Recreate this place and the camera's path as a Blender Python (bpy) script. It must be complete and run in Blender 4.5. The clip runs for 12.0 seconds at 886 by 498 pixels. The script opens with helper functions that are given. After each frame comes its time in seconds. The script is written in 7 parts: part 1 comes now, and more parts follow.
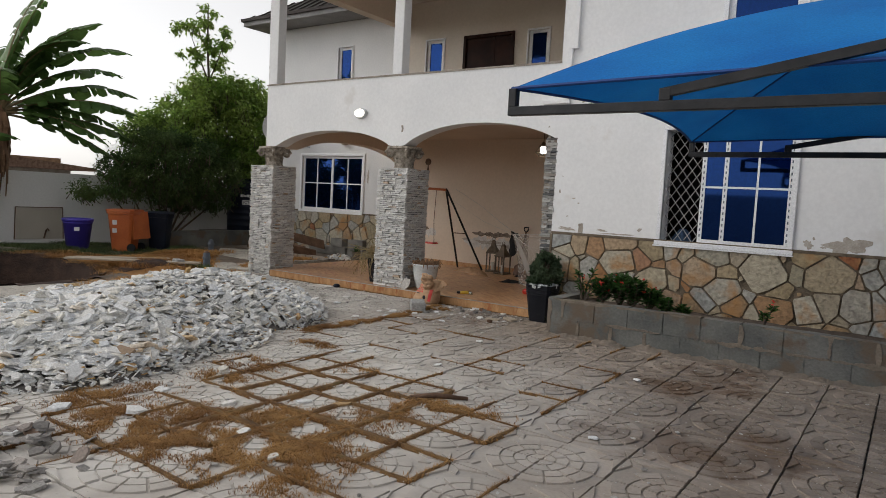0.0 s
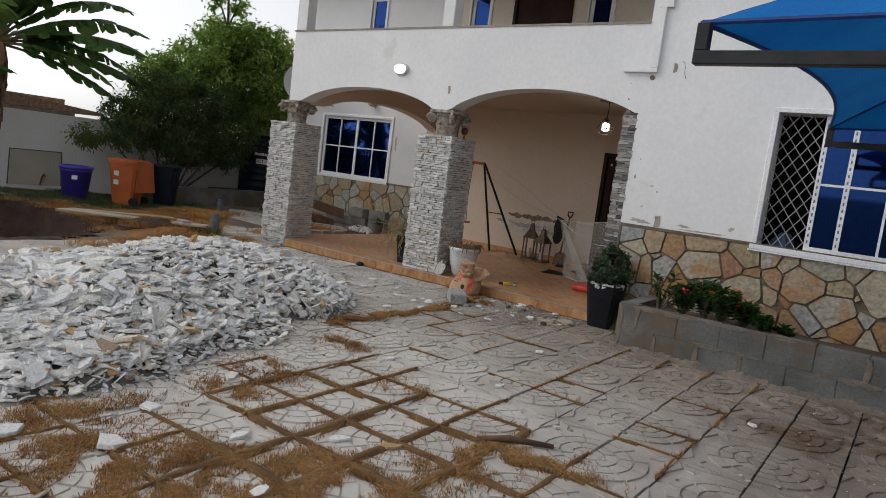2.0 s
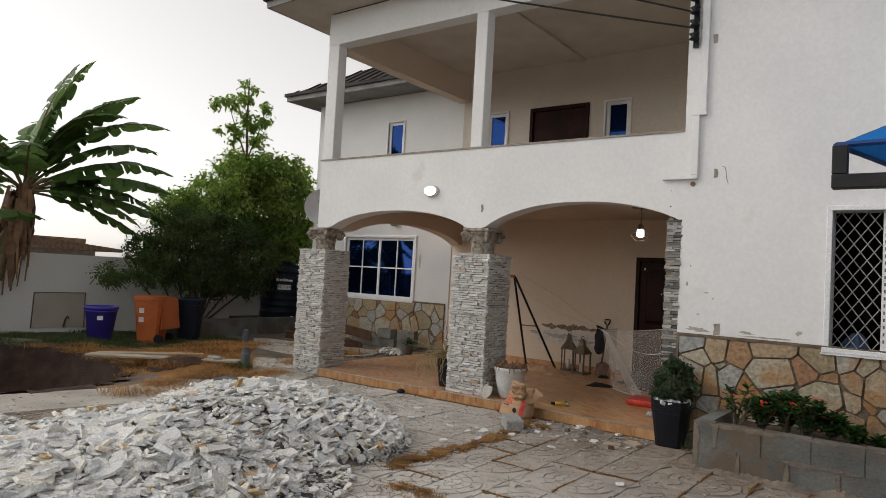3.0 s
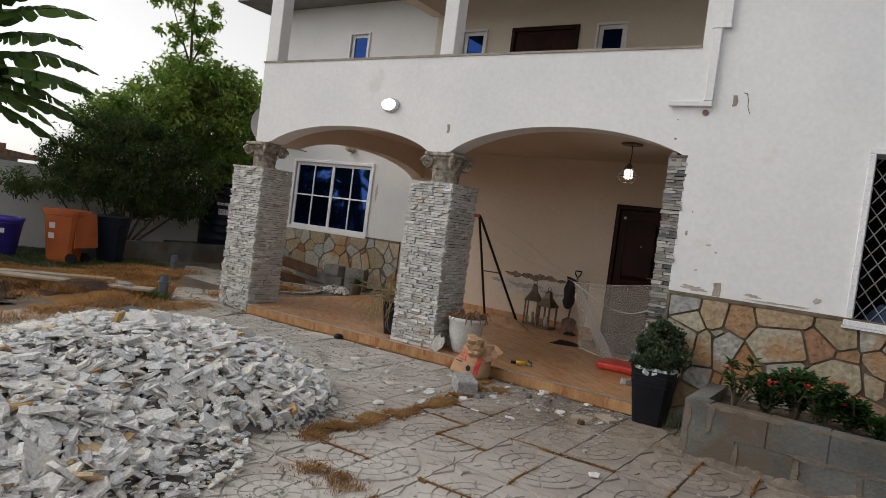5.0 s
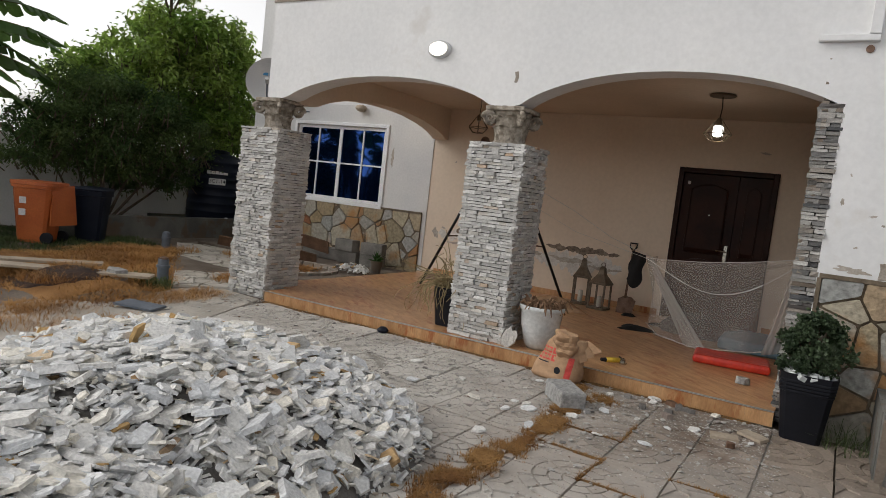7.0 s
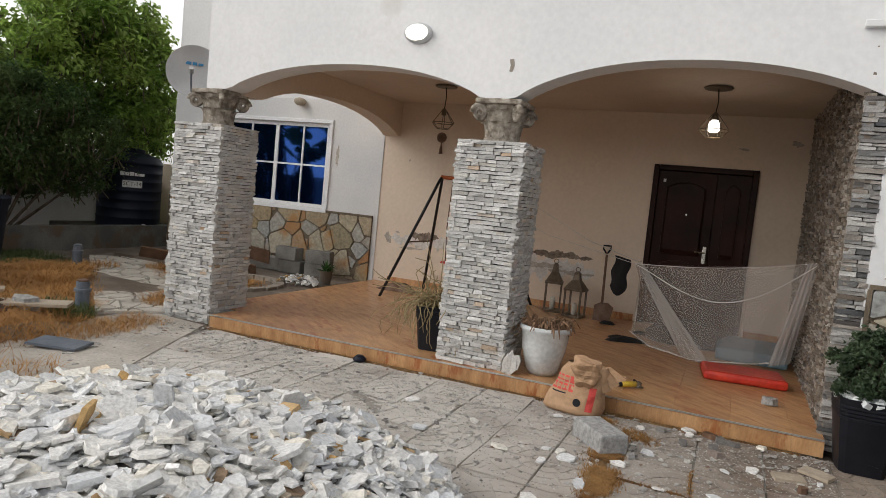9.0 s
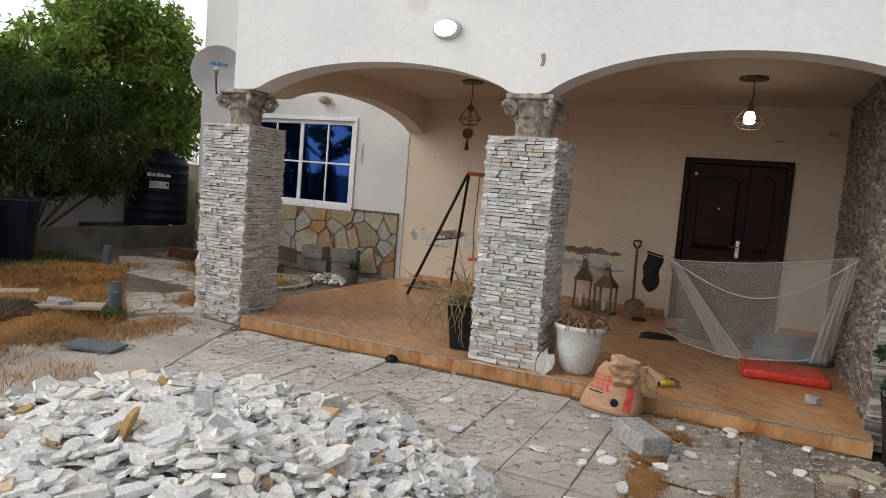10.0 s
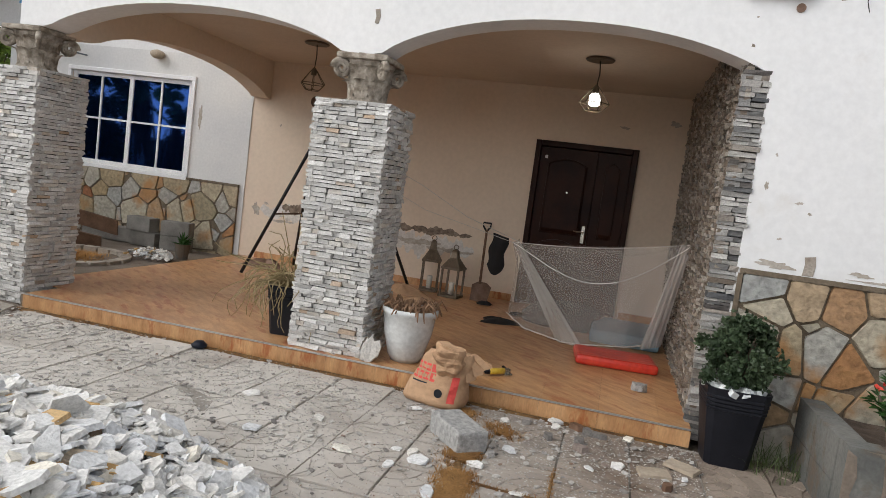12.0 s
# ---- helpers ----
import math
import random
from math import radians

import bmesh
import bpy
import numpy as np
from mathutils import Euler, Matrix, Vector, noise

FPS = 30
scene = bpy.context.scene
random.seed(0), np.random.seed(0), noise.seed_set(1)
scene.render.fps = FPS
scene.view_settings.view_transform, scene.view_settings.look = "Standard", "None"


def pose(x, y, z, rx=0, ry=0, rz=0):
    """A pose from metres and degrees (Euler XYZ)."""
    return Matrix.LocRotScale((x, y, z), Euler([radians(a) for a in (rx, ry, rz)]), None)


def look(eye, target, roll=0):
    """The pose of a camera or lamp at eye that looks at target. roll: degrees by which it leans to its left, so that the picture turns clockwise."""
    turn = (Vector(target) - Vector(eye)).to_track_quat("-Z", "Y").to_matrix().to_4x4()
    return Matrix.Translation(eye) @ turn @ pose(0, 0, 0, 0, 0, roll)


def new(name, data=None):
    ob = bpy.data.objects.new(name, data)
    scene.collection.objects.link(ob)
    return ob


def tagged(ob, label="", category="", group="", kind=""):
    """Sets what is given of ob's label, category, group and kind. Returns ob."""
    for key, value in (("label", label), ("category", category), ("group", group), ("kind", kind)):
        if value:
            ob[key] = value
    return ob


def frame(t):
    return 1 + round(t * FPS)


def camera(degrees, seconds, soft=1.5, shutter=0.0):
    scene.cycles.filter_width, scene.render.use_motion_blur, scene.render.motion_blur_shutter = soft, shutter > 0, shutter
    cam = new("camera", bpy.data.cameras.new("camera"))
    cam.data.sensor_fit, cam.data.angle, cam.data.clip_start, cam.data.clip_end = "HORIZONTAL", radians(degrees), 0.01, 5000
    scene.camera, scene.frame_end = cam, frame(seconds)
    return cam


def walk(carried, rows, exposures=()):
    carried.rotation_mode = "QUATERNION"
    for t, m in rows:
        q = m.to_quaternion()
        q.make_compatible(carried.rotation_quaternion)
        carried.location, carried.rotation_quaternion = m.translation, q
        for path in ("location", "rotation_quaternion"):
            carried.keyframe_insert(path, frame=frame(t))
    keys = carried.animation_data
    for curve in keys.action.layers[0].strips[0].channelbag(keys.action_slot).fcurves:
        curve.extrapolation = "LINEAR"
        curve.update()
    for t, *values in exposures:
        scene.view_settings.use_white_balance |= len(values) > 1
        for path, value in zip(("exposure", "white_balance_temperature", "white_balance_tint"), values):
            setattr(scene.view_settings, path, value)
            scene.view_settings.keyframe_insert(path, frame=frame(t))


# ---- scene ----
cam = camera(66.7, 12.0, soft=0.7)
PATH = [
    (0, (-0.334, -0.01, 1.566), (-1.478, 1.624, 1.417), 3.0),
    (0.5, (-0.522, 0.256, 1.549), (-1.717, 1.852, 1.4), 6.4),
    (1, (-0.814, 0.438, 1.542), (-1.964, 2.062, 1.338), 8.0),
    (1.5, (-1.147, 0.601, 1.539), (-2.191, 2.288, 1.289), 5.1),
    (2, (-1.529, 0.784, 1.548), (-2.673, 2.407, 1.316), 7.2),
    (2.2, (-1.665, 0.805, 1.599), (-2.757, 2.461, 1.34), 8.3),
    (2.3, (-1.734, 0.8, 1.62), (-2.772, 2.503, 1.47), 8.5),
    (2.5, (-1.881, 0.793, 1.635), (-2.892, 2.519, 1.623), 5.9),
    (3, (-2.049, 0.713, 1.679), (-3.24, 2.317, 1.76), 3.2),
    (3.5, (-2.084, 0.976, 1.606), (-3.223, 2.62, 1.571), 3.6),
    (3.7, (-2.086, 1.095, 1.584), (-3.224, 2.739, 1.549), 5.7),
    (5.3, (-3.022, 2.117, 1.511), (-4.117, 3.789, 1.43), 7.4),
    (5.5, (-3.189, 2.226, 1.485), (-4.296, 3.89, 1.397), 7.3),
    (6, (-3.568, 2.325, 1.504), (-4.553, 4.06, 1.372), 5.2),
    (6.5, (-3.921, 2.565, 1.515), (-4.942, 4.279, 1.38), 4.7),
    (7, (-4.274, 2.564, 1.485), (-5.287, 4.281, 1.318), 6.5),
    (7.5, (-4.545, 2.7, 1.486), (-5.449, 4.476, 1.318), 6.6),
    (7.7, (-4.652, 2.868, 1.483), (-5.549, 4.65, 1.34), 4.6),
    (9.3, (-5.329, 3.05, 1.521), (-6.097, 4.89, 1.363), 5.5),
    (9.5, (-5.338, 3.062, 1.521), (-6.132, 4.891, 1.366), 4.2),
    (10, (-5.391, 3.055, 1.531), (-6.231, 4.862, 1.355), 4.8),
    (10.5, (-5.4, 3.056, 1.533), (-6.207, 4.878, 1.365), 4.4),
    (11, (-5.337, 3.146, 1.531), (-6.121, 4.983, 1.423), 3.1),
    (11.5, (-5.196, 3.401, 1.482), (-5.91, 5.266, 1.363), 5.0),
    (12, (-5.21, 3.653, 1.487), (-5.697, 5.584, 1.297), 7.5),
]
walk(cam, [(t, look(eye, target, roll)) for t, eye, target, roll in PATH], [(0, -1.33, 6400, 10), (0.5, -1.48, 6450, 10), (1.0, -1.48, 6350, 10), (2.0, -1.38, 6200, 10), (2.5, -1.36, 6000, 10), (3.0, -1.33, 6600, 10), (3.5, -1.25, 6500, 10), (5.5, -1.38, 6450, 10), (6.5, -1.30, 6500, 10), (7.5, -1.12, 6350, 10), (9.5, -0.95, 6450, 10), (11.5, -0.92, 6300, 10), (12.0, -0.74, 6300, 10)])

# ---- world and light ----
SUN_EL, SUN_AZ = 38.0, 238.0
world = bpy.data.worlds.new("world")
scene.world = world
world.use_nodes = True
wn = world.node_tree
sky = wn.nodes.new("ShaderNodeTexSky")
sky.sky_type, sky.sun_disc = "NISHITA", False
sky.sun_elevation, sky.sun_rotation = radians(SUN_EL), radians(SUN_AZ)
sky.air_density, sky.dust_density, sky.ozone_density = 1.0, 1.2, 1.0
soft_sky = wn.nodes.new("ShaderNodeHueSaturation")
soft_sky.inputs["Saturation"].default_value, soft_sky.inputs["Value"].default_value = 0.10, 3.2
wn.links.new(sky.outputs["Color"], soft_sky.inputs["Color"])
haze = wn.nodes.new("ShaderNodeMix")
haze.data_type, haze.blend_type = "RGBA", "MULTIPLY"
haze.inputs[0].default_value, haze.inputs[7].default_value = 1.0, (1.03, 1.0, 0.97, 1)
wn.links.new(soft_sky.outputs["Color"], haze.inputs[6])
wn.links.new(haze.outputs[2], wn.nodes["Background"].inputs["Color"])
wn.nodes["Background"].inputs["Strength"].default_value = 0.14
sun_data = bpy.data.lights.new("sun", "SUN")
sun_data.energy, sun_data.angle, sun_data.color = 1.2, radians(35), (1.0, 0.95, 0.88)
sun = new("sun", sun_data)
az = radians(SUN_AZ)
sun.matrix_world = look((math.sin(az) * 30, math.cos(az) * 30, 30 * math.tan(radians(SUN_EL))), (0, 0, 0))

# ---- materials ----
def material(name, c1, c2, scale=3.0, rough=0.8, bump=0.3, fine=60.0, metallic=0.0, c3=None, spots=0.62, vary=0.0, spec=0.5, alpha=None, bump_dist=0.01, grit=1.0):
    """Two colours mixed by broad noise, darkened by fine grain; c3 adds patches with a shape of their own; vary shifts each object's value."""
    m = bpy.data.materials.new(name)
    m.use_nodes = True
    nt = m.node_tree
    n, l = nt.nodes, nt.links
    b = n["Principled BSDF"]
    geo = n.new("ShaderNodeNewGeometry")
    t1 = n.new("ShaderNodeTexNoise")
    t1.inputs["Scale"].default_value, t1.inputs["Detail"].default_value = scale, 6
    l.new(geo.outputs["Position"], t1.inputs["Vector"])
    r1 = n.new("ShaderNodeValToRGB")
    r1.color_ramp.elements[0].position, r1.color_ramp.elements[1].position = 0.35, 0.65
    r1.color_ramp.elements[0].color, r1.color_ramp.elements[1].color = (*c1, 1), (*c2, 1)
    l.new(t1.outputs["Fac"], r1.inputs["Fac"])
    t2 = n.new("ShaderNodeTexNoise")
    t2.inputs["Scale"].default_value, t2.inputs["Detail"].default_value = fine, 4
    l.new(geo.outputs["Position"], t2.inputs["Vector"])
    grain = n.new("ShaderNodeMapRange")
    grain.inputs["From Min"].default_value, grain.inputs["From Max"].default_value = 0.3, 0.7
    grain.inputs["To Min"].default_value, grain.inputs["To Max"].default_value = 1 - 0.15 * grit, 1 + 0.1 * grit
    l.new(t2.outputs["Fac"], grain.inputs["Value"])
    mul = n.new("ShaderNodeMix")
    mul.data_type, mul.blend_type = "RGBA", "MULTIPLY"
    mul.inputs[0].default_value = 1.0
    l.new(r1.outputs["Color"], mul.inputs[6])
    l.new(grain.outputs["Result"], mul.inputs[7])
    out = mul.outputs[2]
    if c3:
        t3 = n.new("ShaderNodeTexNoise")
        t3.inputs["Scale"].default_value, t3.inputs["Detail"].default_value, t3.inputs["Roughness"].default_value = scale * 0.7, 8, 0.65
        off = n.new("ShaderNodeVectorMath")
        off.inputs[1].default_value = (7.3, 2.1, 4.4)
        l.new(geo.outputs["Position"], off.inputs[0])
        l.new(off.outputs["Vector"], t3.inputs["Vector"])
        r3 = n.new("ShaderNodeValToRGB")
        r3.color_ramp.elements[0].position, r3.color_ramp.elements[1].position = spots, min(0.99, spots + 0.08)
        l.new(t3.outputs["Fac"], r3.inputs["Fac"])
        mx = n.new("ShaderNodeMix")
        mx.data_type = "RGBA"
        l.new(r3.outputs["Color"], mx.inputs[0])
        l.new(out, mx.inputs[6])
        mx.inputs[7].default_value = (*c3, 1)
        out = mx.outputs[2]
    if vary:
        info = n.new("ShaderNodeObjectInfo")
        ra = n.new("ShaderNodeMath")
        ra.operation = "ADD"
        l.new(info.outputs["Random"], ra.inputs[0])
        l.new(geo.outputs["Random Per Island"], ra.inputs[1])
        fr = n.new("ShaderNodeMath")
        fr.operation = "FRACT"
        l.new(ra.outputs[0], fr.inputs[0])
        mr = n.new("ShaderNodeMapRange")
        mr.inputs["To Min"].default_value, mr.inputs["To Max"].default_value = 1 - vary, 1 + vary
        l.new(fr.outputs[0], mr.inputs["Value"])
        hs = n.new("ShaderNodeHueSaturation")
        l.new(mr.outputs["Result"], hs.inputs["Value"])
        l.new(out, hs.inputs["Color"])
        out = hs.outputs["Color"]
    l.new(out, b.inputs["Base Color"])
    b.inputs["Roughness"].default_value, b.inputs["Metallic"].default_value = rough, metallic
    b.inputs["Specular IOR Level"].default_value = spec
    if bump:
        ad = n.new("ShaderNodeMath")
        l.new(t1.outputs["Fac"], ad.inputs[0])
        l.new(t2.outputs["Fac"], ad.inputs[1])
        bp = n.new("ShaderNodeBump")
        bp.inputs["Strength"].default_value, bp.inputs["Distance"].default_value = bump, bump_dist
        l.new(ad.outputs[0], bp.inputs["Height"])
        l.new(bp.outputs["Normal"], b.inputs["Normal"])
    if alpha is not None:
        b.inputs["Alpha"].default_value = alpha
    return m


def pieces_material(name, stops, rough=0.75, bump=0.5, scale=9.0, stain=None, bump_dist=0.008, mottle=1.0):
    """Stone whose colour is picked piece by piece from stops, with veins and stains inside each piece."""
    m = bpy.data.materials.new(name)
    m.use_nodes = True
    nt = m.node_tree
    n, l = nt.nodes, nt.links
    b = n["Principled BSDF"]
    geo, info = n.new("ShaderNodeNewGeometry"), n.new("ShaderNodeObjectInfo")
    ra, fr = n.new("ShaderNodeMath"), n.new("ShaderNodeMath")
    fr.operation = "FRACT"
    l.new(info.outputs["Random"], ra.inputs[0])
    l.new(geo.outputs["Random Per Island"], ra.inputs[1])
    l.new(ra.outputs[0], fr.inputs[0])
    cr = n.new("ShaderNodeValToRGB")
    el = cr.color_ramp.elements
    cr.color_ramp.interpolation = "LINEAR"
    while len(el) < len(stops):
        el.new(0.5)
    for e, (p, c) in zip(el, stops):
        e.position, e.color = p, (*c, 1)
    l.new(fr.outputs[0], cr.inputs["Fac"])
    t1, t2 = n.new("ShaderNodeTexNoise"), n.new("ShaderNodeTexNoise")
    for t, sc in ((t1, scale), (t2, scale * 7)):
        t.inputs["Scale"].default_value, t.inputs["Detail"].default_value = sc, 7
        l.new(geo.outputs["Position"], t.inputs["Vector"])
    mr = n.new("ShaderNodeMapRange")
    mr.inputs["From Min"].default_value, mr.inputs["From Max"].default_value = 0.3, 0.7
    mr.inputs["To Min"].default_value, mr.inputs["To Max"].default_value = 1 - 0.28 * mottle, 1 + 0.15 * mottle
    l.new(t2.outputs["Fac"], mr.inputs["Value"])
    mul = n.new("ShaderNodeMix")
    mul.data_type, mul.blend_type = "RGBA", "MULTIPLY"
    mul.inputs[0].default_value = 1.0
    l.new(cr.outputs["Color"], mul.inputs[6])
    l.new(mr.outputs["Result"], mul.inputs[7])
    out = mul.outputs[2]
    if stain:
        r3 = n.new("ShaderNodeValToRGB")
        r3.color_ramp.elements[0].position, r3.color_ramp.elements[1].position = 0.53, 0.70
        l.new(t1.outputs["Fac"], r3.inputs["Fac"])
        mx = n.new("ShaderNodeMix")
        mx.data_type = "RGBA"
        l.new(r3.outputs["Color"], mx.inputs[0])
        l.new(out, mx.inputs[6])
        mx.inputs[7].default_value = (*stain, 1)
        out = mx.outputs[2]
    l.new(out, b.inputs["Base Color"])
    b.inputs["Roughness"].default_value = rough
    ad = n.new("ShaderNodeMath")
    l.new(t1.outputs["Fac"], ad.inputs[0])
    l.new(t2.outputs["Fac"], ad.inputs[1])
    bp = n.new("ShaderNodeBump")
    bp.inputs["Strength"].default_value, bp.inputs["Distance"].default_value = bump, bump_dist
    l.new(ad.outputs[0], bp.inputs["Height"])
    l.new(bp.outputs["Normal"], b.inputs["Normal"])
    return m


def glow(name, colour, strength):
    m = bpy.data.materials.new(name)
    m.use_nodes = True
    b = m.node_tree.nodes["Principled BSDF"]
    b.inputs["Base Color"].default_value = (*colour, 1)
    b.inputs["Emission Color"].default_value = (*colour, 1)
    b.inputs["Emission Strength"].default_value = strength
    return m


def let_through(m, share):
    """Thin stuff: part of the light passes to its other side."""
    nt = m.node_tree
    b = nt.nodes["Principled BSDF"]
    tr, mx = nt.nodes.new("ShaderNodeBsdfTranslucent"), nt.nodes.new("ShaderNodeMixShader")
    nt.links.new(b.inputs["Base Color"].links[0].from_socket, tr.inputs["Color"])
    mx.inputs[0].default_value = share
    nt.links.new(b.outputs[0], mx.inputs[1])
    nt.links.new(tr.outputs[0], mx.inputs[2])
    nt.links.new(mx.outputs[0], nt.nodes["Material Output"].inputs["Surface"])
    return m


def leafy(name, c1, c2, rough=0.45, through_light=0.4):
    m = material(name, c1, c2, 1.3, rough, 0.0, 14.0, vary=0.4, spec=0.35)
    let_through(m, through_light)
    return m


WHITE = material("white_wall_paint", (0.73, 0.735, 0.735), (0.785, 0.785, 0.78), 1.1, 0.75, 0.06, 24.0, c3=(0.665, 0.65, 0.625), spots=0.605, grit=0.3)
GREYWALL = material("unpainted_plaster", (0.60, 0.605, 0.61), (0.69, 0.685, 0.67), 1.2, 0.8, 0.12, 30.0, c3=(0.50, 0.48, 0.45), spots=0.66, grit=0.4)
# brighter copy of WHITE, making up for the light the west wall lacks
WHITE_LIFTED = material("brightened_white_wall", (0.82, 0.82, 0.81), (0.87, 0.87, 0.86), 0.8, 0.85, 0.08, 24.0, c3=(0.70, 0.68, 0.64), spots=0.64, grit=0.3)
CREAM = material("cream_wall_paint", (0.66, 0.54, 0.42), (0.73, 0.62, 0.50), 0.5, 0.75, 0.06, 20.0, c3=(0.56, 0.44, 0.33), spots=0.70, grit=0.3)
CEIL = material("ceiling_paint", (0.56, 0.47, 0.38), (0.66, 0.57, 0.47), 0.6, 0.8, 0.06, 20.0, c3=(0.45, 0.35, 0.26), spots=0.7, grit=0.3)
BARE = material("bare_cement", (0.26, 0.22, 0.18), (0.38, 0.34, 0.29), 6.0, 0.95, 0.8, 60.0)
CEMENT = material("grey_cement", (0.095, 0.10, 0.094), (0.175, 0.174, 0.158), 2.4, 0.9, 0.7, 40.0, c3=(0.13, 0.10, 0.072), spots=0.5)
OLDBLOCK = material("weathered_block", (0.15, 0.142, 0.13), (0.25, 0.24, 0.22), 5.0, 0.95, 0.9, 80.0)
BLOCKMAT = material("cement_block", (0.28, 0.28, 0.27), (0.46, 0.455, 0.44), 34.0, 0.95, 1.0, 110.0)
MORTAR = material("dado_mortar", (0.105, 0.082, 0.055), (0.19, 0.15, 0.105), 6.0, 0.95, 0.7, 60.0)
GAPDARK = material("stone_backing", (0.02, 0.018, 0.016), (0.05, 0.045, 0.04), 9.0, 0.95, 0.5, 60.0)
DADO = pieces_material("crazy_paving_stone", [(0.0, (0.40, 0.345, 0.24)), (0.12, (0.35, 0.355, 0.34)), (0.24, (0.31, 0.235, 0.125)), (0.34, (0.44, 0.40, 0.31)), (0.44, (0.31, 0.32, 0.31)), (0.54, (0.36, 0.275, 0.155)), (0.63, (0.27, 0.09, 0.03)), (0.70, (0.40, 0.35, 0.245)), (0.80, (0.33, 0.165, 0.065)), (0.90, (0.28, 0.245, 0.16)), (1.0, (0.40, 0.395, 0.37))], 0.75, 0.8, 3.4, (0.36, 0.19, 0.07), 0.02, mottle=1.2)
LEDGER = pieces_material("pale_ledger_stone", [(0.0, (0.68, 0.67, 0.645)), (0.3, (0.50, 0.49, 0.47)), (0.55, (0.72, 0.71, 0.685)), (0.8, (0.42, 0.415, 0.40)), (0.94, (0.66, 0.63, 0.57)), (0.98, (0.46, 0.33, 0.22)), (1.0, (0.64, 0.63, 0.60))], 0.85, 0.8, 12.0, mottle=0.9)
LEDGER_MIX = pieces_material("mixed_ledger_stone", [(0.0, (0.09, 0.09, 0.09)), (0.18, (0.50, 0.49, 0.46)), (0.34, (0.06, 0.063, 0.067)), (0.5, (0.60, 0.585, 0.55)), (0.62, (0.16, 0.12, 0.085)), (0.78, (0.44, 0.43, 0.40)), (0.9, (0.08, 0.07, 0.065)), (1.0, (0.52, 0.50, 0.47))], 0.75, 0.8, 14.0)
RUBBLE = pieces_material("pale_slate_rubble", [(0.0, (0.83, 0.82, 0.79)), (0.2, (0.72, 0.74, 0.755)), (0.40, (0.84, 0.825, 0.785)), (0.54, (0.57, 0.585, 0.60)), (0.68, (0.83, 0.79, 0.69)), (0.80, (0.76, 0.755, 0.735)), (0.945, (0.83, 0.815, 0.77)), (0.975, (0.60, 0.38, 0.14)), (1.0, (0.27, 0.20, 0.15))], 0.75, 0.9, 9.0, mottle=0.85)
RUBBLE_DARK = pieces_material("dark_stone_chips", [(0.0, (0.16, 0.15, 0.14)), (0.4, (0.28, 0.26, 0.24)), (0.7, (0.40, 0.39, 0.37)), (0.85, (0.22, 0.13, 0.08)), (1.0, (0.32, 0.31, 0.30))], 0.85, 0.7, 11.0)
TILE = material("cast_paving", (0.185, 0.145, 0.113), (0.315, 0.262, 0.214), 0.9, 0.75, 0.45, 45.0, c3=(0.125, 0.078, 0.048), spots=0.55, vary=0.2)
GROUND = material("yard_earth", (0.13, 0.10, 0.075), (0.22, 0.185, 0.15), 1.6, 0.95, 0.8, 40.0, c3=(0.085, 0.058, 0.04), spots=0.58, bump_dist=0.03)
MOSS = material("dry_moss", (0.105, 0.055, 0.022), (0.19, 0.11, 0.042), 5.0, 1.0, 0.8, 60.0, c3=(0.09, 0.085, 0.03), spots=0.64)
DRYGRASS = material("dry_grass_blade", (0.30, 0.145, 0.040), (0.50, 0.27, 0.085), 1.5, 0.9, 0.0, 30.0, vary=0.3)
GREENGRASS = material("green_grass_blade", (0.035, 0.062, 0.016), (0.085, 0.115, 0.032), 1.5, 0.8, 0.0, 30.0, vary=0.3)
PORCH = material("orange_floor_tile", (0.395, 0.198, 0.085), (0.565, 0.33, 0.158), 3.4, 0.3, 0.05, 26.0, c3=(0.34, 0.115, 0.04), spots=0.545, vary=0.07)
TRIM = material("aluminium_edge", (0.55, 0.55, 0.53), (0.7, 0.7, 0.68), 6.0, 0.35, 0.1, 60.0, metallic=0.8)
FRAME = material("white_window_frame", (0.74, 0.75, 0.77), (0.80, 0.80, 0.81), 4.0, 0.4, 0.05, 60.0)
GLASS = material("blue_reflective_glass", (0.007, 0.025, 0.105), (0.010, 0.035, 0.14), 0.6, 0.04, 0.0, 30.0, metallic=0.92)
# near-black base colour stands in for the unlit rooms' shade
ROOM = material("unlit_room_black", (0.02, 0.02, 0.025), (0.04, 0.04, 0.045), 2.0, 0.9, 0.0)
IRON = material("black_iron", (0.008, 0.009, 0.011), (0.022, 0.022, 0.024), 8.0, 0.4, 0.2, 60.0, spec=0.3)
DOORWOOD = material("dark_mahogany_door", (0.016, 0.005, 0.0035), (0.034, 0.011, 0.006), 3.0, 0.45, 0.1, 40.0, spec=0.15)
CHROME = material("brushed_handle", (0.6, 0.58, 0.52), (0.7, 0.68, 0.6), 8.0, 0.25, 0.0, 40.0, metallic=1.0)
CARVED = material("carved_plaster", (0.17, 0.14, 0.105), (0.46, 0.41, 0.345), 16.0, 0.9, 0.9, 60.0)
CANVAS = let_through(material("blue_shade_cloth", (0.006, 0.15, 0.50), (0.012, 0.21, 0.60), 1.6, 0.7, 0.25, 80.0, spec=0.2), 0.22)
CANVAS_SEAM = material("dark_blue_seam", (0.005, 0.04, 0.18), (0.006, 0.05, 0.22), 4.0, 0.7, 0.1)
ROOF = material("brown_roof_sheet", (0.025, 0.019, 0.017), (0.045, 0.036, 0.032), 2.0, 0.6, 0.1, 30.0, spec=0.2)
SOFFIT = material("grey_fascia", (0.16, 0.155, 0.155), (0.24, 0.235, 0.23), 2.0, 0.6, 0.1, 30.0)
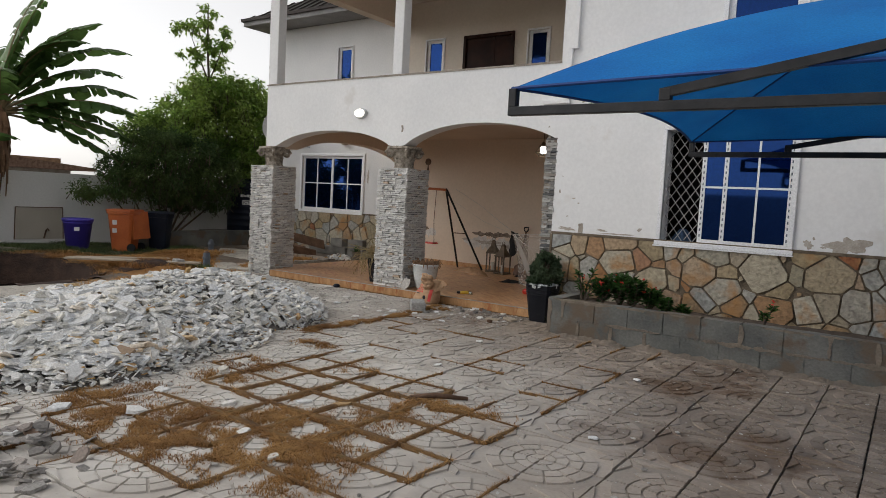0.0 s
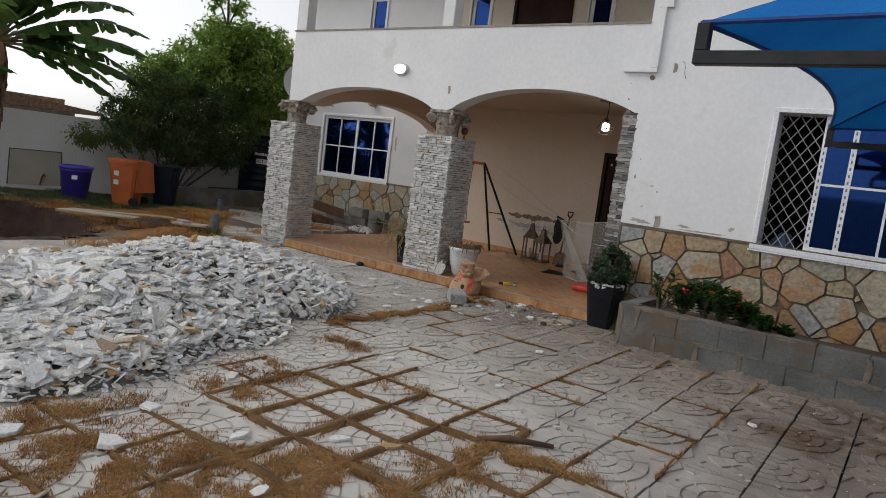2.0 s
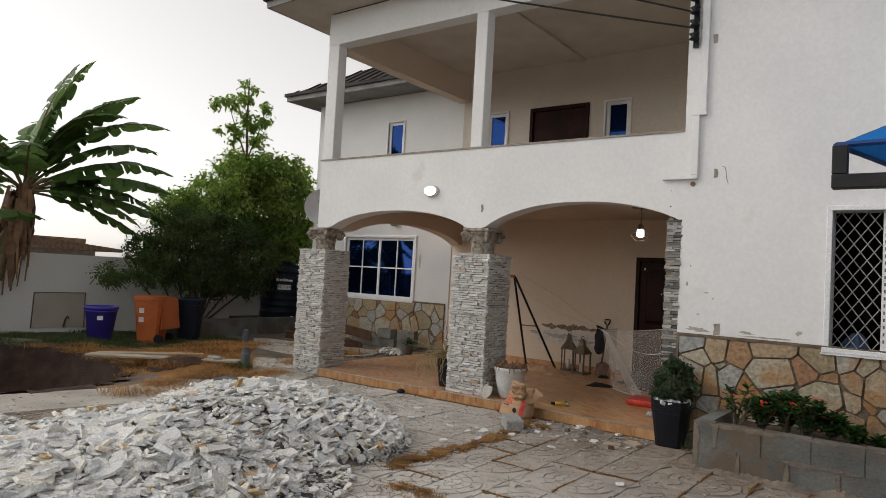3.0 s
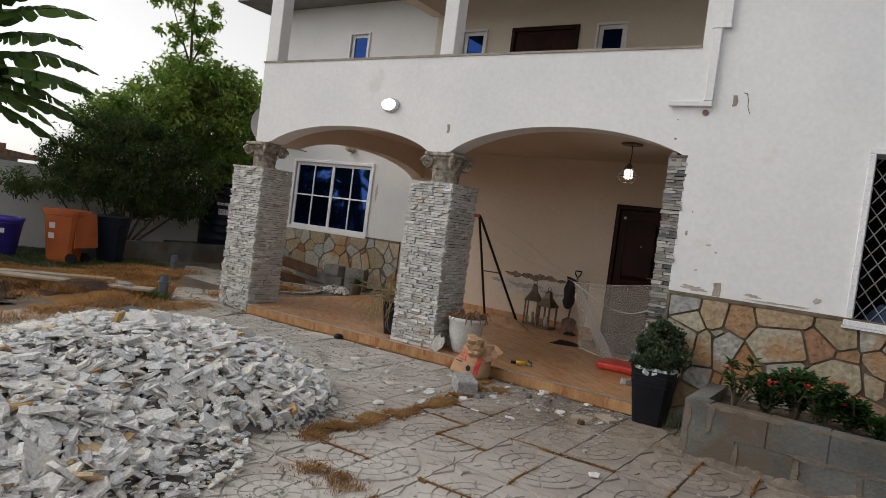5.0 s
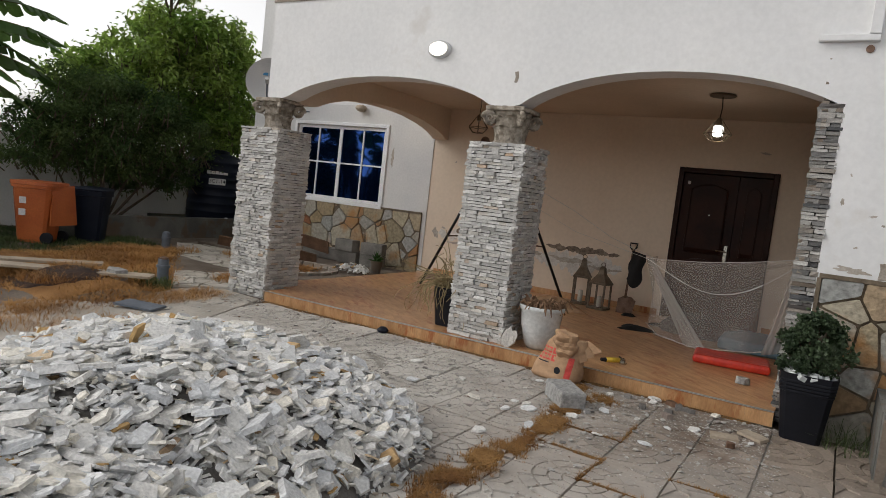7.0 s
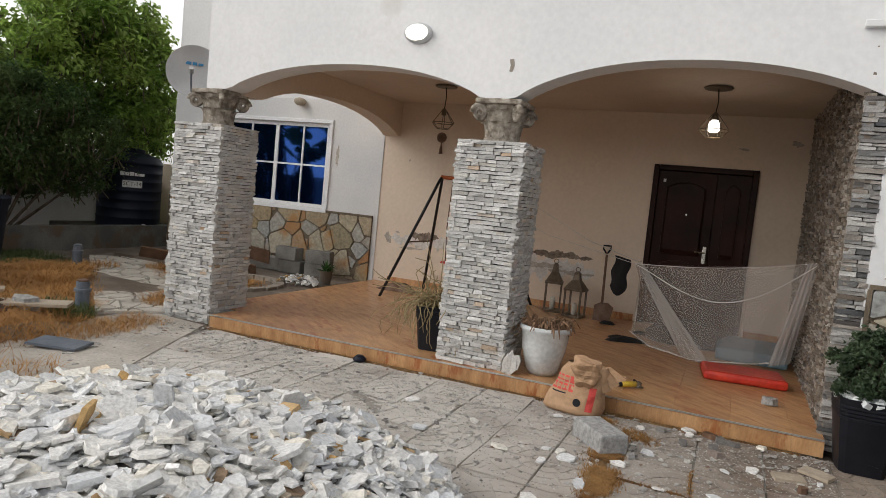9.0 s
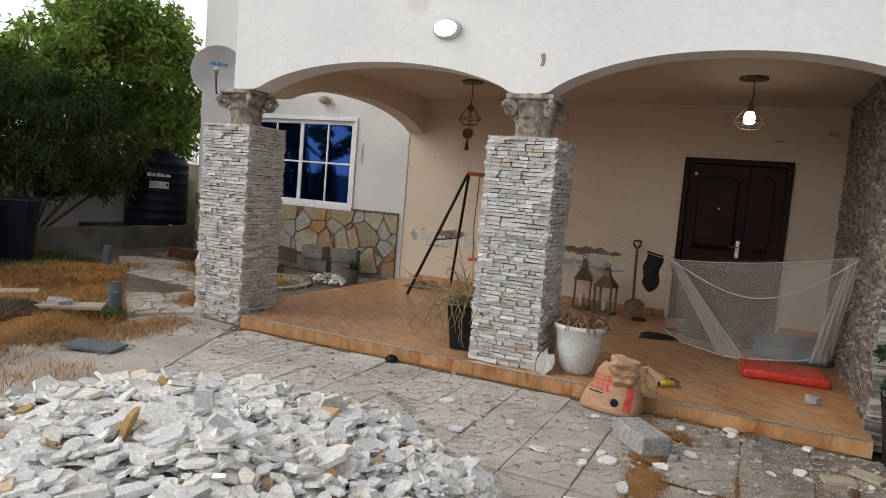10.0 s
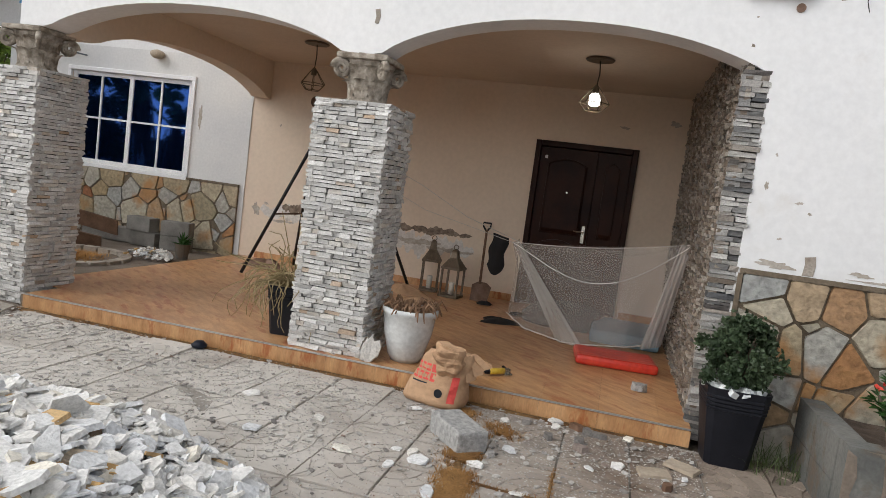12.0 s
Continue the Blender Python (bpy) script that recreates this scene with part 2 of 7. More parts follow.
SOFFIT_PALE = material("pale_soffit_board", (0.50, 0.44, 0.37), (0.58, 0.52, 0.45), 2.0, 0.7, 0.05, 30.0, grit=0.4)
BARK = material("bark", (0.07, 0.05, 0.035), (0.14, 0.11, 0.08), 9.0, 0.95, 0.8, 60.0)
BANANA_STEM = material("banana_stem", (0.12, 0.10, 0.05), (0.22, 0.16, 0.08), 6.0, 0.8, 0.4, 40.0)
DEADLEAF = material("dead_leaf", (0.16, 0.09, 0.05), (0.28, 0.17, 0.10), 5.0, 0.9, 0.3, 40.0, vary=0.25)
LEAF_TREE = leafy("broad_leaf", (0.17, 0.29, 0.055), (0.38, 0.50, 0.13), 0.3, 0.5)
LEAF_BUSH = leafy("fine_leaf", (0.055, 0.105, 0.033), (0.12, 0.175, 0.055), 0.6)
LEAF_BANANA = leafy("banana_leaf", (0.06, 0.125, 0.03), (0.13, 0.22, 0.06), 0.45)
LEAF_POT = leafy("curly_leaf", (0.03, 0.06, 0.028), (0.10, 0.14, 0.075), 0.4)
LEAF_THORN = leafy("shrub_leaf", (0.03, 0.08, 0.02), (0.06, 0.14, 0.03), 0.4)
RED_FLOWER = material("red_petal", (0.55, 0.03, 0.02), (0.7, 0.07, 0.04), 9.0, 0.6, 0.0)
PLASTIC_BLACK = material("black_plastic", (0.006, 0.007, 0.011), (0.012, 0.013, 0.018), 5.0, 0.5, 0.1, 60.0, spec=0.25)
PLASTIC_NAVY = material("navy_plastic", (0.005, 0.008, 0.018), (0.010, 0.015, 0.028), 3.0, 0.5, 0.1, 60.0, spec=0.25)
PLASTIC_PURPLE = material("purple_plastic", (0.055, 0.04, 0.36), (0.075, 0.055, 0.44), 3.0, 0.4, 0.1, 60.0)
PLASTIC_ORANGE = material("orange_plastic", (0.42, 0.10, 0.025), (0.52, 0.14, 0.035), 2.5, 0.45, 0.1, 50.0, c3=(0.28, 0.08, 0.03), spots=0.66)
LABEL = material("white_print", (0.7, 0.7, 0.7), (0.8, 0.8, 0.8), 5.0, 0.6, 0.0)
GLAZE = material("pale_glazed_pot", (0.55, 0.58, 0.58), (0.66, 0.68, 0.67), 4.0, 0.25, 0.1, 30.0, c3=(0.42, 0.40, 0.36), spots=0.7)
PAPER = material("brown_paper_sack", (0.36, 0.22, 0.125), (0.47, 0.30, 0.175), 5.0, 0.85, 0.5, 30.0)
REDPRINT = material("red_print", (0.55, 0.06, 0.05), (0.65, 0.09, 0.07), 5.0, 0.8, 0.0)
REDPLASTIC = material("red_wrapping", (0.55, 0.03, 0.02), (0.68, 0.06, 0.03), 6.0, 0.3, 0.4, 25.0, c3=(0.55, 0.40, 0.10), spots=0.68)
BLUEFOAM = material("blue_grey_foam", (0.15, 0.24, 0.30), (0.20, 0.30, 0.37), 3.0, 0.9, 0.2)
CLOTH_BLACK = material("black_cloth", (0.006, 0.006, 0.007), (0.014, 0.013, 0.014), 8.0, 0.95, 0.5, 80.0)
NET = material("white_mosquito_net", (0.66, 0.62, 0.57), (0.74, 0.70, 0.65), 2.0, 0.9, 0.0, 60.0, alpha=0.30, grit=0.0)
NET_FOLD = material("folded_mosquito_net", (0.66, 0.62, 0.57), (0.74, 0.70, 0.65), 2.0, 0.9, 0.0, 60.0, alpha=0.42, grit=0.0)
NET_ROOF = material("thin_mosquito_net", (0.66, 0.62, 0.57), (0.74, 0.70, 0.65), 2.0, 0.9, 0.0, 60.0, alpha=0.15, grit=0.0)
NET_HEM = material("net_hem", (0.66, 0.63, 0.60), (0.74, 0.70, 0.66), 2.0, 0.9, 0.0, 60.0)
WOOD = material("weathered_plank", (0.34, 0.28, 0.21), (0.46, 0.39, 0.30), 4.0, 0.85, 0.4, 50.0)
WOOD_BROWN = material("brown_wood", (0.10, 0.055, 0.03), (0.18, 0.10, 0.06), 5.0, 0.8, 0.4, 50.0)
LANTERN_METAL = material("bronze_lantern_metal", (0.10, 0.075, 0.05), (0.18, 0.14, 0.10), 9.0, 0.5, 0.2, metallic=0.5)
CANDLE = material("candle_wax", (0.55, 0.52, 0.45), (0.62, 0.58, 0.5), 5.0, 0.6, 0.0)
RUST = material("rusty_steel", (0.12, 0.065, 0.04), (0.22, 0.14, 0.10), 12.0, 0.7, 0.4, 60.0, metallic=0.3)
YELLOW = material("yellow_tool_plastic", (0.60, 0.40, 0.03), (0.66, 0.46, 0.05), 6.0, 0.4, 0.0)
ROPE = material("white_cord", (0.5, 0.48, 0.45), (0.58, 0.56, 0.52), 9.0, 0.9, 0.0)
PVC = material("grey_pipe_post", (0.10, 0.12, 0.15), (0.16, 0.18, 0.21), 6.0, 0.6, 0.2)
DISH = material("grey_dish", (0.50, 0.51, 0.52), (0.57, 0.58, 0.58), 2.0, 0.5, 0.0)
BLUEPRINT = material("blue_print", (0.05, 0.25, 0.5), (0.06, 0.3, 0.55), 5.0, 0.6, 0.0)
BOARD = material("beige_board", (0.50, 0.46, 0.39), (0.57, 0.53, 0.46), 2.0, 0.7, 0.1)
LAMP_ON = glow("lamp_diffuser", (1.0, 0.93, 0.80), 5.0)
BULB_ON = glow("lit_bulb", (1.0, 0.95, 0.86), 9.0)
CABLE = material("black_cable", (0.008, 0.008, 0.008), (0.015, 0.015, 0.015), 5.0, 0.6, 0.0)
SOIL = material("planting_soil", (0.05, 0.035, 0.025), (0.10, 0.075, 0.055), 9.0, 1.0, 0.8, 60.0)
SOILRED = material("dug_soil", (0.025, 0.014, 0.010), (0.065, 0.036, 0.024), 4.0, 1.0, 0.9, 30.0, bump_dist=0.03)
STONEPATH = material("path_stone", (0.42, 0.385, 0.33), (0.58, 0.54, 0.475), 2.0, 0.9, 0.6, 40.0, vary=0.12)
PEEL = material("exposed_cement", (0.36, 0.32, 0.27), (0.46, 0.42, 0.37), 14.0, 0.95, 0.0)
CHIPDUST = material("stone_dust", (0.27, 0.245, 0.21), (0.40, 0.375, 0.335), 3.0, 0.95, 0.7, 90.0)
FLAKED = material("flaked_paint", (0.56, 0.53, 0.49), (0.68, 0.655, 0.615), 7.0, 0.9, 0.3, 40.0, c3=(0.36, 0.31, 0.26), spots=0.62)
JOINT = material("dark_joint", (0.06, 0.048, 0.036), (0.13, 0.105, 0.08), 8.0, 1.0, 0.4)
# the balcony's shade is mixed into this duller, tanner wall colour
BALCONY = material("balcony_paint_with_shade", (0.60, 0.54, 0.46), (0.68, 0.62, 0.54), 0.6, 0.75, 0.05, 20.0, c3=(0.50, 0.44, 0.36), spots=0.66, grit=0.3)
DARKPEEL = material("crumbled_plaster", (0.14, 0.105, 0.08), (0.28, 0.225, 0.175), 22.0, 0.95, 0.0)
GRILLE = material("grey_grille_bar", (0.28, 0.28, 0.28), (0.36, 0.36, 0.36), 8.0, 0.5, 0.0)
CLOTH_BLUE = material("dark_blue_cloth", (0.03, 0.06, 0.11), (0.05, 0.09, 0.16), 9.0, 0.95, 0.3)
STRAW = material("matted_straw", (0.24, 0.115, 0.035), (0.38, 0.20, 0.07), 3.0, 1.0, 0.9, 70.0, c3=(0.18, 0.10, 0.04), spots=0.62)

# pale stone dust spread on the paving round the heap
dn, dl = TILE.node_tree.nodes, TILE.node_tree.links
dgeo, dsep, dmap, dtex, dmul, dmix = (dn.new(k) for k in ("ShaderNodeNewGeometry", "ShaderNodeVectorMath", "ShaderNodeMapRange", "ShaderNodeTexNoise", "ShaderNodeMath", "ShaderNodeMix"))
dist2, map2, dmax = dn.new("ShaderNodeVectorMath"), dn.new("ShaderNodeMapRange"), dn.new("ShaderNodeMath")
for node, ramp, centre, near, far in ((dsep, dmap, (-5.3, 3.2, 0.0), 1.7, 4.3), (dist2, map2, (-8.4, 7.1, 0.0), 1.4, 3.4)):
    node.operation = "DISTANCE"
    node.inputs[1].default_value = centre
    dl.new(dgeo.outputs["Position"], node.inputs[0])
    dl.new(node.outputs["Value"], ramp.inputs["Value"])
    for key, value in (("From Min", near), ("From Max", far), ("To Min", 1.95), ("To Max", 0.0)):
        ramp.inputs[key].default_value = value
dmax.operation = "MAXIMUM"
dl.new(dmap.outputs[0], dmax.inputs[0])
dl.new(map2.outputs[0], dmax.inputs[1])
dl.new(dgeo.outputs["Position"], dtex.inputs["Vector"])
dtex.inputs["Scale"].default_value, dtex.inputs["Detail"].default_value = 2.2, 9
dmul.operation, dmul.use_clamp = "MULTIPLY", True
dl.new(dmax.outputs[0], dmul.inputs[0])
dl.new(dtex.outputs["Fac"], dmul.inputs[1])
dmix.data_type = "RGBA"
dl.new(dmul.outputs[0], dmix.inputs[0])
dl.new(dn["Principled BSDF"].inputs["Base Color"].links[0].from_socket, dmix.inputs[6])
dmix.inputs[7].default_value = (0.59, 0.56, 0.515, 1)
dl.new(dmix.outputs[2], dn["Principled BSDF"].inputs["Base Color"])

# brush-like streaks run along the porch tiles
pn, pl = PORCH.node_tree.nodes, PORCH.node_tree.links
for node in [k for k in pn if k.bl_idname == "ShaderNodeTexNoise"]:
    stretch = pn.new("ShaderNodeVectorMath")
    stretch.operation = "MULTIPLY"
    stretch.inputs[1].default_value = (1.5, 5.0, 1.0)
    turn = pn.new("ShaderNodeVectorRotate")
    turn.inputs["Angle"].default_value = radians(38)
    pl.new(node.inputs["Vector"].links[0].from_socket, turn.inputs["Vector"])
    pl.new(turn.outputs["Vector"], stretch.inputs[0])
    pl.new(stretch.outputs["Vector"], node.inputs["Vector"])
BROWN_MORTAR = material("brown_mortar", (0.15, 0.125, 0.10), (0.225, 0.185, 0.145), 7.0, 0.95, 0.8, 50.0)
MOSSBLADE = material("dry_moss_strand", (0.24, 0.115, 0.035), (0.42, 0.235, 0.08), 2.5, 0.95, 0.0, 30.0, vary=0.3)
LEDGER_BROWN = pieces_material("brown_ledger_stone", [(0.0, (0.12, 0.10, 0.078)), (0.2, (0.34, 0.28, 0.22)), (0.4, (0.18, 0.145, 0.11)), (0.6, (0.46, 0.42, 0.365)), (0.8, (0.15, 0.11, 0.078)), (0.92, (0.30, 0.28, 0.255)), (1.0, (0.085, 0.078, 0.07))], 0.75, 0.8, 14.0)
CHIPS = pieces_material("dusty_stone_chips", [(0.0, (0.60, 0.58, 0.54)), (0.3, (0.42, 0.405, 0.38)), (0.6, (0.54, 0.52, 0.48)), (0.85, (0.34, 0.32, 0.295)), (1.0, (0.66, 0.64, 0.60))], 0.85, 0.6, 9.0)


# ---- mesh helpers ----
class Shape:
    """Collects vertices and faces for one mesh."""
    def __init__(self):
        self.v, self.f = [], []

    def add(self, verts, faces):
        k = len(self.v)
        self.v += [tuple(p) for p in verts]
        self.f += [tuple(i + k for i in q) for q in faces]
        return self

    def box(self, x0, x1, y0, y1, z0, z1):
        return self.add([(x0, y0, z0), (x1, y0, z0), (x1, y1, z0), (x0, y1, z0), (x0, y0, z1), (x1, y0, z1), (x1, y1, z1), (x0, y1, z1)],
                        [(3, 2, 1, 0), (4, 5, 6, 7), (0, 1, 5, 4), (1, 2, 6, 5), (2, 3, 7, 6), (3, 0, 4, 7)])

    def prism(self, poly, a, b, axis="z", shrink=None):
        """A polygon given in the plane across axis, from a to b; shrink draws the far end in, for a worn edge."""
        n = len(poly)
        put = {"z": lambda p, h: (p[0], p[1], h), "y": lambda p, h: (p[0], h, p[1]), "x": lambda p, h: (h, p[0], p[1])}[axis]
        far = poly
        if shrink:
            cx, cy = sum(p[0] for p in poly) / n, sum(p[1] for p in poly) / n
            far = [(cx + (p[0] - cx) * shrink, cy + (p[1] - cy) * shrink) for p in poly]
        return self.add([put(p, a) for p in poly] + [put(p, b) for p in far],
                        [tuple(range(n))[::-1], tuple(range(n, 2 * n))] + [(i, (i + 1) % n, n + (i + 1) % n, n + i) for i in range(n)])

    def tube(self, points, radii, n=8, cap=True):
        pts = [Vector(p) for p in points]
        if not hasattr(radii, "__len__"):
            radii = [radii] * len(pts)
        k = len(self.v)
        side = None
        for i, p in enumerate(pts):
            d = (pts[min(i + 1, len(pts) - 1)] - pts[max(i - 1, 0)]).normalized()
            if side is None or abs(side.dot(d)) > 0.95:
                side = d.orthogonal().normalized()
            side = (side - d * side.dot(d)).normalized()
            up = d.cross(side)
            for j in range(n):
                a = 2 * math.pi * j / n
                self.v.append(tuple(p + (side * math.cos(a) + up * math.sin(a)) * radii[i]))
        for i in range(len(pts) - 1):
            for j in range(n):
                self.f.append((k + i * n + j, k + i * n + (j + 1) % n, k + (i + 1) * n + (j + 1) % n, k + (i + 1) * n + j))
        if cap:
            self.f.append(tuple(k + j for j in range(n))[::-1])
            self.f.append(tuple(k + (len(pts) - 1) * n + j for j in range(n)))
        return self

    def lathe(self, profile, n=20, centre=(0, 0), square=0.0, spin=0.0):
        """profile: (radius, z) from the bottom up; square rounds the section towards a square."""
        k = len(self.v)
        for r, z in profile:
            for j in range(n):
                a = 2 * math.pi * j / n + spin
                c, s = math.cos(a), math.sin(a)
                q = 1.0
                if square:
                    q = 1.0 / max(abs(c), abs(s)) ** square
                self.v.append((centre[0] + r * q * c, centre[1] + r * q * s, z))
        for i in range(len(profile) - 1):
            for j in range(n):
                self.f.append((k + i * n + j, k + i * n + (j + 1) % n, k + (i + 1) * n + (j + 1) % n, k + (i + 1) * n + j))
        self.f.append(tuple(k + j for j in range(n))[::-1])
        self.f.append(tuple(k + (len(profile) - 1) * n + j for j in range(n)))
        return self

    def mesh(self, name, mat, smooth=False):
        me = bpy.data.meshes.new(name)
        me.from_pydata(self.v, [], self.f)
        me.materials.append(mat)
        if smooth:
            me.polygons.foreach_set("use_smooth", [True] * len(me.polygons))
        me.update()
        return me


def part(name, shape, mat, parent=None, label="", smooth=False, bevel=0.0, m=None):
    ob = new(name, shape.mesh(name, mat, smooth))
    if parent is not None:
        ob.parent = parent
    if m is not None:
        ob.matrix_basis = m
    if bevel:
        mod = ob.modifiers.new("bevel", "BEVEL")
        mod.width, mod.segments, mod.limit_method = bevel, 2, "ANGLE"
    if label:
        tagged(ob, label=label)
    return ob


def thing(name, label, category, m=None, group="", kind=""):
    ob = new(name)
    ob.empty_display_size = 0.1
    if m is not None:
        ob.matrix_basis = m
    return tagged(ob, label, category, group, kind)


def setting(name, shape, mat, label, category="structure", smooth=False, bevel=0.0):
    return tagged(part(name, shape, mat, None, "", smooth, bevel), label, category, kind="structure")


def S():
    return Shape()


def B(x0, x1, y0, y1, z0, z1):
    return Shape().box(x0, x1, y0, y1, z0, z1)


def holed(x0, x1, z0, z1, y0, y1, holes):
    """A wall along x with rectangular openings right through it."""
    xs = sorted({x0, x1, *[h[0] for h in holes], *[h[1] for h in holes]})
    zs = sorted({z0, z1, *[h[2] for h in holes], *[h[3] for h in holes]})
    s = S()
    for a, b in zip(xs, xs[1:]):
        for c, d in zip(zs, zs[1:]):
            if not any(h[0] <= a and b <= h[1] and h[2] <= c and d <= h[3] for h in holes):
                s.box(a, b, y0, y1, c, d)
    return s


def lump(rng, poly_n, rx, ry, h, rough=0.2):
    """A flat split stone: an uneven polygon with an upper face that is smaller than the lower one."""
    a0 = rng.random() * 6.28
    low, top = [], []
    for i in range(poly_n):
        a = a0 + 6.283 * (i + rng.uniform(-0.28, 0.28)) / poly_n
        q = rng.uniform(1 - rough, 1 + rough)
        low.append((rx * q * math.cos(a), ry * q * math.sin(a), rng.uniform(-0.1, 0.1) * h))
        e = rng.uniform(0.86, 0.98)
        top.append((rx * q * e * math.cos(a), ry * q * e * math.sin(a), h * rng.uniform(0.88, 1.08)))
    n = poly_n
    return low + top, [tuple(range(n))[::-1], tuple(range(n, 2 * n))] + [(i, (i + 1) % n, n + (i + 1) % n, n + i) for i in range(n)]


def moved(verts, m):
    return [tuple(m @ Vector(p)) for p in verts]


# ---- large structure ----
FY, BY, LEFT, JAMB, SLAB = 8.39, 12.21, -10.35, -4.42, 0.115
W1 = (-2.93, -1.50, 1.19, 2.55)
W2 = (-13.44, -11.35, 1.12, 2.48)
UW = (-2.33, -1.55, 3.74, 5.25)
UA, UB, UC, UD = (-12.31, -11.85, 4.0, 5.12), (-9.6, -9.14, 4.0, 5.04), (-7.04, -6.59, 4.0, 5.03), (-8.61, -7.37, 3.0, 5.06)
DOOR = (-6.34, -5.09, SLAB, 2.2)

tagged(part("wall_front", holed(JAMB, 6.0, -0.2, 5.95, FY, FY + 0.25, [W1, UW]), WHITE), "white painted rendered house wall with stains and peeling", "wall", kind="structure")


def arch(x, a, b, spring, rise):
    u = min(1.0, max(0.0, (x - a) / (b - a)))
    return spring + rise * (1 - abs(2 * u - 1) ** 2.2) ** 0.8


def arch_wall(a0, a1, bottom, top, y0, y1, along="x", n=72):
    s, k = S(), 0
    for i in range(n + 1):
        u = a0 + (a1 - a0) * i / n
        for y, z in ((y0, bottom(u)), (y1, bottom(u)), (y1, top), (y0, top)):
            s.v.append((u, y, z) if along == "x" else (y, u, z))
    for i in range(n):
        for j in range(4):
            s.f.append((4 * i + j, 4 * i + (j + 1) % 4, 4 * i + 4 + (j + 1) % 4, 4 * i + 4 + j))
    s.f += [(0, 1, 2, 3), (4 * n, 4 * n + 3, 4 * n + 2, 4 * n + 1)]
    return s


def front_bottom(x):
    if x < -10.05:
        return 2.37
    if x < -7.38:
        return arch(x, -10.05, -7.38, 2.37, 0.26)
    if x < -7.07:
        return 2.365
    return arch(x, -7.07, -4.30, 2.365, 0.335)


setting("wall_balcony_front", arch_wall(LEFT, JAMB, front_bottom, 3.47, FY, FY + 0.28), WHITE, "white arched porch front with solid balcony parapet above", "wall")
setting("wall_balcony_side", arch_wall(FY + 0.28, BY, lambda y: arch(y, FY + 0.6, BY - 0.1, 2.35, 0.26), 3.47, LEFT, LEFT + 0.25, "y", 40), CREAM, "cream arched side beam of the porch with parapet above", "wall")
setting("trim_parapet_front", B(LEFT - 0.02, JAMB, FY - 0.012, FY + 0.30, 3.47, 3.495), BARE, "rough bare cement parapet coping")
setting("trim_parapet_side", B(LEFT - 0.02, LEFT + 0.27, FY + 0.30, BY, 3.47, 3.495), BARE, "rough bare cement parapet coping")
setting("wall_back", holed(-14.62, JAMB + 0.1, -0.2, 2.86, BY, BY + 0.25, [W2, DOOR]), CREAM, "cream porch wall with water damage", "wall")
setting("wall_back_outside", holed(-14.62, -10.36, -0.2, 2.86, BY - 0.012, BY - 0.002, [W2]), GREYWALL, "pale grey unpainted plaster round the window", "wall")
setting("wall_wing_upper", holed(-14.62, LEFT + 0.125, 2.86, 5.95, BY, BY + 0.25, [UA]), WHITE, "white upper floor wall of the wing", "wall")
# same wall as the wing; its tan tone is painted shade
setting("wall_back_upper", holed(LEFT + 0.125, 2.0, 2.86, 5.95, BY, BY + 0.25, [UB, UC, UD]), BALCONY, "wall behind the balcony, shade painted in as dull cream", "wall")
setting("wall_side_wing", B(-14.62, -14.37, BY + 0.25, 20.0, -0.2, 5.95), WHITE, "white side wall of the house wing", "wall")
setting("wall_porch_side", B(JAMB - 0.06, JAMB + 0.19, FY + 0.25, BY, -0.2, 5.95), WHITE, "rendered wall beside the porch", "wall")
setting("wall_right_end", B(5.75, 6.0, FY + 0.25, 20.0, -0.2, 5.95), WHITE, "white end wall of the house", "wall")
setting("ceiling", B(LEFT + 0.25, JAMB - 0.06, FY + 0.28, BY, 2.86, 3.0), CEIL, "stained cream porch ceiling", "ceiling")
setting("ceiling_balcony", B(LEFT + 0.25, JAMB - 0.06, FY + 0.25, BY, 5.905, 5.94).box(-7.62, -7.48, FY + 0.25, BY, 5.86, 5.903), SOFFIT_PALE, "pale boarded balcony ceiling with a batten", "ceiling")
for nm, x0, x1 in (("column_balcony_corner", LEFT, LEFT + 0.24), ("column_balcony_middle", -7.38, -7.19)):
    setting(nm, B(x0, x1, FY + 0.002, FY + 0.19, 3.495, 5.41), WHITE, "plain white square balcony column", "column", bevel=0.012)
setting("beam_balcony_front", B(LEFT, JAMB, FY + 0.001, FY + 0.25, 5.41, 5.93), WHITE, "white beam over the balcony", "beam")
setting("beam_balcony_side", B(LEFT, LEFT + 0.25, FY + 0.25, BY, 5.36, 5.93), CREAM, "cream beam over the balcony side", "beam")


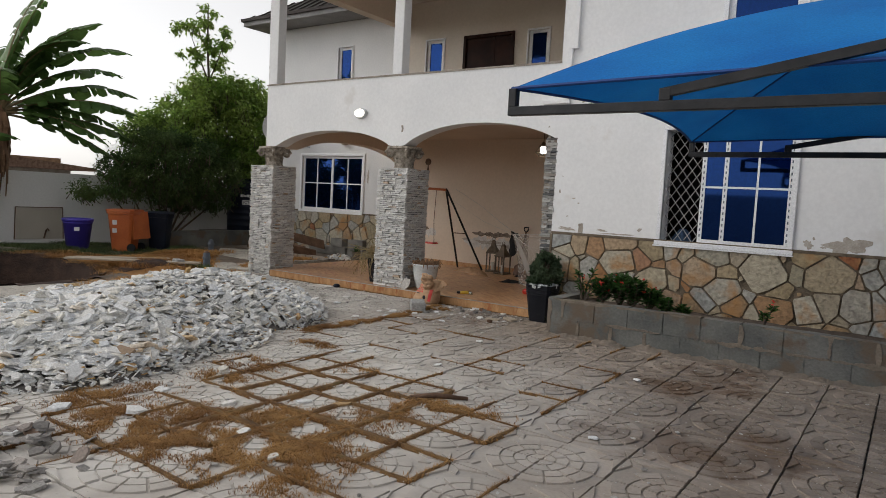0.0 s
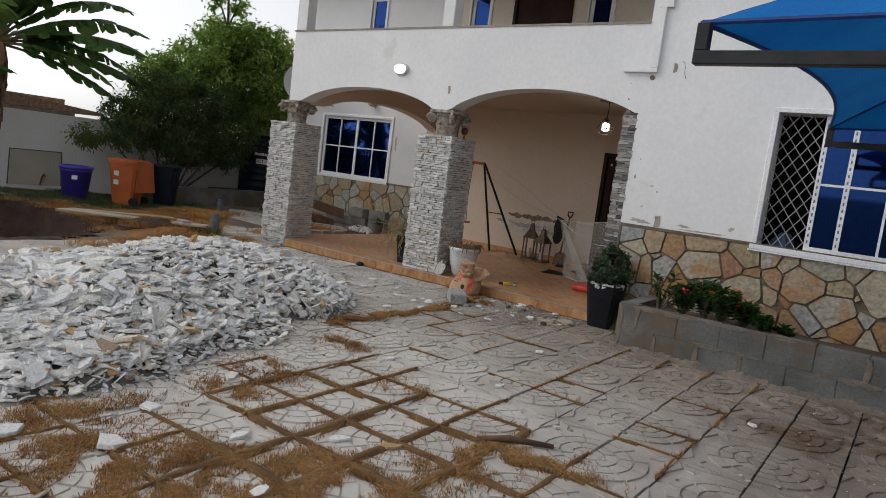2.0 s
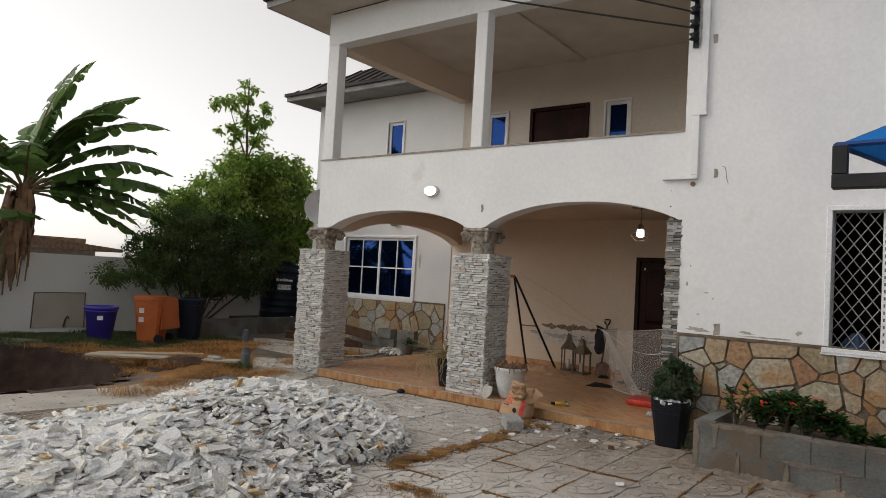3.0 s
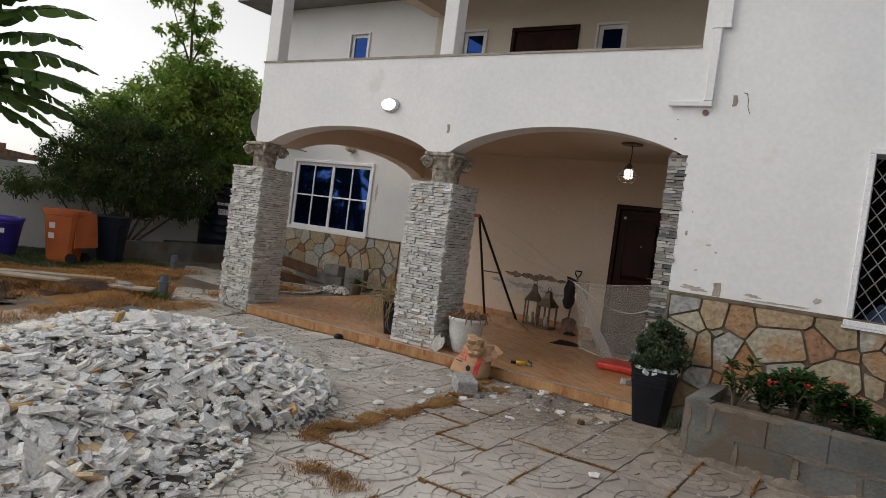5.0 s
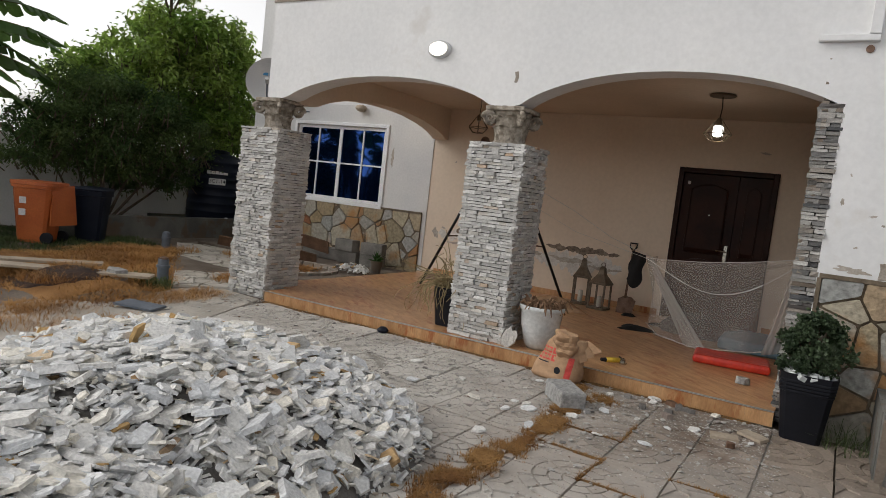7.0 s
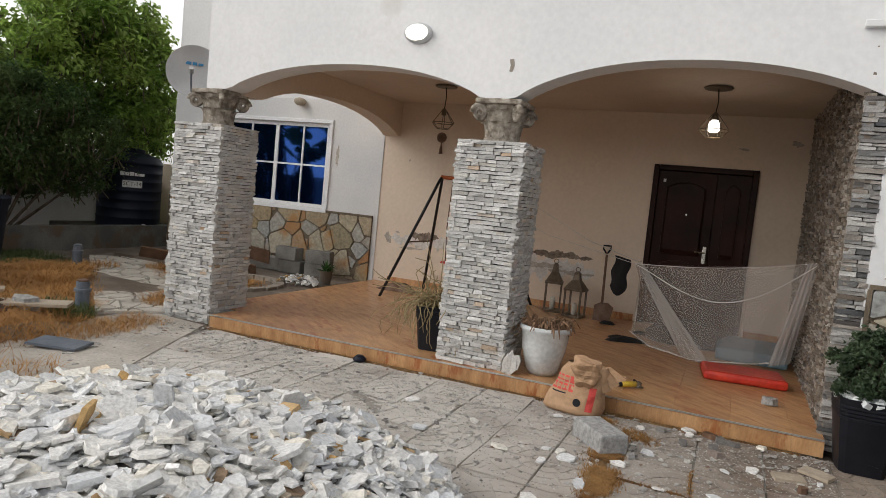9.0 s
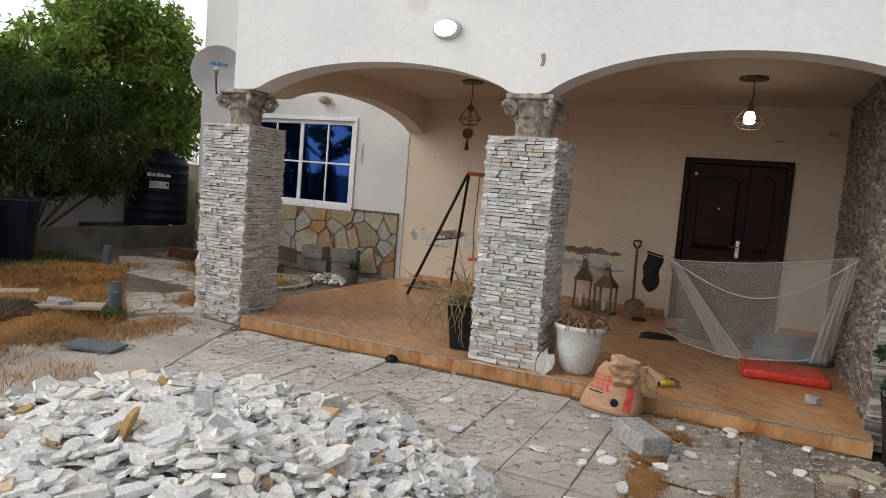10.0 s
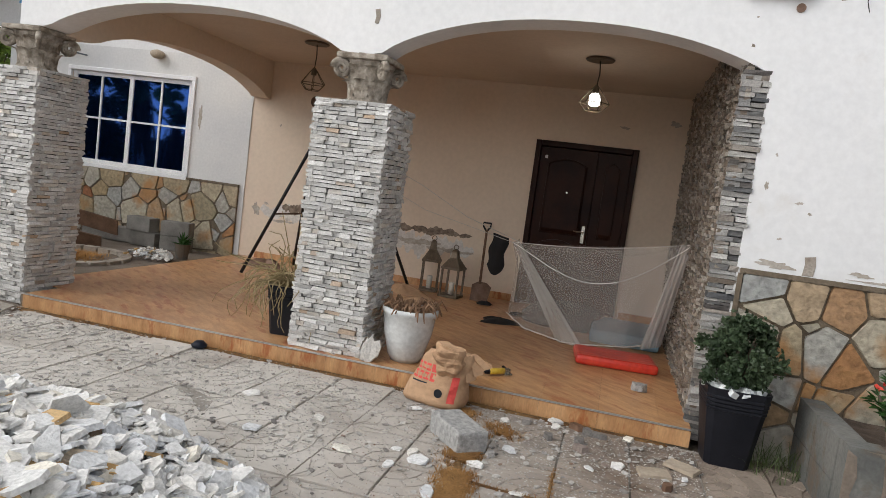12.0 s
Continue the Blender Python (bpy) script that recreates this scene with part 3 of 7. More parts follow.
def hip(x0, x1, y0, y1, z, rise, name, label, run):
    """A hipped roof with ribs, fascia and soffit."""
    top = thing(name, label, "roof", kind="structure")
    ridge_y = y0 + run
    roof = S().add([(x0, y0, z + 0.16), (x1, y0, z + 0.16), (x1, ridge_y, z + 0.16 + rise), (x0 + run, ridge_y, z + 0.16 + rise), (x0, y1, z + 0.16), (x0 + run, y1, z + 0.16 + rise)],
                   [(0, 1, 2, 3), (0, 3, 5, 4)])
    part("roof_sheet", roof, ROOF, top)
    ribs = S()
    n = int((x1 - x0) / 0.35)
    for i in range(n):
        x = x0 + 0.2 + i * 0.35
        d = min(run, max(0.05, x - x0))
        ribs.tube([(x, y0, z + 0.18), (x, y0 + d, z + 0.18 + rise * d / run)], 0.02, 4)
    part("roof_rib", ribs, ROOF, top)
    part("fascia", B(x0, x1, y0, y0 + 0.025, z, z + 0.17).box(x0, x0 + 0.025, y0 + 0.025, y1, z, z + 0.17), SOFFIT, top, "dark grey fascia board")
    part("gutter", B(x0 - 0.05, x1, y0 - 0.05, y0 - 0.003, z + 0.11, z + 0.185).box(x0 - 0.05, x0 - 0.003, y0 - 0.003, y1, z + 0.11, z + 0.185), ROOF, top)
    return top


hip(-11.1, 6.6, 7.65, 21.0, 5.94, 3.3, "roof_main", "dark brown hipped sheet roof with fascia", 5.5)
hip(-15.03, -11.12, 11.45, 21.0, 5.735, 2.5, "roof_wing", "dark brown hipped sheet roof over the wing", 4.0)
setting("soffit_front", B(-11.08, 6.5, 7.675, FY - 0.002, 5.945, 5.97).box(-11.08, LEFT - 0.002, FY - 0.002, BY - 0.8, 5.945, 5.97), SOFFIT_PALE, "pale eave soffit boards", "soffit")
setting("soffit_wing", B(-15.0, LEFT, 11.475, BY - 0.002, 5.74, 5.765).box(-15.0, -14.622, BY, 20, 5.74, 5.765), SOFFIT, "pale eave soffit boards", "soffit")
setting("wall_back_far", B(-14.37, 5.75, 19.75, 20.0, -0.2, 5.95), WHITE, "plain rear wall of the house", "wall")
setting("floor_room", B(-14.37, 5.75, BY + 0.25, 19.75, -0.2, 0.1).box(JAMB + 0.19, 5.75, FY + 0.25, BY, -0.2, 0.1), ROOM, "floor inside the house, near-black for indoor shade", "floor")
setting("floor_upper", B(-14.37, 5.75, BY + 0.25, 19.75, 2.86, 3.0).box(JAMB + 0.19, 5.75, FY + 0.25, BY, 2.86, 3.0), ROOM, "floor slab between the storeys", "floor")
setting("wall_room", B(-14.37, 5.75, 15.0, 15.1, 0.1, 2.86).box(-4.2, 5.7, 10.6, 10.7, 0.1, 2.86), ROOM, "wall inside the house, near-black for indoor shade", "wall")

# boundary walls and ground
setting("wall_boundary_west", B(-17.75, -17.5, -8.0, 14.6, -0.3, 1.70), WHITE_LIFTED, "white painted compound wall", "wall")
setting("wall_boundary_north", B(-17.5, -14.64, 14.35, 14.6, -0.3, 1.62), CREAM, "cream rendered compound wall behind the water tank", "wall")
setting("wall_boundary_south", B(-17.5, 9.0, -8.0, -7.75, -0.3, 2.2), WHITE, "plain white wall added out of view", "wall")
# unseen east wall, added tall to block sky and darken the right side
setting("wall_sky_block_east", B(7.0, 7.25, -8.0, 12.0, -0.3, 3.4), WHITE, "plain white wall added out of view", "wall")


def bump2(x, y, cx, cy, rx, ry, p=2.0):
    d = ((x - cx) / rx) ** 2 + ((y - cy) / ry) ** 2
    return max(0.0, 1 - d) ** p * (1 if d < 1 else 0)


def ground_height(x, y):
    h = -0.012 if x < -9.95 else -0.035
    h -= 0.85 * min(1.0, 4.0 * bump2(x, y, -13.0, 4.75, 2.1, 1.55, 1.0))
    h += 0.16 * bump2(x, y, -11.3, 6.9, 1.0, 0.8) + 0.10 * bump2(x, y, -12.9, 9.0, 2.0, 1.0) + 0.12 * bump2(x, y, -15.2, 6.0, 2.0, 2.5)
    if x < -10.6:
        k = min(1.0, (-10.6 - x) / 1.0)
        h += k * 0.05 * (noise.noise((x * 1.3, y * 1.3, 0.0)) + 0.5 * noise.noise((x * 4, y * 4, 1.0)))
    return h


def grid(x0, x1, y0, y1, step, fn):
    s = S()
    nx, ny = int(round((x1 - x0) / step)), int(round((y1 - y0) / step))
    for j in range(ny + 1):
        for i in range(nx + 1):
            x, y = x0 + (x1 - x0) * i / nx, y0 + (y1 - y0) * j / ny
            s.v.append((x, y, fn(x, y)))
    for j in range(ny):
        for i in range(nx):
            k = j * (nx + 1) + i
            s.f.append((k, k + 1, k + nx + 2, k + nx + 1))
    return s


g = grid(-17.6, 9.2, -8.0, 14.6, 0.16, ground_height)
k0 = len(g.v)
R = 900.0
g.add([(-17.6, -8, -0.012), (9.2, -8, -0.012), (9.2, 14.6, -0.012), (-17.6, 14.6, -0.012), (-R, -R, -0.02), (R, -R, -0.02), (R, R, -0.02), (-R, R, -0.02)],
      [(0, 4, 5, 1), (1, 5, 6, 2), (2, 6, 7, 3), (3, 7, 4, 0)])
tagged(part("ground", g, GROUND, smooth=True), "brown yard earth with dust and stone chips", "ground", kind="structure")

# porch slab
porch = setting("floor_porch", B(-9.98, JAMB - 0.13, 8.24, BY, -0.1, SLAB - 0.012).box(-10.36, -9.98, 8.7, BY, -0.1, SLAB - 0.012), MORTAR, "raised porch floor of glossy orange-brown tiles", "floor")
part("edge_strip", B(-9.98, JAMB - 0.13, 8.222, 8.238, SLAB - 0.006, SLAB + 0.004), TRIM, porch, "thin aluminium edge strip")
part("skirting", B(-10.10, DOOR[0] - 0.05, BY - 0.014, BY - 0.003, SLAB + 0.001, SLAB + 0.09).box(DOOR[1] + 0.05, JAMB - 0.2, BY - 0.014, BY - 0.003, SLAB + 0.001, SLAB + 0.09), PORCH, porch, "orange tile skirting")

# ---- windows and doors ----
def window(name, rect, y, cols, rows, label, depth=0.07, wide=0.05, outer=0.06, slide=0):
    x0, x1, z0, z1 = rect
    w = thing(name, label, "window", kind="structure")
    f = S().box(x0 - outer, x1 + outer, y - 0.03, y + 0.02, z1, z1 + outer).box(x0 - outer, x1 + outer, y - 0.05, y + 0.02, z0 - outer, z0)
    f.box(x0 - outer, x0, y - 0.03, y + 0.02, z0, z1).box(x1, x1 + outer, y - 0.03, y + 0.02, z0, z1)
    part("window_frame", f, FRAME, w, "white aluminium surround", bevel=0.006)
    cw, rh = (x1 - x0) / cols, (z1 - z0) / rows
    for i in range(cols + 1):
        big = i in (0, cols) or (cols % 2 == 0 and i == cols // 2)
        t = 0.034 if big else 0.014
        x = min(max(x0 + i * cw, x0 + t), x1 - t)
        part("mullion", B(x - t, x + t, y + 0.022, y + 0.062, z0, z1), FRAME, w)
    for j in range(rows + 1):
        t = 0.03 if j in (0, rows) else 0.014
        z = min(max(z0 + j * rh, z0 + t), z1 - t)
        part("glazing_bar", B(x0, x1, y + 0.026, y + 0.058, z - t, z + t), FRAME, w)
    for i in range(cols):
        for j in range(rows):
            part("pane", B(x0 + i * cw + 0.01, x0 + (i + 1) * cw - 0.01, y + 0.042, y + 0.047, z0 + j * rh + 0.01, z0 + (j + 1) * rh - 0.01), GLASS, w)
    return w


window("window_left", W2, BY - 0.012, 4, 2, "white sliding window with eight blue reflective panes")
# the large window: its sliding leaf stands open over a diamond grille
x0, x1, z0, z1 = W1
gx = x0 + 0.42
w1 = thing("window_right", "white sliding window half open over a diamond grille", "window", kind="structure")
f = B(x0 - 0.05, x1 + 0.05, FY - 0.03, FY + 0.03, z1, z1 + 0.05).box(x0 - 0.06, x1 + 0.06, FY - 0.06, FY + 0.03, z0 - 0.05, z0)
f.box(x0 - 0.05, x0, FY - 0.03, FY + 0.03, z0, z1).box(x1, x1 + 0.05, FY - 0.03, FY + 0.03, z0, z1)
part("window_frame", f, FRAME, w1, "white aluminium surround", bevel=0.006)
part("window_sill", B(x0 - 0.07, x1 + 0.07, FY - 0.065, FY - 0.002, z0 - 0.068, z0 - 0.052), FRAME, w1)
for k, (a, b) in enumerate(((gx, gx + 0.76), (x1 - 0.75, x1))):
    yy = FY + 0.066 - 0.031 * k
    sash = part("sash", B(a, a + 0.05, yy, yy + 0.028, z0, z1).box(b - 0.05, b, yy, yy + 0.028, z0, z1).box(a + 0.05, b - 0.05, yy, yy + 0.028, z0, z0 + 0.05).box(a + 0.05, b - 0.05, yy, yy + 0.028, z1 - 0.05, z1), FRAME, w1)
    mx, mz = (a + b) / 2, (z0 + z1) / 2
    part("glazing_bar", B(mx - 0.012, mx + 0.012, yy + 0.004, yy + 0.024, z0 + 0.05, z1 - 0.05).box(a + 0.05, mx - 0.012, yy + 0.004, yy + 0.024, mz - 0.012, mz + 0.012).box(mx + 0.012, b - 0.05, yy + 0.004, yy + 0.024, mz - 0.012, mz + 0.012), FRAME, sash)
    for pa, pb in ((a + 0.045, mx), (mx, b - 0.045)):
        for pc, pd in ((z0 + 0.045, mz), (mz, z1 - 0.045)):
            part("pane", B(pa + 0.003, pb - 0.003, yy + 0.012, yy + 0.016, pc + 0.003, pd - 0.003), GLASS, sash)
for xx in (gx + 0.026, x1 - 0.725, x1 - 0.026):
    tape = S()
    for i in range(18):
        zz = z0 + 0.08 + i * (z1 - z0 - 0.12) / 18
        tape.box(xx - 0.008, xx + 0.006, FY + (0.0645 if xx < gx + 0.1 else 0.0335), FY + (0.0655 if xx < gx + 0.1 else 0.0345), zz, zz + 0.032)
    part("protective_tape", tape, PVC, w1, "printed protective tape on the frame")
lattice = S()
step = 0.115
for i in range(-12, 16):
    for sgn in (1, -1):
        pts = []
        for t in range(0, 61):
            zz = z0 + (z1 - z0) * t / 60
            xx = x0 + (i * step) + sgn * (zz - z0) * 0.72
            if x0 <= xx <= gx:
                pts.append((xx, FY + 0.13 + 0.008 * sgn, zz))
        if len(pts) > 2:
            lattice.tube([pts[0], pts[-1]], 0.0055, 4)
part("grille", lattice, GRILLE, w1, "pale diamond burglar grille")
window("window_upper_right", UW, FY, 1, 1, "tall white framed upper window with blue reflective glass")
for nm, r in (("window_upper_a", UA), ("window_upper_b", UB), ("window_upper_c", UC)):
    window(nm, r, BY, 1, 1, "narrow white framed upper window with blue glass", outer=0.035)


def double_door(name, rect, y, label, panels=True):
    x0, x1, z0, z1 = rect
    d = thing(name, label, "door", kind="structure")
    part("door_frame", B(x0, x0 + 0.07, y - 0.03, y + 0.1, z0, z1).box(x1 - 0.07, x1, y - 0.03, y + 0.1, z0, z1).box(x0 + 0.07, x1 - 0.07, y - 0.03, y + 0.1, z1 - 0.07, z1), DOORWOOD, d, bevel=0.008)
    split = x0 + 0.07 + (x1 - x0 - 0.14) * 0.64
    for a, b in ((x0 + 0.07, split), (split, x1 - 0.07)):
        leaf = part("door_leaf", B(a + 0.003, b - 0.003, y + 0.01, y + 0.06, z0 + 0.01, z1 - 0.075), DOORWOOD, d, bevel=0.004)
        if panels:
            ca, cb = a + 0.12, b - 0.12
            for pz0, pz1, curve in ((z0 + 0.95, z1 - 0.28, 0.07), (z0 + 0.18, z0 + 0.80, 0.06)):
                n = 12
                top = [(ca + (cb - ca) * i / n, pz1 + curve * math.sin(math.pi * i / n)) for i in range(n + 1)]
                poly = [(ca, pz0), (cb, pz0)] + top[::-1]
                part("raised_panel", S().prism(poly, y + 0.012, y - 0.008, "y", 0.93), DOORWOOD, leaf)
                ring = [(p[0], y - 0.002, p[1]) for p in poly] + [(poly[0][0], y - 0.002, poly[0][1])]
                part("moulding", S().tube(ring, 0.012, 5), DOORWOOD, leaf)
    return d, split


d1, sp = double_door("door_front", DOOR, BY - 0.01, "dark mahogany panelled double front door, shut")
hd = part("door_handle", B(sp - 0.075, sp - 0.03, BY - 0.022, BY - 0.001, 0.98, 1.20), CHROME, d1, "brushed metal lever handle plate", bevel=0.004)
part("lever", S().tube([(sp - 0.05, BY - 0.02, 1.12), (sp - 0.05, BY - 0.06, 1.12), (sp - 0.17, BY - 0.06, 1.12)], 0.010, 6), CHROME, hd)
part("spyhole", S().tube([(sp - 0.32, BY - 0.03, 1.58), (sp - 0.32, BY - 0.001, 1.58)], 0.012, 8), CHROME, d1)
part("sticker", B(DOOR[0] + 0.13, DOOR[0] + 0.165, BY - 0.0035, BY - 0.001, 1.98, 2.02), LABEL, d1, "small white sticker")
double_door("door_balcony", UD, BY - 0.01, "dark brown balcony door", False)

# ---- pillars with ledger stone ----
rng = random.Random(5)
BRICKS = []
for i in range(18):
    s = S()
    j = lambda a: rng.uniform(-a, a)
    vs = [(-0.5 + j(0.06), -0.5 + j(0.12), -0.5 + j(0.11)), (0.5 + j(0.06), -0.5 + j(0.12), -0.5 + j(0.11)), (0.5, 0.5, -0.5), (-0.5, 0.5, -0.5),
          (-0.5 + j(0.07), -0.5 + j(0.2), 0.5 + j(0.11)), (0.5 + j(0.07), -0.5 + j(0.2), 0.5 + j(0.11)), (0.5, 0.5, 0.5), (-0.5, 0.5, 0.5)]
    s.add(vs, [(3, 2, 1, 0), (4, 5, 6, 7), (0, 1, 5, 4), (1, 2, 6, 5), (2, 3, 7, 6), (3, 0, 4, 7)])
    BRICKS.append(s)


def ledger(parent, m, width, height, mat, singles, row=(0.024, 0.039), length=(0.05, 0.16), proud=(0.012, 0.034), name="ledger_stone", seed=1):
    """Courses of thin split stones on a face; m: its lower left corner, x along it, y into it. Returns how many were made as objects."""
    r = random.Random(seed)
    meshes = [b.mesh(name, mat) for b in BRICKS]
    rest, made, z = S(), 0, 0.0
    while z < height - 0.012:
        h = min(r.uniform(*row), height - z)
        x = -r.uniform(0.0, 0.01)
        while x < width - 0.004:
            w = min(r.uniform(*length), width + 0.004 - x)
            if width - (x + w) < 0.04:
                w = width + r.uniform(0.0, 0.012) - x
            d = r.uniform(*proud)
            k = r.randrange(len(BRICKS))
            hh = h * r.uniform(0.78, 0.93)
            t = m @ Matrix.LocRotScale((x + w / 2, 0.5 * (0.02 - d) , z + h / 2), Euler((r.uniform(-0.05, 0.05), r.gauss(0, 0.016), r.uniform(-0.03, 0.03))), (w - 0.006, d + 0.02, hh))
            if made < singles:
                ob = new(name, meshes[k])
                ob.parent = parent
                ob.matrix_basis = t
                made += 1
            else:
                rest.add(moved(BRICKS[k].v, t), BRICKS[k].f)
            x += w
        z += h
    if rest.v:
        tagged(part(name + "_courses", rest, mat, parent), kind="stuff")


def capital(parent, cx, cy, z0, z1):
    """A weathered carved capital: bell, acanthus leaves, corner volutes and a moulded abacus."""
    h = z1 - z0
    part("bell", S().lathe([(0.135, z0), (0.15, z0 + 0.02), (0.128, z0 + 0.05), (0.13, z0 + 0.5 * h), (0.17, z0 + 0.82 * h), (0.20, z0 + h)], 20, (cx, cy), 0.5), CARVED, parent, smooth=True)
    ab = part("abacus", B(cx - 0.205, cx + 0.205, cy - 0.205, cy + 0.205, z1 - 0.045, z1), CARVED, parent, bevel=0.014)
    for ring, (n, zz, hh, rr) in enumerate(((8, z0 + 0.03, 0.14, 0.122), (8, z0 + 0.12, 0.15, 0.132))):
        for i in range(n):
            a = 2 * math.pi * (i + 0.5 * ring) / n
            s = S()
            for k in range(7):
                u = k / 6
                rad = rr + 0.015 + 0.075 * u ** 3
                zz2 = zz + hh * math.sin(u * 1.75) / math.sin(1.57)
                w = 0.058 * math.sin(0.5 + 2.4 * u) + 0.012
                c, sn = math.cos(a), math.sin(a)
                for q, lift in ((-w, 0.0), (-w * 0.5, 0.016), (0, 0.004), (w * 0.5, 0.016), (w, 0.0)):
                    s.v.append((cx + c * (rad + lift) - sn * q, cy + sn * (rad + lift) + c * q, zz2))
            for k in range(6):
                for q in range(4):
                    s.f.append((5 * k + q, 5 * k + q + 1, 5 * k + q + 6, 5 * k + q + 5))
            part("acanthus_leaf", s, CARVED, parent, smooth=True)
    for i in range(4):
        a = math.pi / 4 + i * math.pi / 2
        pts, rad = [], []
        for k in range(26):
            u = k / 25
            th = u * 4.2 * math.pi
            q = 0.062 * (1 - u) ** 0.8 + 0.006
            pts.append((cx + math.cos(a) * (0.235 + q * math.cos(th)), cy + math.sin(a) * (0.235 + q * math.cos(th)), z1 - 0.12 + q * math.sin(th)))
            rad.append(0.026 * (1 - 0.5 * u))
        part("volute", S().tube(pts, rad, 6), CARVED, parent, smooth=True)


def pillar(x0, x1, y0, y1, seed, label):
    p = thing("pillar", label, "pillar", group="porch pillars")
    part("core", B(x0 + 0.015, x1 - 0.015, y0 + 0.015, y1 - 0.015, -0.1, 2.0), GAPDARK, p)
    part("cap_slab", B(x0 + 0.02, x1 - 0.02, y0 + 0.02, y1 - 0.02, 2.0, 2.012), LEDGER, p)
    w, d = x1 - x0, y1 - y0
    ledger(p, pose(x0, y0 + 0.014, -0.01), w, 2.02, LEDGER, 290, proud=(0.008, 0.042), seed=seed)
    ledger(p, pose(x1 - 0.014, y0, -0.01, 0, 0, 90), d, 2.02, LEDGER, 0, proud=(0.008, 0.042), seed=seed + 1)
    ledger(p, pose(x0 + 0.014, y1, -0.01, 0, 0, -90), d, 2.02, LEDGER, 0, proud=(0.008, 0.042), seed=seed + 2)
    ledger(p, pose(x1, y1 - 0.014, -0.01, 0, 0, 180), w, 2.02, LEDGER, 0, proud=(0.008, 0.042), seed=seed + 3)
    capital(p, (x0 + x1) / 2, (y0 + y1) / 2 + 0.0, 2.012, 2.37)
    return p


pillar(-7.50, -6.92, 8.315, 8.86, 11, "square porch pillar clad in pale split ledger stone with carved capital")
pillar(-10.64, -10.05, 8.315, 8.86, 31, "square corner pillar clad in pale ledger stone with carved capital")
# cladding of the porch side wall and of its front edge
clad = thing("stone_cladding", "mixed grey and brown ledger stone cladding on the porch side wall", "cladding", kind="structure")
part("backing", B(JAMB - 0.12, JAMB - 0.062, FY + 0.03, BY - 0.002, SLAB, 2.858), GAPDARK, clad)
ledger(clad, pose(JAMB - 0.118, BY - 0.01, SLAB, 0, 0, -90), BY - FY - 0.02, 2.74, LEDGER_BROWN, 0, row=(0.02, 0.036), length=(0.03, 0.10), proud=(0.01, 0.04), seed=51)
ledger(clad, pose(JAMB - 0.16, FY + 0.03, 0.0), 0.165, 2.47, LEDGER_MIX, 280, row=(0.02, 0.042), length=(0.07, 0.165), proud=(0.018, 0.045), seed=52)

# ---- dado of crazy paving ----
def clip(poly, nx, ny, c):
    out = []
    for i, p in enumerate(poly):
        q = poly[(i + 1) % len(poly)]
        a, b = nx * p[0] + ny * p[1] - c, nx * q[0] + ny * q[1] - c
        if a <= 0:
            out.append(p)
        if (a < 0 < b) or (b < 0 < a):
            t = a / (a - b)
            out.append((p[0] + (q[0] - p[0]) * t, p[1] + (q[1] - p[1]) * t))
    return out


def cells(x0, x1, z0, z1, size, seed, joint):
    """Uneven polygons that fill a rectangle, with joints between them."""
    r = random.Random(seed)
    pts = []
    tries = 0
    while tries < 6000:
        tries += 1
        p = (r.uniform(x0, x1), r.uniform(z0, z1))
        need = size * r.uniform(0.42, 1.1)
        if all((p[0] - q[0]) ** 2 + (p[1] - q[1]) ** 2 > need * need for q in pts):
            pts.append(p)
    heft = {p: r.uniform(0.0, 0.85) for p in pts}
    out = []
    for p in pts:
        poly = [(x0, z0), (x1, z0), (x1, z1), (x0, z1)]
        for q in pts:
            if q is p:
                continue
            dx, dz = q[0] - p[0], q[1] - p[1]
            d = math.hypot(dx, dz)
            if d > 3.5 * size:
                continue
            nx, nz = dx / d, dz / d
            shift = (heft[p] - heft[q]) * size * size / (2 * d)
            poly = clip(poly, nx, nz, nx * p[0] + nz * p[1] + max(0.12 * d, min(0.88 * d, d / 2 + shift)) - joint / 2)
            if len(poly) < 3:
                break
        if len(poly) >= 3:
            out.append(poly)
    return out


def rounded(poly, cut=0.16):
    out = []
    n = len(poly)
    for i, p in enumerate(poly):
        a, b = poly[i - 1], poly[(i + 1) % n]
        out.append((p[0] + (a[0] - p[0]) * cut, p[1] + (a[1] - p[1]) * cut))
        out.append((p[0] + (b[0] - p[0]) * cut, p[1] + (b[1] - p[1]) * cut))
    return out


def dado(name, x0, x1, z0, z1, y, seed, label, size=0.34):
    d = setting(name, B(x0, x1, y - 0.02, y - 0.003, z0, z1), MORTAR, label, "dado")
    r = random.Random(seed)
    for poly in cells(x0 + 0.02, x1, z0, z1 - 0.03, size, seed, 0.017):
        part("stone", S().prism(rounded(poly, 0.06), y - 0.018, y - r.uniform(0.034, 0.05), "y", 0.98), DADO, d)
    part("mortar_bead", B(x0, x1, y - 0.045, y - 0.021, z1 - 0.028, z1 + 0.004).box(x0 - 0.012, x0 + 0.016, y - 0.045, y - 0.021, z0, z1 - 0.03), MORTAR, d)
    return d


dado("dado_front", JAMB + 0.02, 2.5, -0.05, 1.20, FY, 3, "crazy paving dado of ochre, cream and grey stone", 0.38)
dado("dado_back", -14.6, -10.44, -0.05, 1.10, BY - 0.012, 8, "crazy paving dado of ochre and cream stone", 0.40)

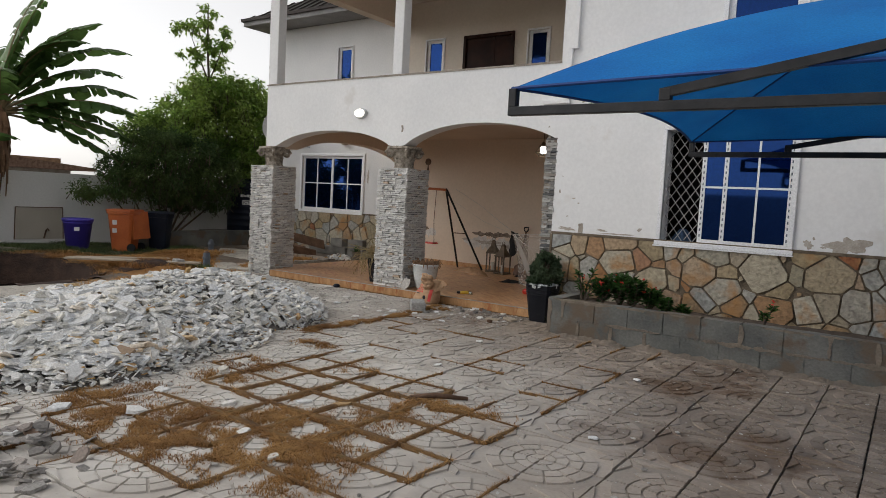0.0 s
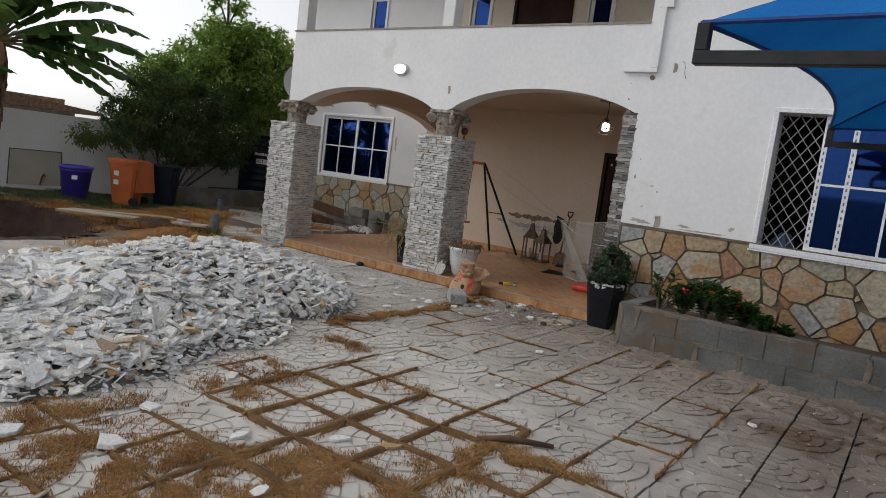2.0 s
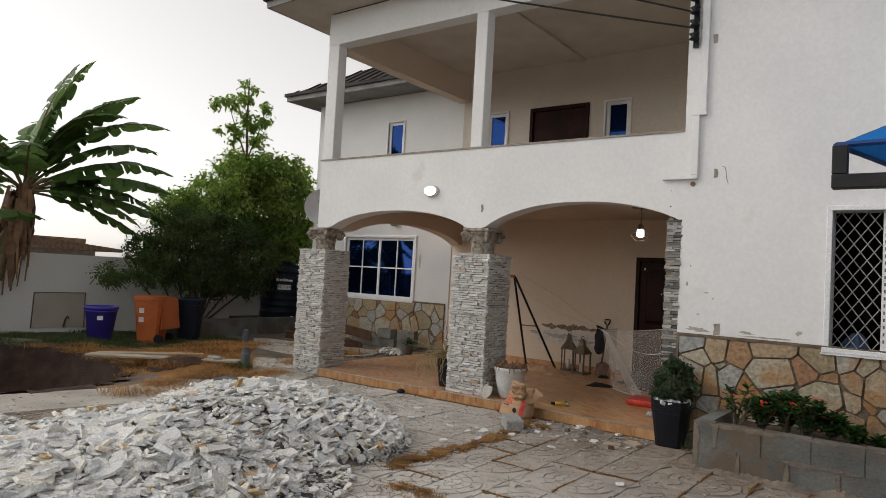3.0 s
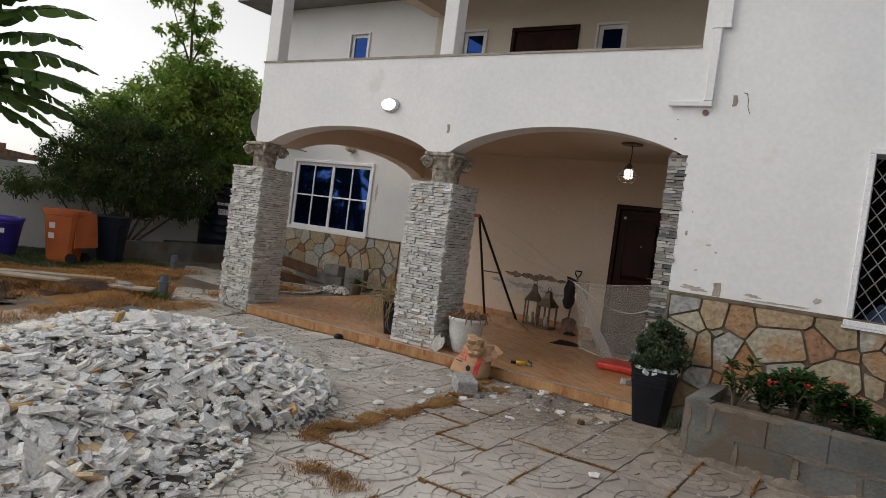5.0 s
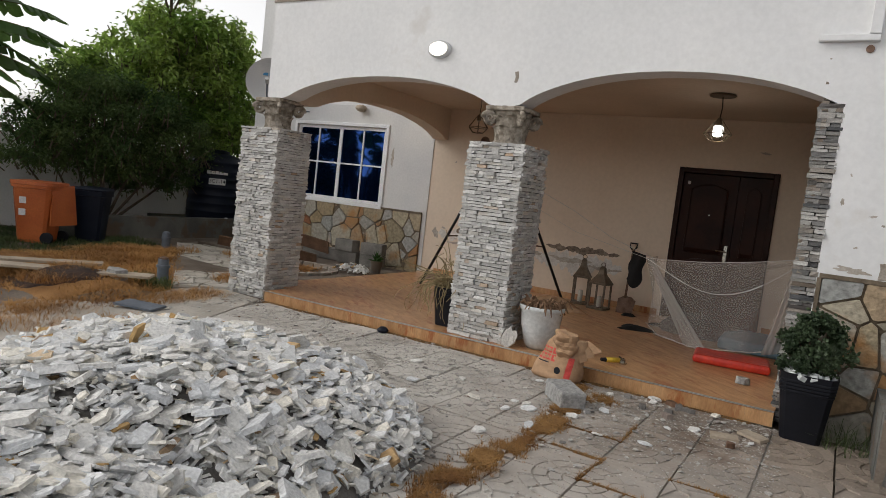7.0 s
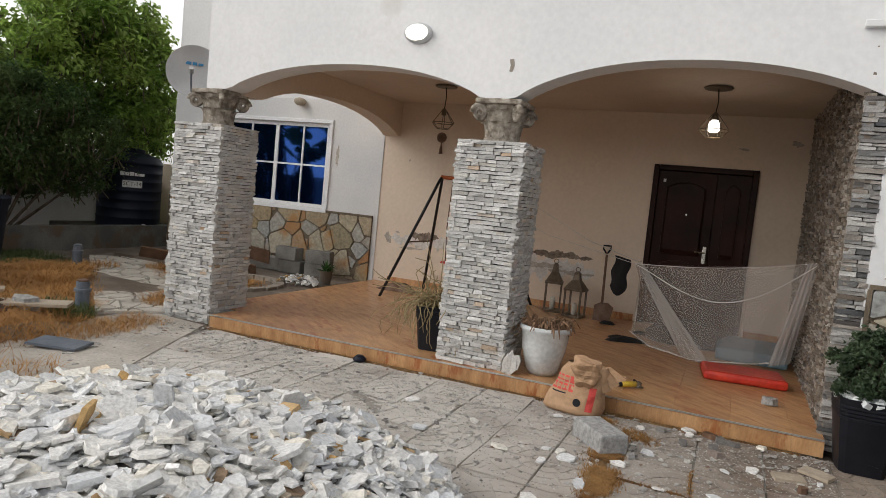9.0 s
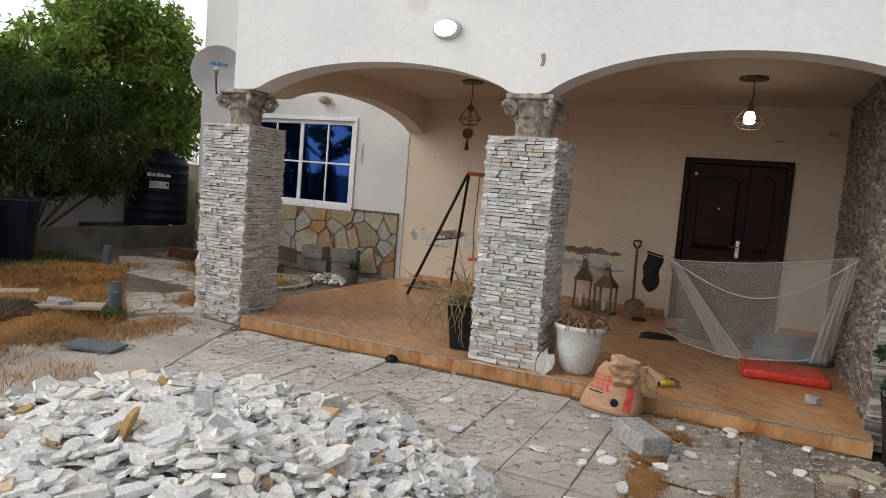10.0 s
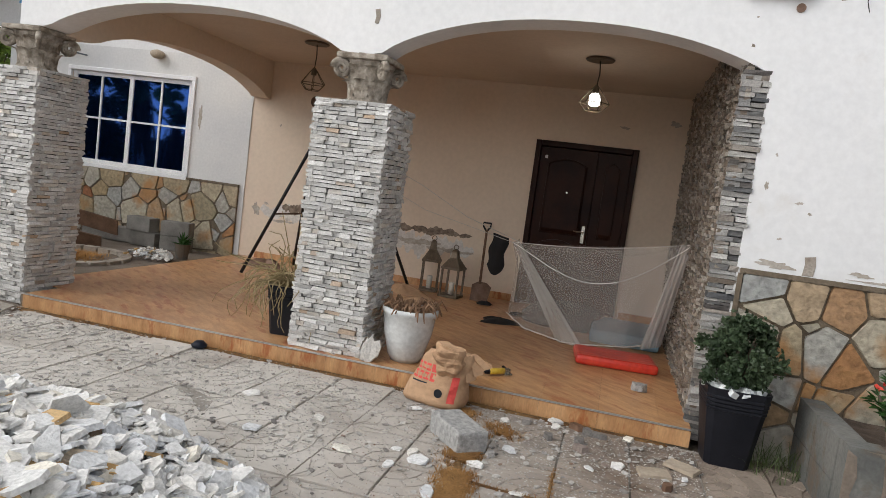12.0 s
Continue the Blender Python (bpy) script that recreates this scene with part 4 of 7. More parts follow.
# ---- planter ----
planter = thing("planter", "low planter of grey cement blocks with smeared mortar", "planter")
part("core", B(-3.912, 2.5, 7.412, 7.53, -0.05, 0.435).box(-3.912, -3.79, 7.53, FY - 0.05, -0.05, 0.435), CEMENT, planter)
rng = random.Random(21)
for row in range(2):
    z0, z1 = (-0.03, 0.20) if row == 0 else (0.204, 0.44)
    x = -3.92 - (0.2 if row else 0.0)
    while x < 2.5:
        a, b = max(x, -3.92), min(x + 0.39, 2.5)
        if b - a > 0.06:
            o = rng.uniform(-0.001, 0.003)
            part("block", B(a + 0.001, b - 0.001, 7.403 + o * 0.6, 7.545, z0, z1 + rng.uniform(-0.004, 0.008)), CEMENT, planter, bevel=0.002)
            if a > -3.9 and rng.random() < 0.45:
                w = [(a + s * rng.uniform(0.006, 0.035), z0 + (z1 - z0) * q) for s, q in ((-1, 0.02), (1, 0.02), (1, 0.3), (1, 0.62), (1, 0.98), (-1, 0.98), (-1, 0.6), (-1, 0.35))]
                part("mortar_smear", S().prism(w, 7.43, 7.3962 - rng.uniform(0.0, 0.001), "y", 0.9), BROWN_MORTAR, planter)
        x += 0.40
    y = 7.55
    while y < FY - 0.08:
        part("block", B(-3.925, -3.785, y, min(y + 0.39, FY - 0.052), z0, z1), CEMENT, planter, bevel=0.002)
        y += 0.40
part("mortar_smear", S().prism([(-3.922, 0.0), (-3.88, 0.02), (-3.865, 0.12), (-3.88, 0.2), (-3.86, 0.3), (-3.875, 0.40), (-3.922, 0.43)], 7.404, 7.398, "y", 0.95), BROWN_MORTAR, planter, "brown smeared mortar")
r = random.Random(77)
for k in range(44):
    cx, cz, w, h = r.uniform(-3.8, 1.2), r.choice((0.206, 0.206, 0.0, 0.43)), r.uniform(0.12, 0.45), r.uniform(0.012, 0.06)
    poly = [(cx + 0.5 * w * math.cos(t) * r.uniform(0.7, 1.2), min(0.44, max(-0.02, cz + 0.5 * h * math.sin(t) * r.uniform(0.5, 1.5)))) for t in (i * 0.3927 for i in range(16))]
    part("mortar_smear", S().prism(poly, 7.43, 7.4005 - 0.00008 * k, "y", 0.9), BROWN_MORTAR, planter, "brown smeared mortar")
part("footing", grid(-3.95, 2.5, 7.33, 7.41, 0.02, lambda x, y: -0.02 + max(0.0, (y - 7.33) / 0.08) * (0.055 + 0.05 * noise.noise((x * 7, y * 9, 1)) + 0.02 * noise.noise((x * 25, y * 25, 3)))), BROWN_MORTAR, planter, "crumbled brown mortar along the foot")
part("soil", grid(-3.79, 2.5, 7.53, FY - 0.05, 0.12, lambda x, y: 0.36 + 0.03 * noise.noise((x * 3, y * 3, 2))), SOIL, planter, "dry dark planting soil")

# ---- shade canopy ----
canopy = thing("shade_canopy", "blue cloth car shade on black cantilever steel arms", "canopy")
# XR runs the canopy on, unseen, to shade the wall and planter on the right
T1, T2, XR = (-2.37, 3.53, 2.24), (-2.32, 7.20, 2.285), 6.6
RA, RB = (-0.5, 5.365, 3.08), (XR, 5.365, 3.16)


def sheet(a, b, c, d, hem, bow_a, bow_b, curve, n=22):
    """Cloth between four corners: a-b is the free hem, the other edges bow upwards over the frame."""
    s = S()
    A, Bv, C, D = (Vector(p) for p in (a, b, c, d))
    for j in range(n + 1):
        v = j / n
        for i in range(n + 1):
            u = i / n
            p = (A.lerp(Bv, u)).lerp(D.lerp(C, u), v)
            p.x += curve * math.sin(math.pi * u) * (1 - v)
            p.z += hem * math.sin(math.pi * u) * (1 - v) + 4 * v * (1 - v) * (bow_a * (1 - u) + bow_b * u) - 0.07 * math.sin(math.pi * v) * math.sin(math.pi * u)
            p.z += math.sin(math.pi * u) * math.sin(math.pi * v) * 0.014 * noise.noise((p.x * 3.0, p.y * 3.0, 2.0))
            s.v.append(tuple(p))
    for j in range(n):
        for i in range(n):
            k = j * (n + 1) + i
            s.f.append((k, k + 1, k + n + 2, k + n + 1))
    return s


FAR_A, FAR_B = (XR, 3.53, 2.26), (XR, 7.2, 2.33)
for a, b, c, d, hem, ba, bb, curve in ((T1, FAR_A, RB, RA, 0.05, 0.095, 0.09, 0.0), (FAR_B, T2, RA, RB, 0.05, 0.03, 0.025, 0.0), (T2, T1, RA, RA, 0.05, 0.025, 0.095, 0.2)):
    part("cloth_panel", sheet(a, b, c, d, hem, ba, bb, curve), CANVAS, canopy, smooth=True)
for a, b, hem, curve in ((T1, FAR_A, 0.05, 0.0), (T2, T1, 0.05, 0.2), (FAR_B, T2, 0.05, 0.0)):
    pts = []
    for i in range(25):
        p, k = Vector(a).lerp(Vector(b), i / 24), math.sin(math.pi * i / 24)
        pts.append((p.x + curve * k, p.y, p.z + hem * k))
    part("hem", S().tube(pts, 0.011, 5), CANVAS_SEAM, canopy, "dark stitched hem with cord")
for tip, bow in ((T1, 0.095), (T2, 0.025)):
    part("corner_seam", S().tube([tuple(Vector(tip).lerp(Vector(RA), i / 14) + Vector((0, 0, 4 * bow * i / 14 * (1 - i / 14) - 0.008))) for i in range(15)], 0.008, 5), CANVAS_SEAM, canopy)


def square_bar(p, q, t):
    return S().tube([p, q], t * 0.7071, 4)


for tip, y, z, slope in ((T1, 3.53, 2.078, 0.172), (T2, 7.20, 2.13, 0.178)):
    x = tip[0] - 0.01
    part("arm", B(x, XR, y - 0.026, y + 0.026, z, z + 0.052), IRON, canopy, "black chipped square steel arm", bevel=0.004)
    part("tip_post", B(x, x + 0.05, y - 0.025, y + 0.025, z + 0.052, tip[2] - 0.004), IRON, canopy, bevel=0.004)
    part("brace_stub", B(x + 0.895, x + 0.955, y - 0.025, y + 0.025, z + 0.053, z + 0.115), IRON, canopy, bevel=0.004)
    part("brace", square_bar((x + 0.90, y, z + 0.092), (XR, y, z + 0.092 + (XR - x - 0.90) * slope), 0.046), IRON, canopy, "black steel brace bar")
    part("post", B(XR, XR + 0.12, y - 0.06, y + 0.06, -0.1, 2.95), IRON, canopy)

# ---- wall fittings ----
def flat_heap(name, x, y, z, rx, ry, h, mat, label, category, seed, lobes=3):
    """Crumpled cloth or paper lying in folds."""
    r = random.Random(seed)
    s, n, rings = S(), 22, 5
    ph = [r.uniform(0, 6.28) for _ in range(5)]
    for k in range(rings + 1):
        u = k / rings
        for i in range(n):
            a = 6.283 * i / n
            q = 1 + 0.28 * math.sin(lobes * a + ph[0]) + 0.14 * math.sin(5 * a + ph[1])
            zz = h * (1 - u ** 2) * (0.75 + 0.35 * math.sin(4 * a + ph[2]) * u + 0.25 * math.sin(7 * a + ph[3]) * u) + 0.002
            s.v.append((x + rx * q * u * math.cos(a), y + ry * q * u * math.sin(a), z + max(0.003, zz) if u < 1 else z + 0.001))
    for k in range(rings):
        for i in range(n):
            s.f.append((k * n + i, k * n + (i + 1) % n, (k + 1) * n + (i + 1) % n, (k + 1) * n + i))
    return tagged(part(name, s, mat, smooth=True), label, category)


lamp = thing("bulkhead_lamp", "lit oval white bulkhead wall lamp above the porch arch", "wall lamp")
part("lamp_base", S().lathe([(0.11, 0.0), (0.11, 0.03), (0.09, 0.05)], 28), DISH, lamp, m=pose(-8.0, FY - 0.001, 2.90, 90) @ Matrix.Diagonal((1.2, 0.8, 1, 1)), smooth=False)
part("diffuser", S().lathe([(0.088, 0.03), (0.088, 0.055), (0.07, 0.085), (0.03, 0.096)], 28), LAMP_ON, lamp, "glowing white diffuser", True, m=pose(-8.0, FY - 0.001, 2.90, 90) @ Matrix.Diagonal((1.2, 0.78, 1, 1)))
pipe = thing("cable_trunking", "white painted cable trunking with a bend on the wall", "trunking")
part("vertical_run", B(-4.33, -4.255, FY - 0.05, FY - 0.001, 2.97, 3.64), WHITE, pipe, bevel=0.006)
part("upper_run", B(-4.265, -4.185, FY - 0.05, FY - 0.001, 3.665, 5.9), WHITE, pipe, bevel=0.006)
part("horizontal_run", B(-4.65, -4.255, FY - 0.05, FY - 0.001, 2.92, 2.968), WHITE, pipe, bevel=0.006)
part("clip", B(-4.34, -4.18, FY - 0.055, FY - 0.001, 3.635, 3.667), WHITE, pipe)
tagged(part("loose_wire", S().tube([(-4.0, FY - 0.002, 3.05), (-3.97, FY - 0.02, 3.04), (-3.955, FY - 0.03, 2.99), (-3.95, FY - 0.025, 2.92), (-3.93, FY - 0.02, 2.86)], 0.003, 5), CABLE), "short bent wire end hanging from the wall", "wire")
tagged(part("pipe_hole", S().tube([(-4.31, FY - 0.012, 2.868), (-4.31, FY + 0.02, 2.868)], 0.028, 12), RUST), "rusty open pipe end in the wall", "pipe")
for x, z, w, h in ((-7.12, 2.64, 0.034, 0.10), (-4.07, 2.98, 0.045, 0.095), (-4.13, 4.5, 0.05, 0.10), (-4.00, 1.27, 0.06, 0.12)):
    r = random.Random(int(-x * 100))
    poly = [(x + sx * w * 0.5 + r.uniform(-0.008, 0.008), z + sz * h * 0.5 + r.uniform(-0.008, 0.008)) for sx, sz in ((-1, -1), (0, -1.05), (1, -1), (1.1, 0), (1, 1), (-1, 1), (-1.05, 0.1))]
    tagged(part("cement_patch", S().prism(poly, FY + 0.0, FY - 0.004, "y", 0.95), BARE), "small bare cement repair patch on the white wall", "wall patch")


def peel(cx, cz, w, h, y, seed, mat=None, name="peeled_paint"):
    """Ragged islands where the paint has come off."""
    r = random.Random(seed)
    s = S()
    n = 26
    ph = [r.uniform(0, 6.28) for _ in range(4)]
    pts = []
    for i in range(n):
        a = 6.283 * i / n
        q = 1 + 0.25 * math.sin(2 * a + ph[0]) + 0.18 * math.sin(5 * a + ph[1]) + 0.13 * math.sin(9 * a + ph[2]) + r.uniform(-0.1, 0.1)
        pts.append((cx + 0.5 * w * q * math.cos(a), cz + 0.5 * h * q * math.sin(a)))
    k = len(s.v)
    s.prism(pts, y + 0.002, y - 0.003, "y", 0.98)
    return tagged(part(name, s, mat or PEEL), "ragged patch of peeled paint showing cement", "wall damage", group="peeled paint patches")


peel(-0.92, 1.28, 0.34, 0.20, FY, 1)
for i, (x, z, w, h) in enumerate(((-1.3, 1.27, 0.10, 0.08), (-4.20, 1.25, 0.20, 0.05), (-3.70, 1.26, 0.12, 0.03), (-4.33, 1.75, 0.02, 0.06), (-4.12, 1.66, 0.04, 0.02), (-4.2, 1.42, 0.03, 0.015), (-4.05, 1.6, 0.02, 0.02), (-4.3, 1.95, 0.015, 0.02), (-1.15, 1.25, 0.05, 0.03), (-1.25, 1.34, 0.03, 0.03), (-3.2, 1.30, 0.06, 0.04), (-3.5, 1.225, 0.4, 0.02))):
    peel(x, z, w, h, FY, 10 + i)
def crumble(x0, x1, zt, zb, y, seed, mat):
    """A ragged band of crumbled plaster."""
    s, n = S(), 60
    top, low = [], []
    for i in range(n + 1):
        u = i / n
        x = x0 + (x1 - x0) * u
        env = math.sin(math.pi * min(1, max(0, u))) ** 0.4
        mid = (zt + zb) / 2 + 0.03 * noise.noise((x * 4, seed, 0))
        hh = 0.5 * (zt - zb) * env * (0.75 + 0.9 * noise.noise((x * 9, seed, 1)) + 0.5 * noise.noise((x * 27, seed, 2)))
        hl = 0.5 * (zt - zb) * env * (0.7 + 1.0 * noise.noise((x * 8, seed, 5)) + 0.6 * noise.noise((x * 30, seed, 6)))
        top.append((x, mid + max(0.002, hh)))
        low.append((x, mid - max(0.002, hl)))
    for i in range(n):
        s.prism([low[i], low[i + 1], top[i + 1], top[i]], y + 0.002, y - 0.004, "y")
    return tagged(part("crumbled_plaster", s, mat), "ragged band of crumbled damp plaster on the wall", "wall damage", group="crumbled plaster bands")


for k, (x0, x1, zt, zb) in enumerate(((-8.35, -6.95, 0.84, 0.50), (-10.1, -9.1, 0.92, 0.66))):
    crumble(x0, x1, zt, zb, BY + 0.0025, 40 + k * 2.3, FLAKED)
for k, (x0, x1, zt, zb) in enumerate(((-8.15, -7.0, 0.92, 0.80), (-8.1, -7.4, 0.74, 0.66), (-7.6, -6.95, 0.68, 0.60), (-9.75, -9.3, 0.95, 0.80), (-9.95, -9.55, 0.70, 0.66))):
    crumble(x0, x1, zt, zb, BY, k * 3.7, DARKPEEL if k in (0, 3) else PEEL)
flat_heap("folded_cloth", W1[0] + 0.2, FY + 0.19, W1[2], 0.11, 0.05, 0.19, CLOTH_BLUE, "dark blue cloth bundle on the ledge behind the grille", "cloth", 22)
for i, (x, z, w, h) in enumerate(((-10.15, 0.80, 0.10, 0.16), (-7.25, 0.62, 0.12, 0.05), (-8.3, 0.72, 0.2, 0.05), (-7.55, 0.68, 0.16, 0.03), (-10.0, 0.9, 0.06, 0.04), (-9.75, 0.75, 0.05, 0.03), (-9.9, 2.0, 0.03, 0.03), (-4.72, 2.55, 0.1, 0.08), (-5.3, 2.45, 0.12, 0.03))):
    peel(x, z, w, h, BY, 40 + i)
peel(-11.18, 1.98, 0.07, 0.26, BY - 0.012, 77)
tagged(part("wall_spotlight", S().lathe([(0.05, 0), (0.075, 0.03), (0.08, 0.10), (0.06, 0.15)], 14), WOOD, m=pose(-11.92, BY - 0.013, 2.80, 90) @ Matrix.Diagonal((1.2, 0.8, 1, 1)), smooth=True), "old yellowed wall light fitting", "wall lamp")
chime = thing("wall_ornament", "round dark hanging wall ornament on a string", "ornament")
part("disc", S().lathe([(0.02, 0), (0.075, 0.01), (0.075, 0.03), (0.02, 0.045)], 18), RUST, chime, m=pose(-9.40, BY - 0.001, 2.37, 90), smooth=True)
part("tassel", S().tube([(-9.40, BY - 0.02, 2.30), (-9.40, BY - 0.02, 2.21), (-9.40, BY - 0.02, 2.13)], [0.006, 0.02, 0.03], 7), RUST, chime)

dish = thing("satellite_dish", "grey satellite dish on a wall bracket", "satellite dish")
dm = pose(-13.78, 11.72, 3.13, 82, 0, 38)
prof = [(0.43 * i / 10, 0.14 * (i / 10) ** 2) for i in range(11)]
bowl = S().lathe([(max(0.004, r), z) for r, z in prof] + [(0.435, 0.142)] + [(max(0.004, r), z - 0.012) for r, z in prof[::-1]], 36)
part("reflector", bowl, DISH, dish, smooth=True, m=dm)
part("feed_arm", S().tube([(0, -0.42, 0.13), (0, -0.30, 0.35), (0, -0.10, 0.46)], 0.016, 6), PVC, dish, m=dm)
part("feed_horn", S().tube([(0, -0.12, 0.42), (0, -0.06, 0.52)], 0.035, 10), DISH, dish, m=dm)
part("maker_mark", B(-0.15, -0.06, 0.13, 0.18, 0.031, 0.036).box(-0.04, 0.03, 0.13, 0.18, 0.025, 0.03).box(0.05, 0.13, 0.13, 0.17, 0.028, 0.034), BLUEPRINT, dish, "blue printed mark", m=dm)
part("bracket", S().tube([(-13.78, 11.74, 3.1), (-13.75, 11.95, 2.95), (-13.7, 12.2, 2.95)], 0.025, 8), PVC, dish)
stay = S().tube([(-13.78, 11.78, 3.0), (-13.4, 11.9, 2.72), (-13.2, 12.2, 2.7)], 0.012, 6)
part("stay", stay, PVC, dish)

# service cables and insulators
rack = thing("insulator_rack", "black iron rack with cable insulators on the wall corner", "insulator rack")
part("bar", B(-4.36, -4.31, FY - 0.04, FY - 0.001, 4.42, 5.05), IRON, rack)
for i in range(4):
    z = 4.48 + i * 0.15
    ins = part("insulator", S().lathe([(0.02, 0), (0.058, 0.015), (0.03, 0.045), (0.058, 0.075), (0.02, 0.09)], 12, (-4.335, FY - 0.09)), PLASTIC_BLACK, rack, m=pose(0, 0, z), smooth=True)
    part("pin", S().tube([(-4.335, FY - 0.09, z + 0.04), (-4.335, FY - 0.04, z + 0.04)], 0.01, 5), IRON, rack)
for k, (z, end) in enumerate(((4.62, Vector((-13.6, 4.6, 7.4))), (4.80, Vector((-13.6, 3.4, 8.1))))):
    a = Vector((-4.335, FY - 0.1, z))
    pts = []
    for i in range(41):
        u = i / 40
        p = a.lerp(a + (end - a) * 2.5, u)
        p.z -= 1.6 * 4 * u * (1 - u) * 0.35
        pts.append(tuple(p))
    tagged(part("service_cable", S().tube(pts, 0.011, 6), CABLE), "black twisted overhead service cable", "cable", group="overhead cables")

# ---- pendant lamps ----
def pendant(x, y, zc, lit, label):
    p = thing("pendant_lamp", label, "pendant lamp", group="porch pendant lamps")
    part("ceiling_rose", S().lathe([(0.13, 2.835), (0.14, 2.848), (0.12, 2.859)], 22, (x, y)), LANTERN_METAL, p)
    part("cord", S().tube([(x, y, 2.84), (x + 0.012, y, 2.72), (x, y, zc + 0.13)], 0.006, 5), CABLE, p)
    part("socket", S().lathe([(0.03, zc + 0.06), (0.03, zc + 0.12), (0.012, zc + 0.14)], 10, (x, y)), LANTERN_METAL, p)
    top = [(x + 0.035 * math.cos(a), y + 0.035 * math.sin(a), zc + 0.11) for a in (i * math.pi / 3 for i in range(6))]
    mid = [(x + 0.145 * math.cos(a), y + 0.145 * math.sin(a), zc - 0.035) for a in (i * math.pi / 3 for i in range(6))]
    low = [(x + 0.08 * math.cos(a), y + 0.08 * math.sin(a), zc - 0.105) for a in (i * math.pi / 3 for i in range(6))]
    w = S()
    for i in range(6):
        j = (i + 1) % 6
        for a, b in ((top[i], mid[i]), (mid[i], mid[j]), (mid[i], low[i]), (low[i], low[j])):
            w.tube([a, b], 0.0045, 5)
    part("wire_cage", w, LANTERN_METAL, p, "geometric wire cage")
    if lit:
        part("bulb", S().lathe([(0.03, zc + 0.06), (0.052, zc + 0.04), (0.055, zc - 0.045), (0.03, zc - 0.06)], 16, (x, y)), BULB_ON, p, "lit cylindrical bulb", True)
        ld = bpy.data.lights.new("porch_bulb", "POINT")
        ld.energy, ld.shadow_soft_size, ld.color = 3.2, 0.06, (1.0, 0.86, 0.66)
        lo = new("porch_bulb", ld)
        lo.location = (x, y, zc - 0.08)


pendant(-5.60, 10.31, 2.47, True, "lit pendant lamp in a bronze geometric wire cage")
pendant(-8.71, 10.65, 2.44, False, "unlit pendant lamp in a bronze geometric wire cage")

# ---- porch furniture and clutter ----
swing = thing("swing_frame", "rusty child's swing frame with black tube legs", "swing")
for ax, feet in ((-9.0, ((-9.48, 10.85), (-9.42, 12.08))), (-8.37, ((-7.72, 12.0), (-8.30, 11.95)))):
    for fx, fy in feet:
        part("leg", S().tube([(ax, 11.45, 1.77), (ax + (fx - ax) * 0.04, 11.45 + (fy - 11.45) * 0.05, 1.73), (fx, fy, SLAB + 0.002)], 0.021, 8), IRON, swing, smooth=True)
    (fx, fy), (gx2, gy2) = feet
    part("cross_tie", S().tube([(ax + (fx - ax) * 0.55, 11.45 + (fy - 11.45) * 0.55, 0.86), (ax + (gx2 - ax) * 0.55, 11.45 + (gy2 - 11.45) * 0.55, 0.86)], 0.011, 6), RUST, swing)
part("top_bar", S().tube([(-9.02, 11.45, 1.77), (-8.35, 11.45, 1.75)], 0.026, 8), PLASTIC_ORANGE, swing, "orange painted top bar")
for cx in (-8.84, -8.60):
    part("chain", S().tube([(cx, 11.45, 1.74), (cx - 0.02, 11.44, 1.1), (cx, 11.45, 0.64)], 0.007, 5), RUST, swing)
part("swing_seat", S().prism([(-8.88, 11.36), (-8.56, 11.36), (-8.56, 11.54), (-8.88, 11.54)], 0.61, 0.64, "z", 0.92), REDPLASTIC, swing, "red plastic swing seat")


def lantern(x, y, w, h, spin):
    l = thing("floor_lantern", "bronze metal floor lantern with glass sides and candle", "lantern", pose(x, y, SLAB + 0.001, 0, 0, spin), group="lanterns by the wall")
    b, body = w * 0.5, h * 0.58
    part("base", B(-b, b, -b, b, 0, 0.03), LANTERN_METAL, l, bevel=0.005)
    for sx in (-1, 1):
        for sy in (-1, 1):
            part("corner_post", B(sx * (b - 0.02) - 0.011, sx * (b - 0.02) + 0.011, sy * (b - 0.02) - 0.011, sy * (b - 0.02) + 0.011, 0.03, body), LANTERN_METAL, l)
    part("top_plate", B(-b, b, -b, b, body, body + 0.025), LANTERN_METAL, l)
    part("roof", S().lathe([(b * 1.35, body + 0.026), (b * 0.55, body + 0.55 * (h - body)), (b * 0.4, h - 0.05), (b * 0.42, h - 0.03), (0.02, h)], 4, (0, 0), 0, math.pi / 4), LANTERN_METAL, l)
    part("ring", S().tube([(0.03 * math.cos(a), 0, h + 0.02 + 0.03 * math.sin(a)) for a in (i * 0.5236 for i in range(13))], 0.005, 5), LANTERN_METAL, l)
    part("candle", S().lathe([(0.035, 0.031), (0.035, body * 0.5), (0.02, body * 0.52)], 12), CANDLE, l, smooth=True)


lantern(-7.42, 11.92, 0.24, 0.66, 12)
lantern(-7.08, 11.74, 0.25, 0.60, -8)
shovel = thing("shovel", "long-handled shovel leaning on the porch wall", "shovel")
part("shaft", S().tube([(-6.74, 11.80, 0.33), (-6.78, 12.0, 0.66), (-6.81, 12.15, 0.98)], 0.016, 8), WOOD_BROWN, shovel, smooth=True)
part("grip", S().tube([(-6.81, 12.15, 0.96), (-6.86, 12.16, 1.02), (-6.865, 12.17, 1.07), (-6.765, 12.17, 1.07), (-6.77, 12.16, 1.02), (-6.81, 12.15, 0.96)], 0.013, 6), IRON, shovel)
part("blade", S().prism([(-0.11, 0.0), (0.11, 0.0), (0.125, 0.20), (0.05, 0.25), (-0.05, 0.25), (-0.125, 0.20)], 0, 0.006, "y", 0.99), RUST, shovel, m=pose(-6.72, 11.72, SLAB + 0.005, -22, 0, -5))


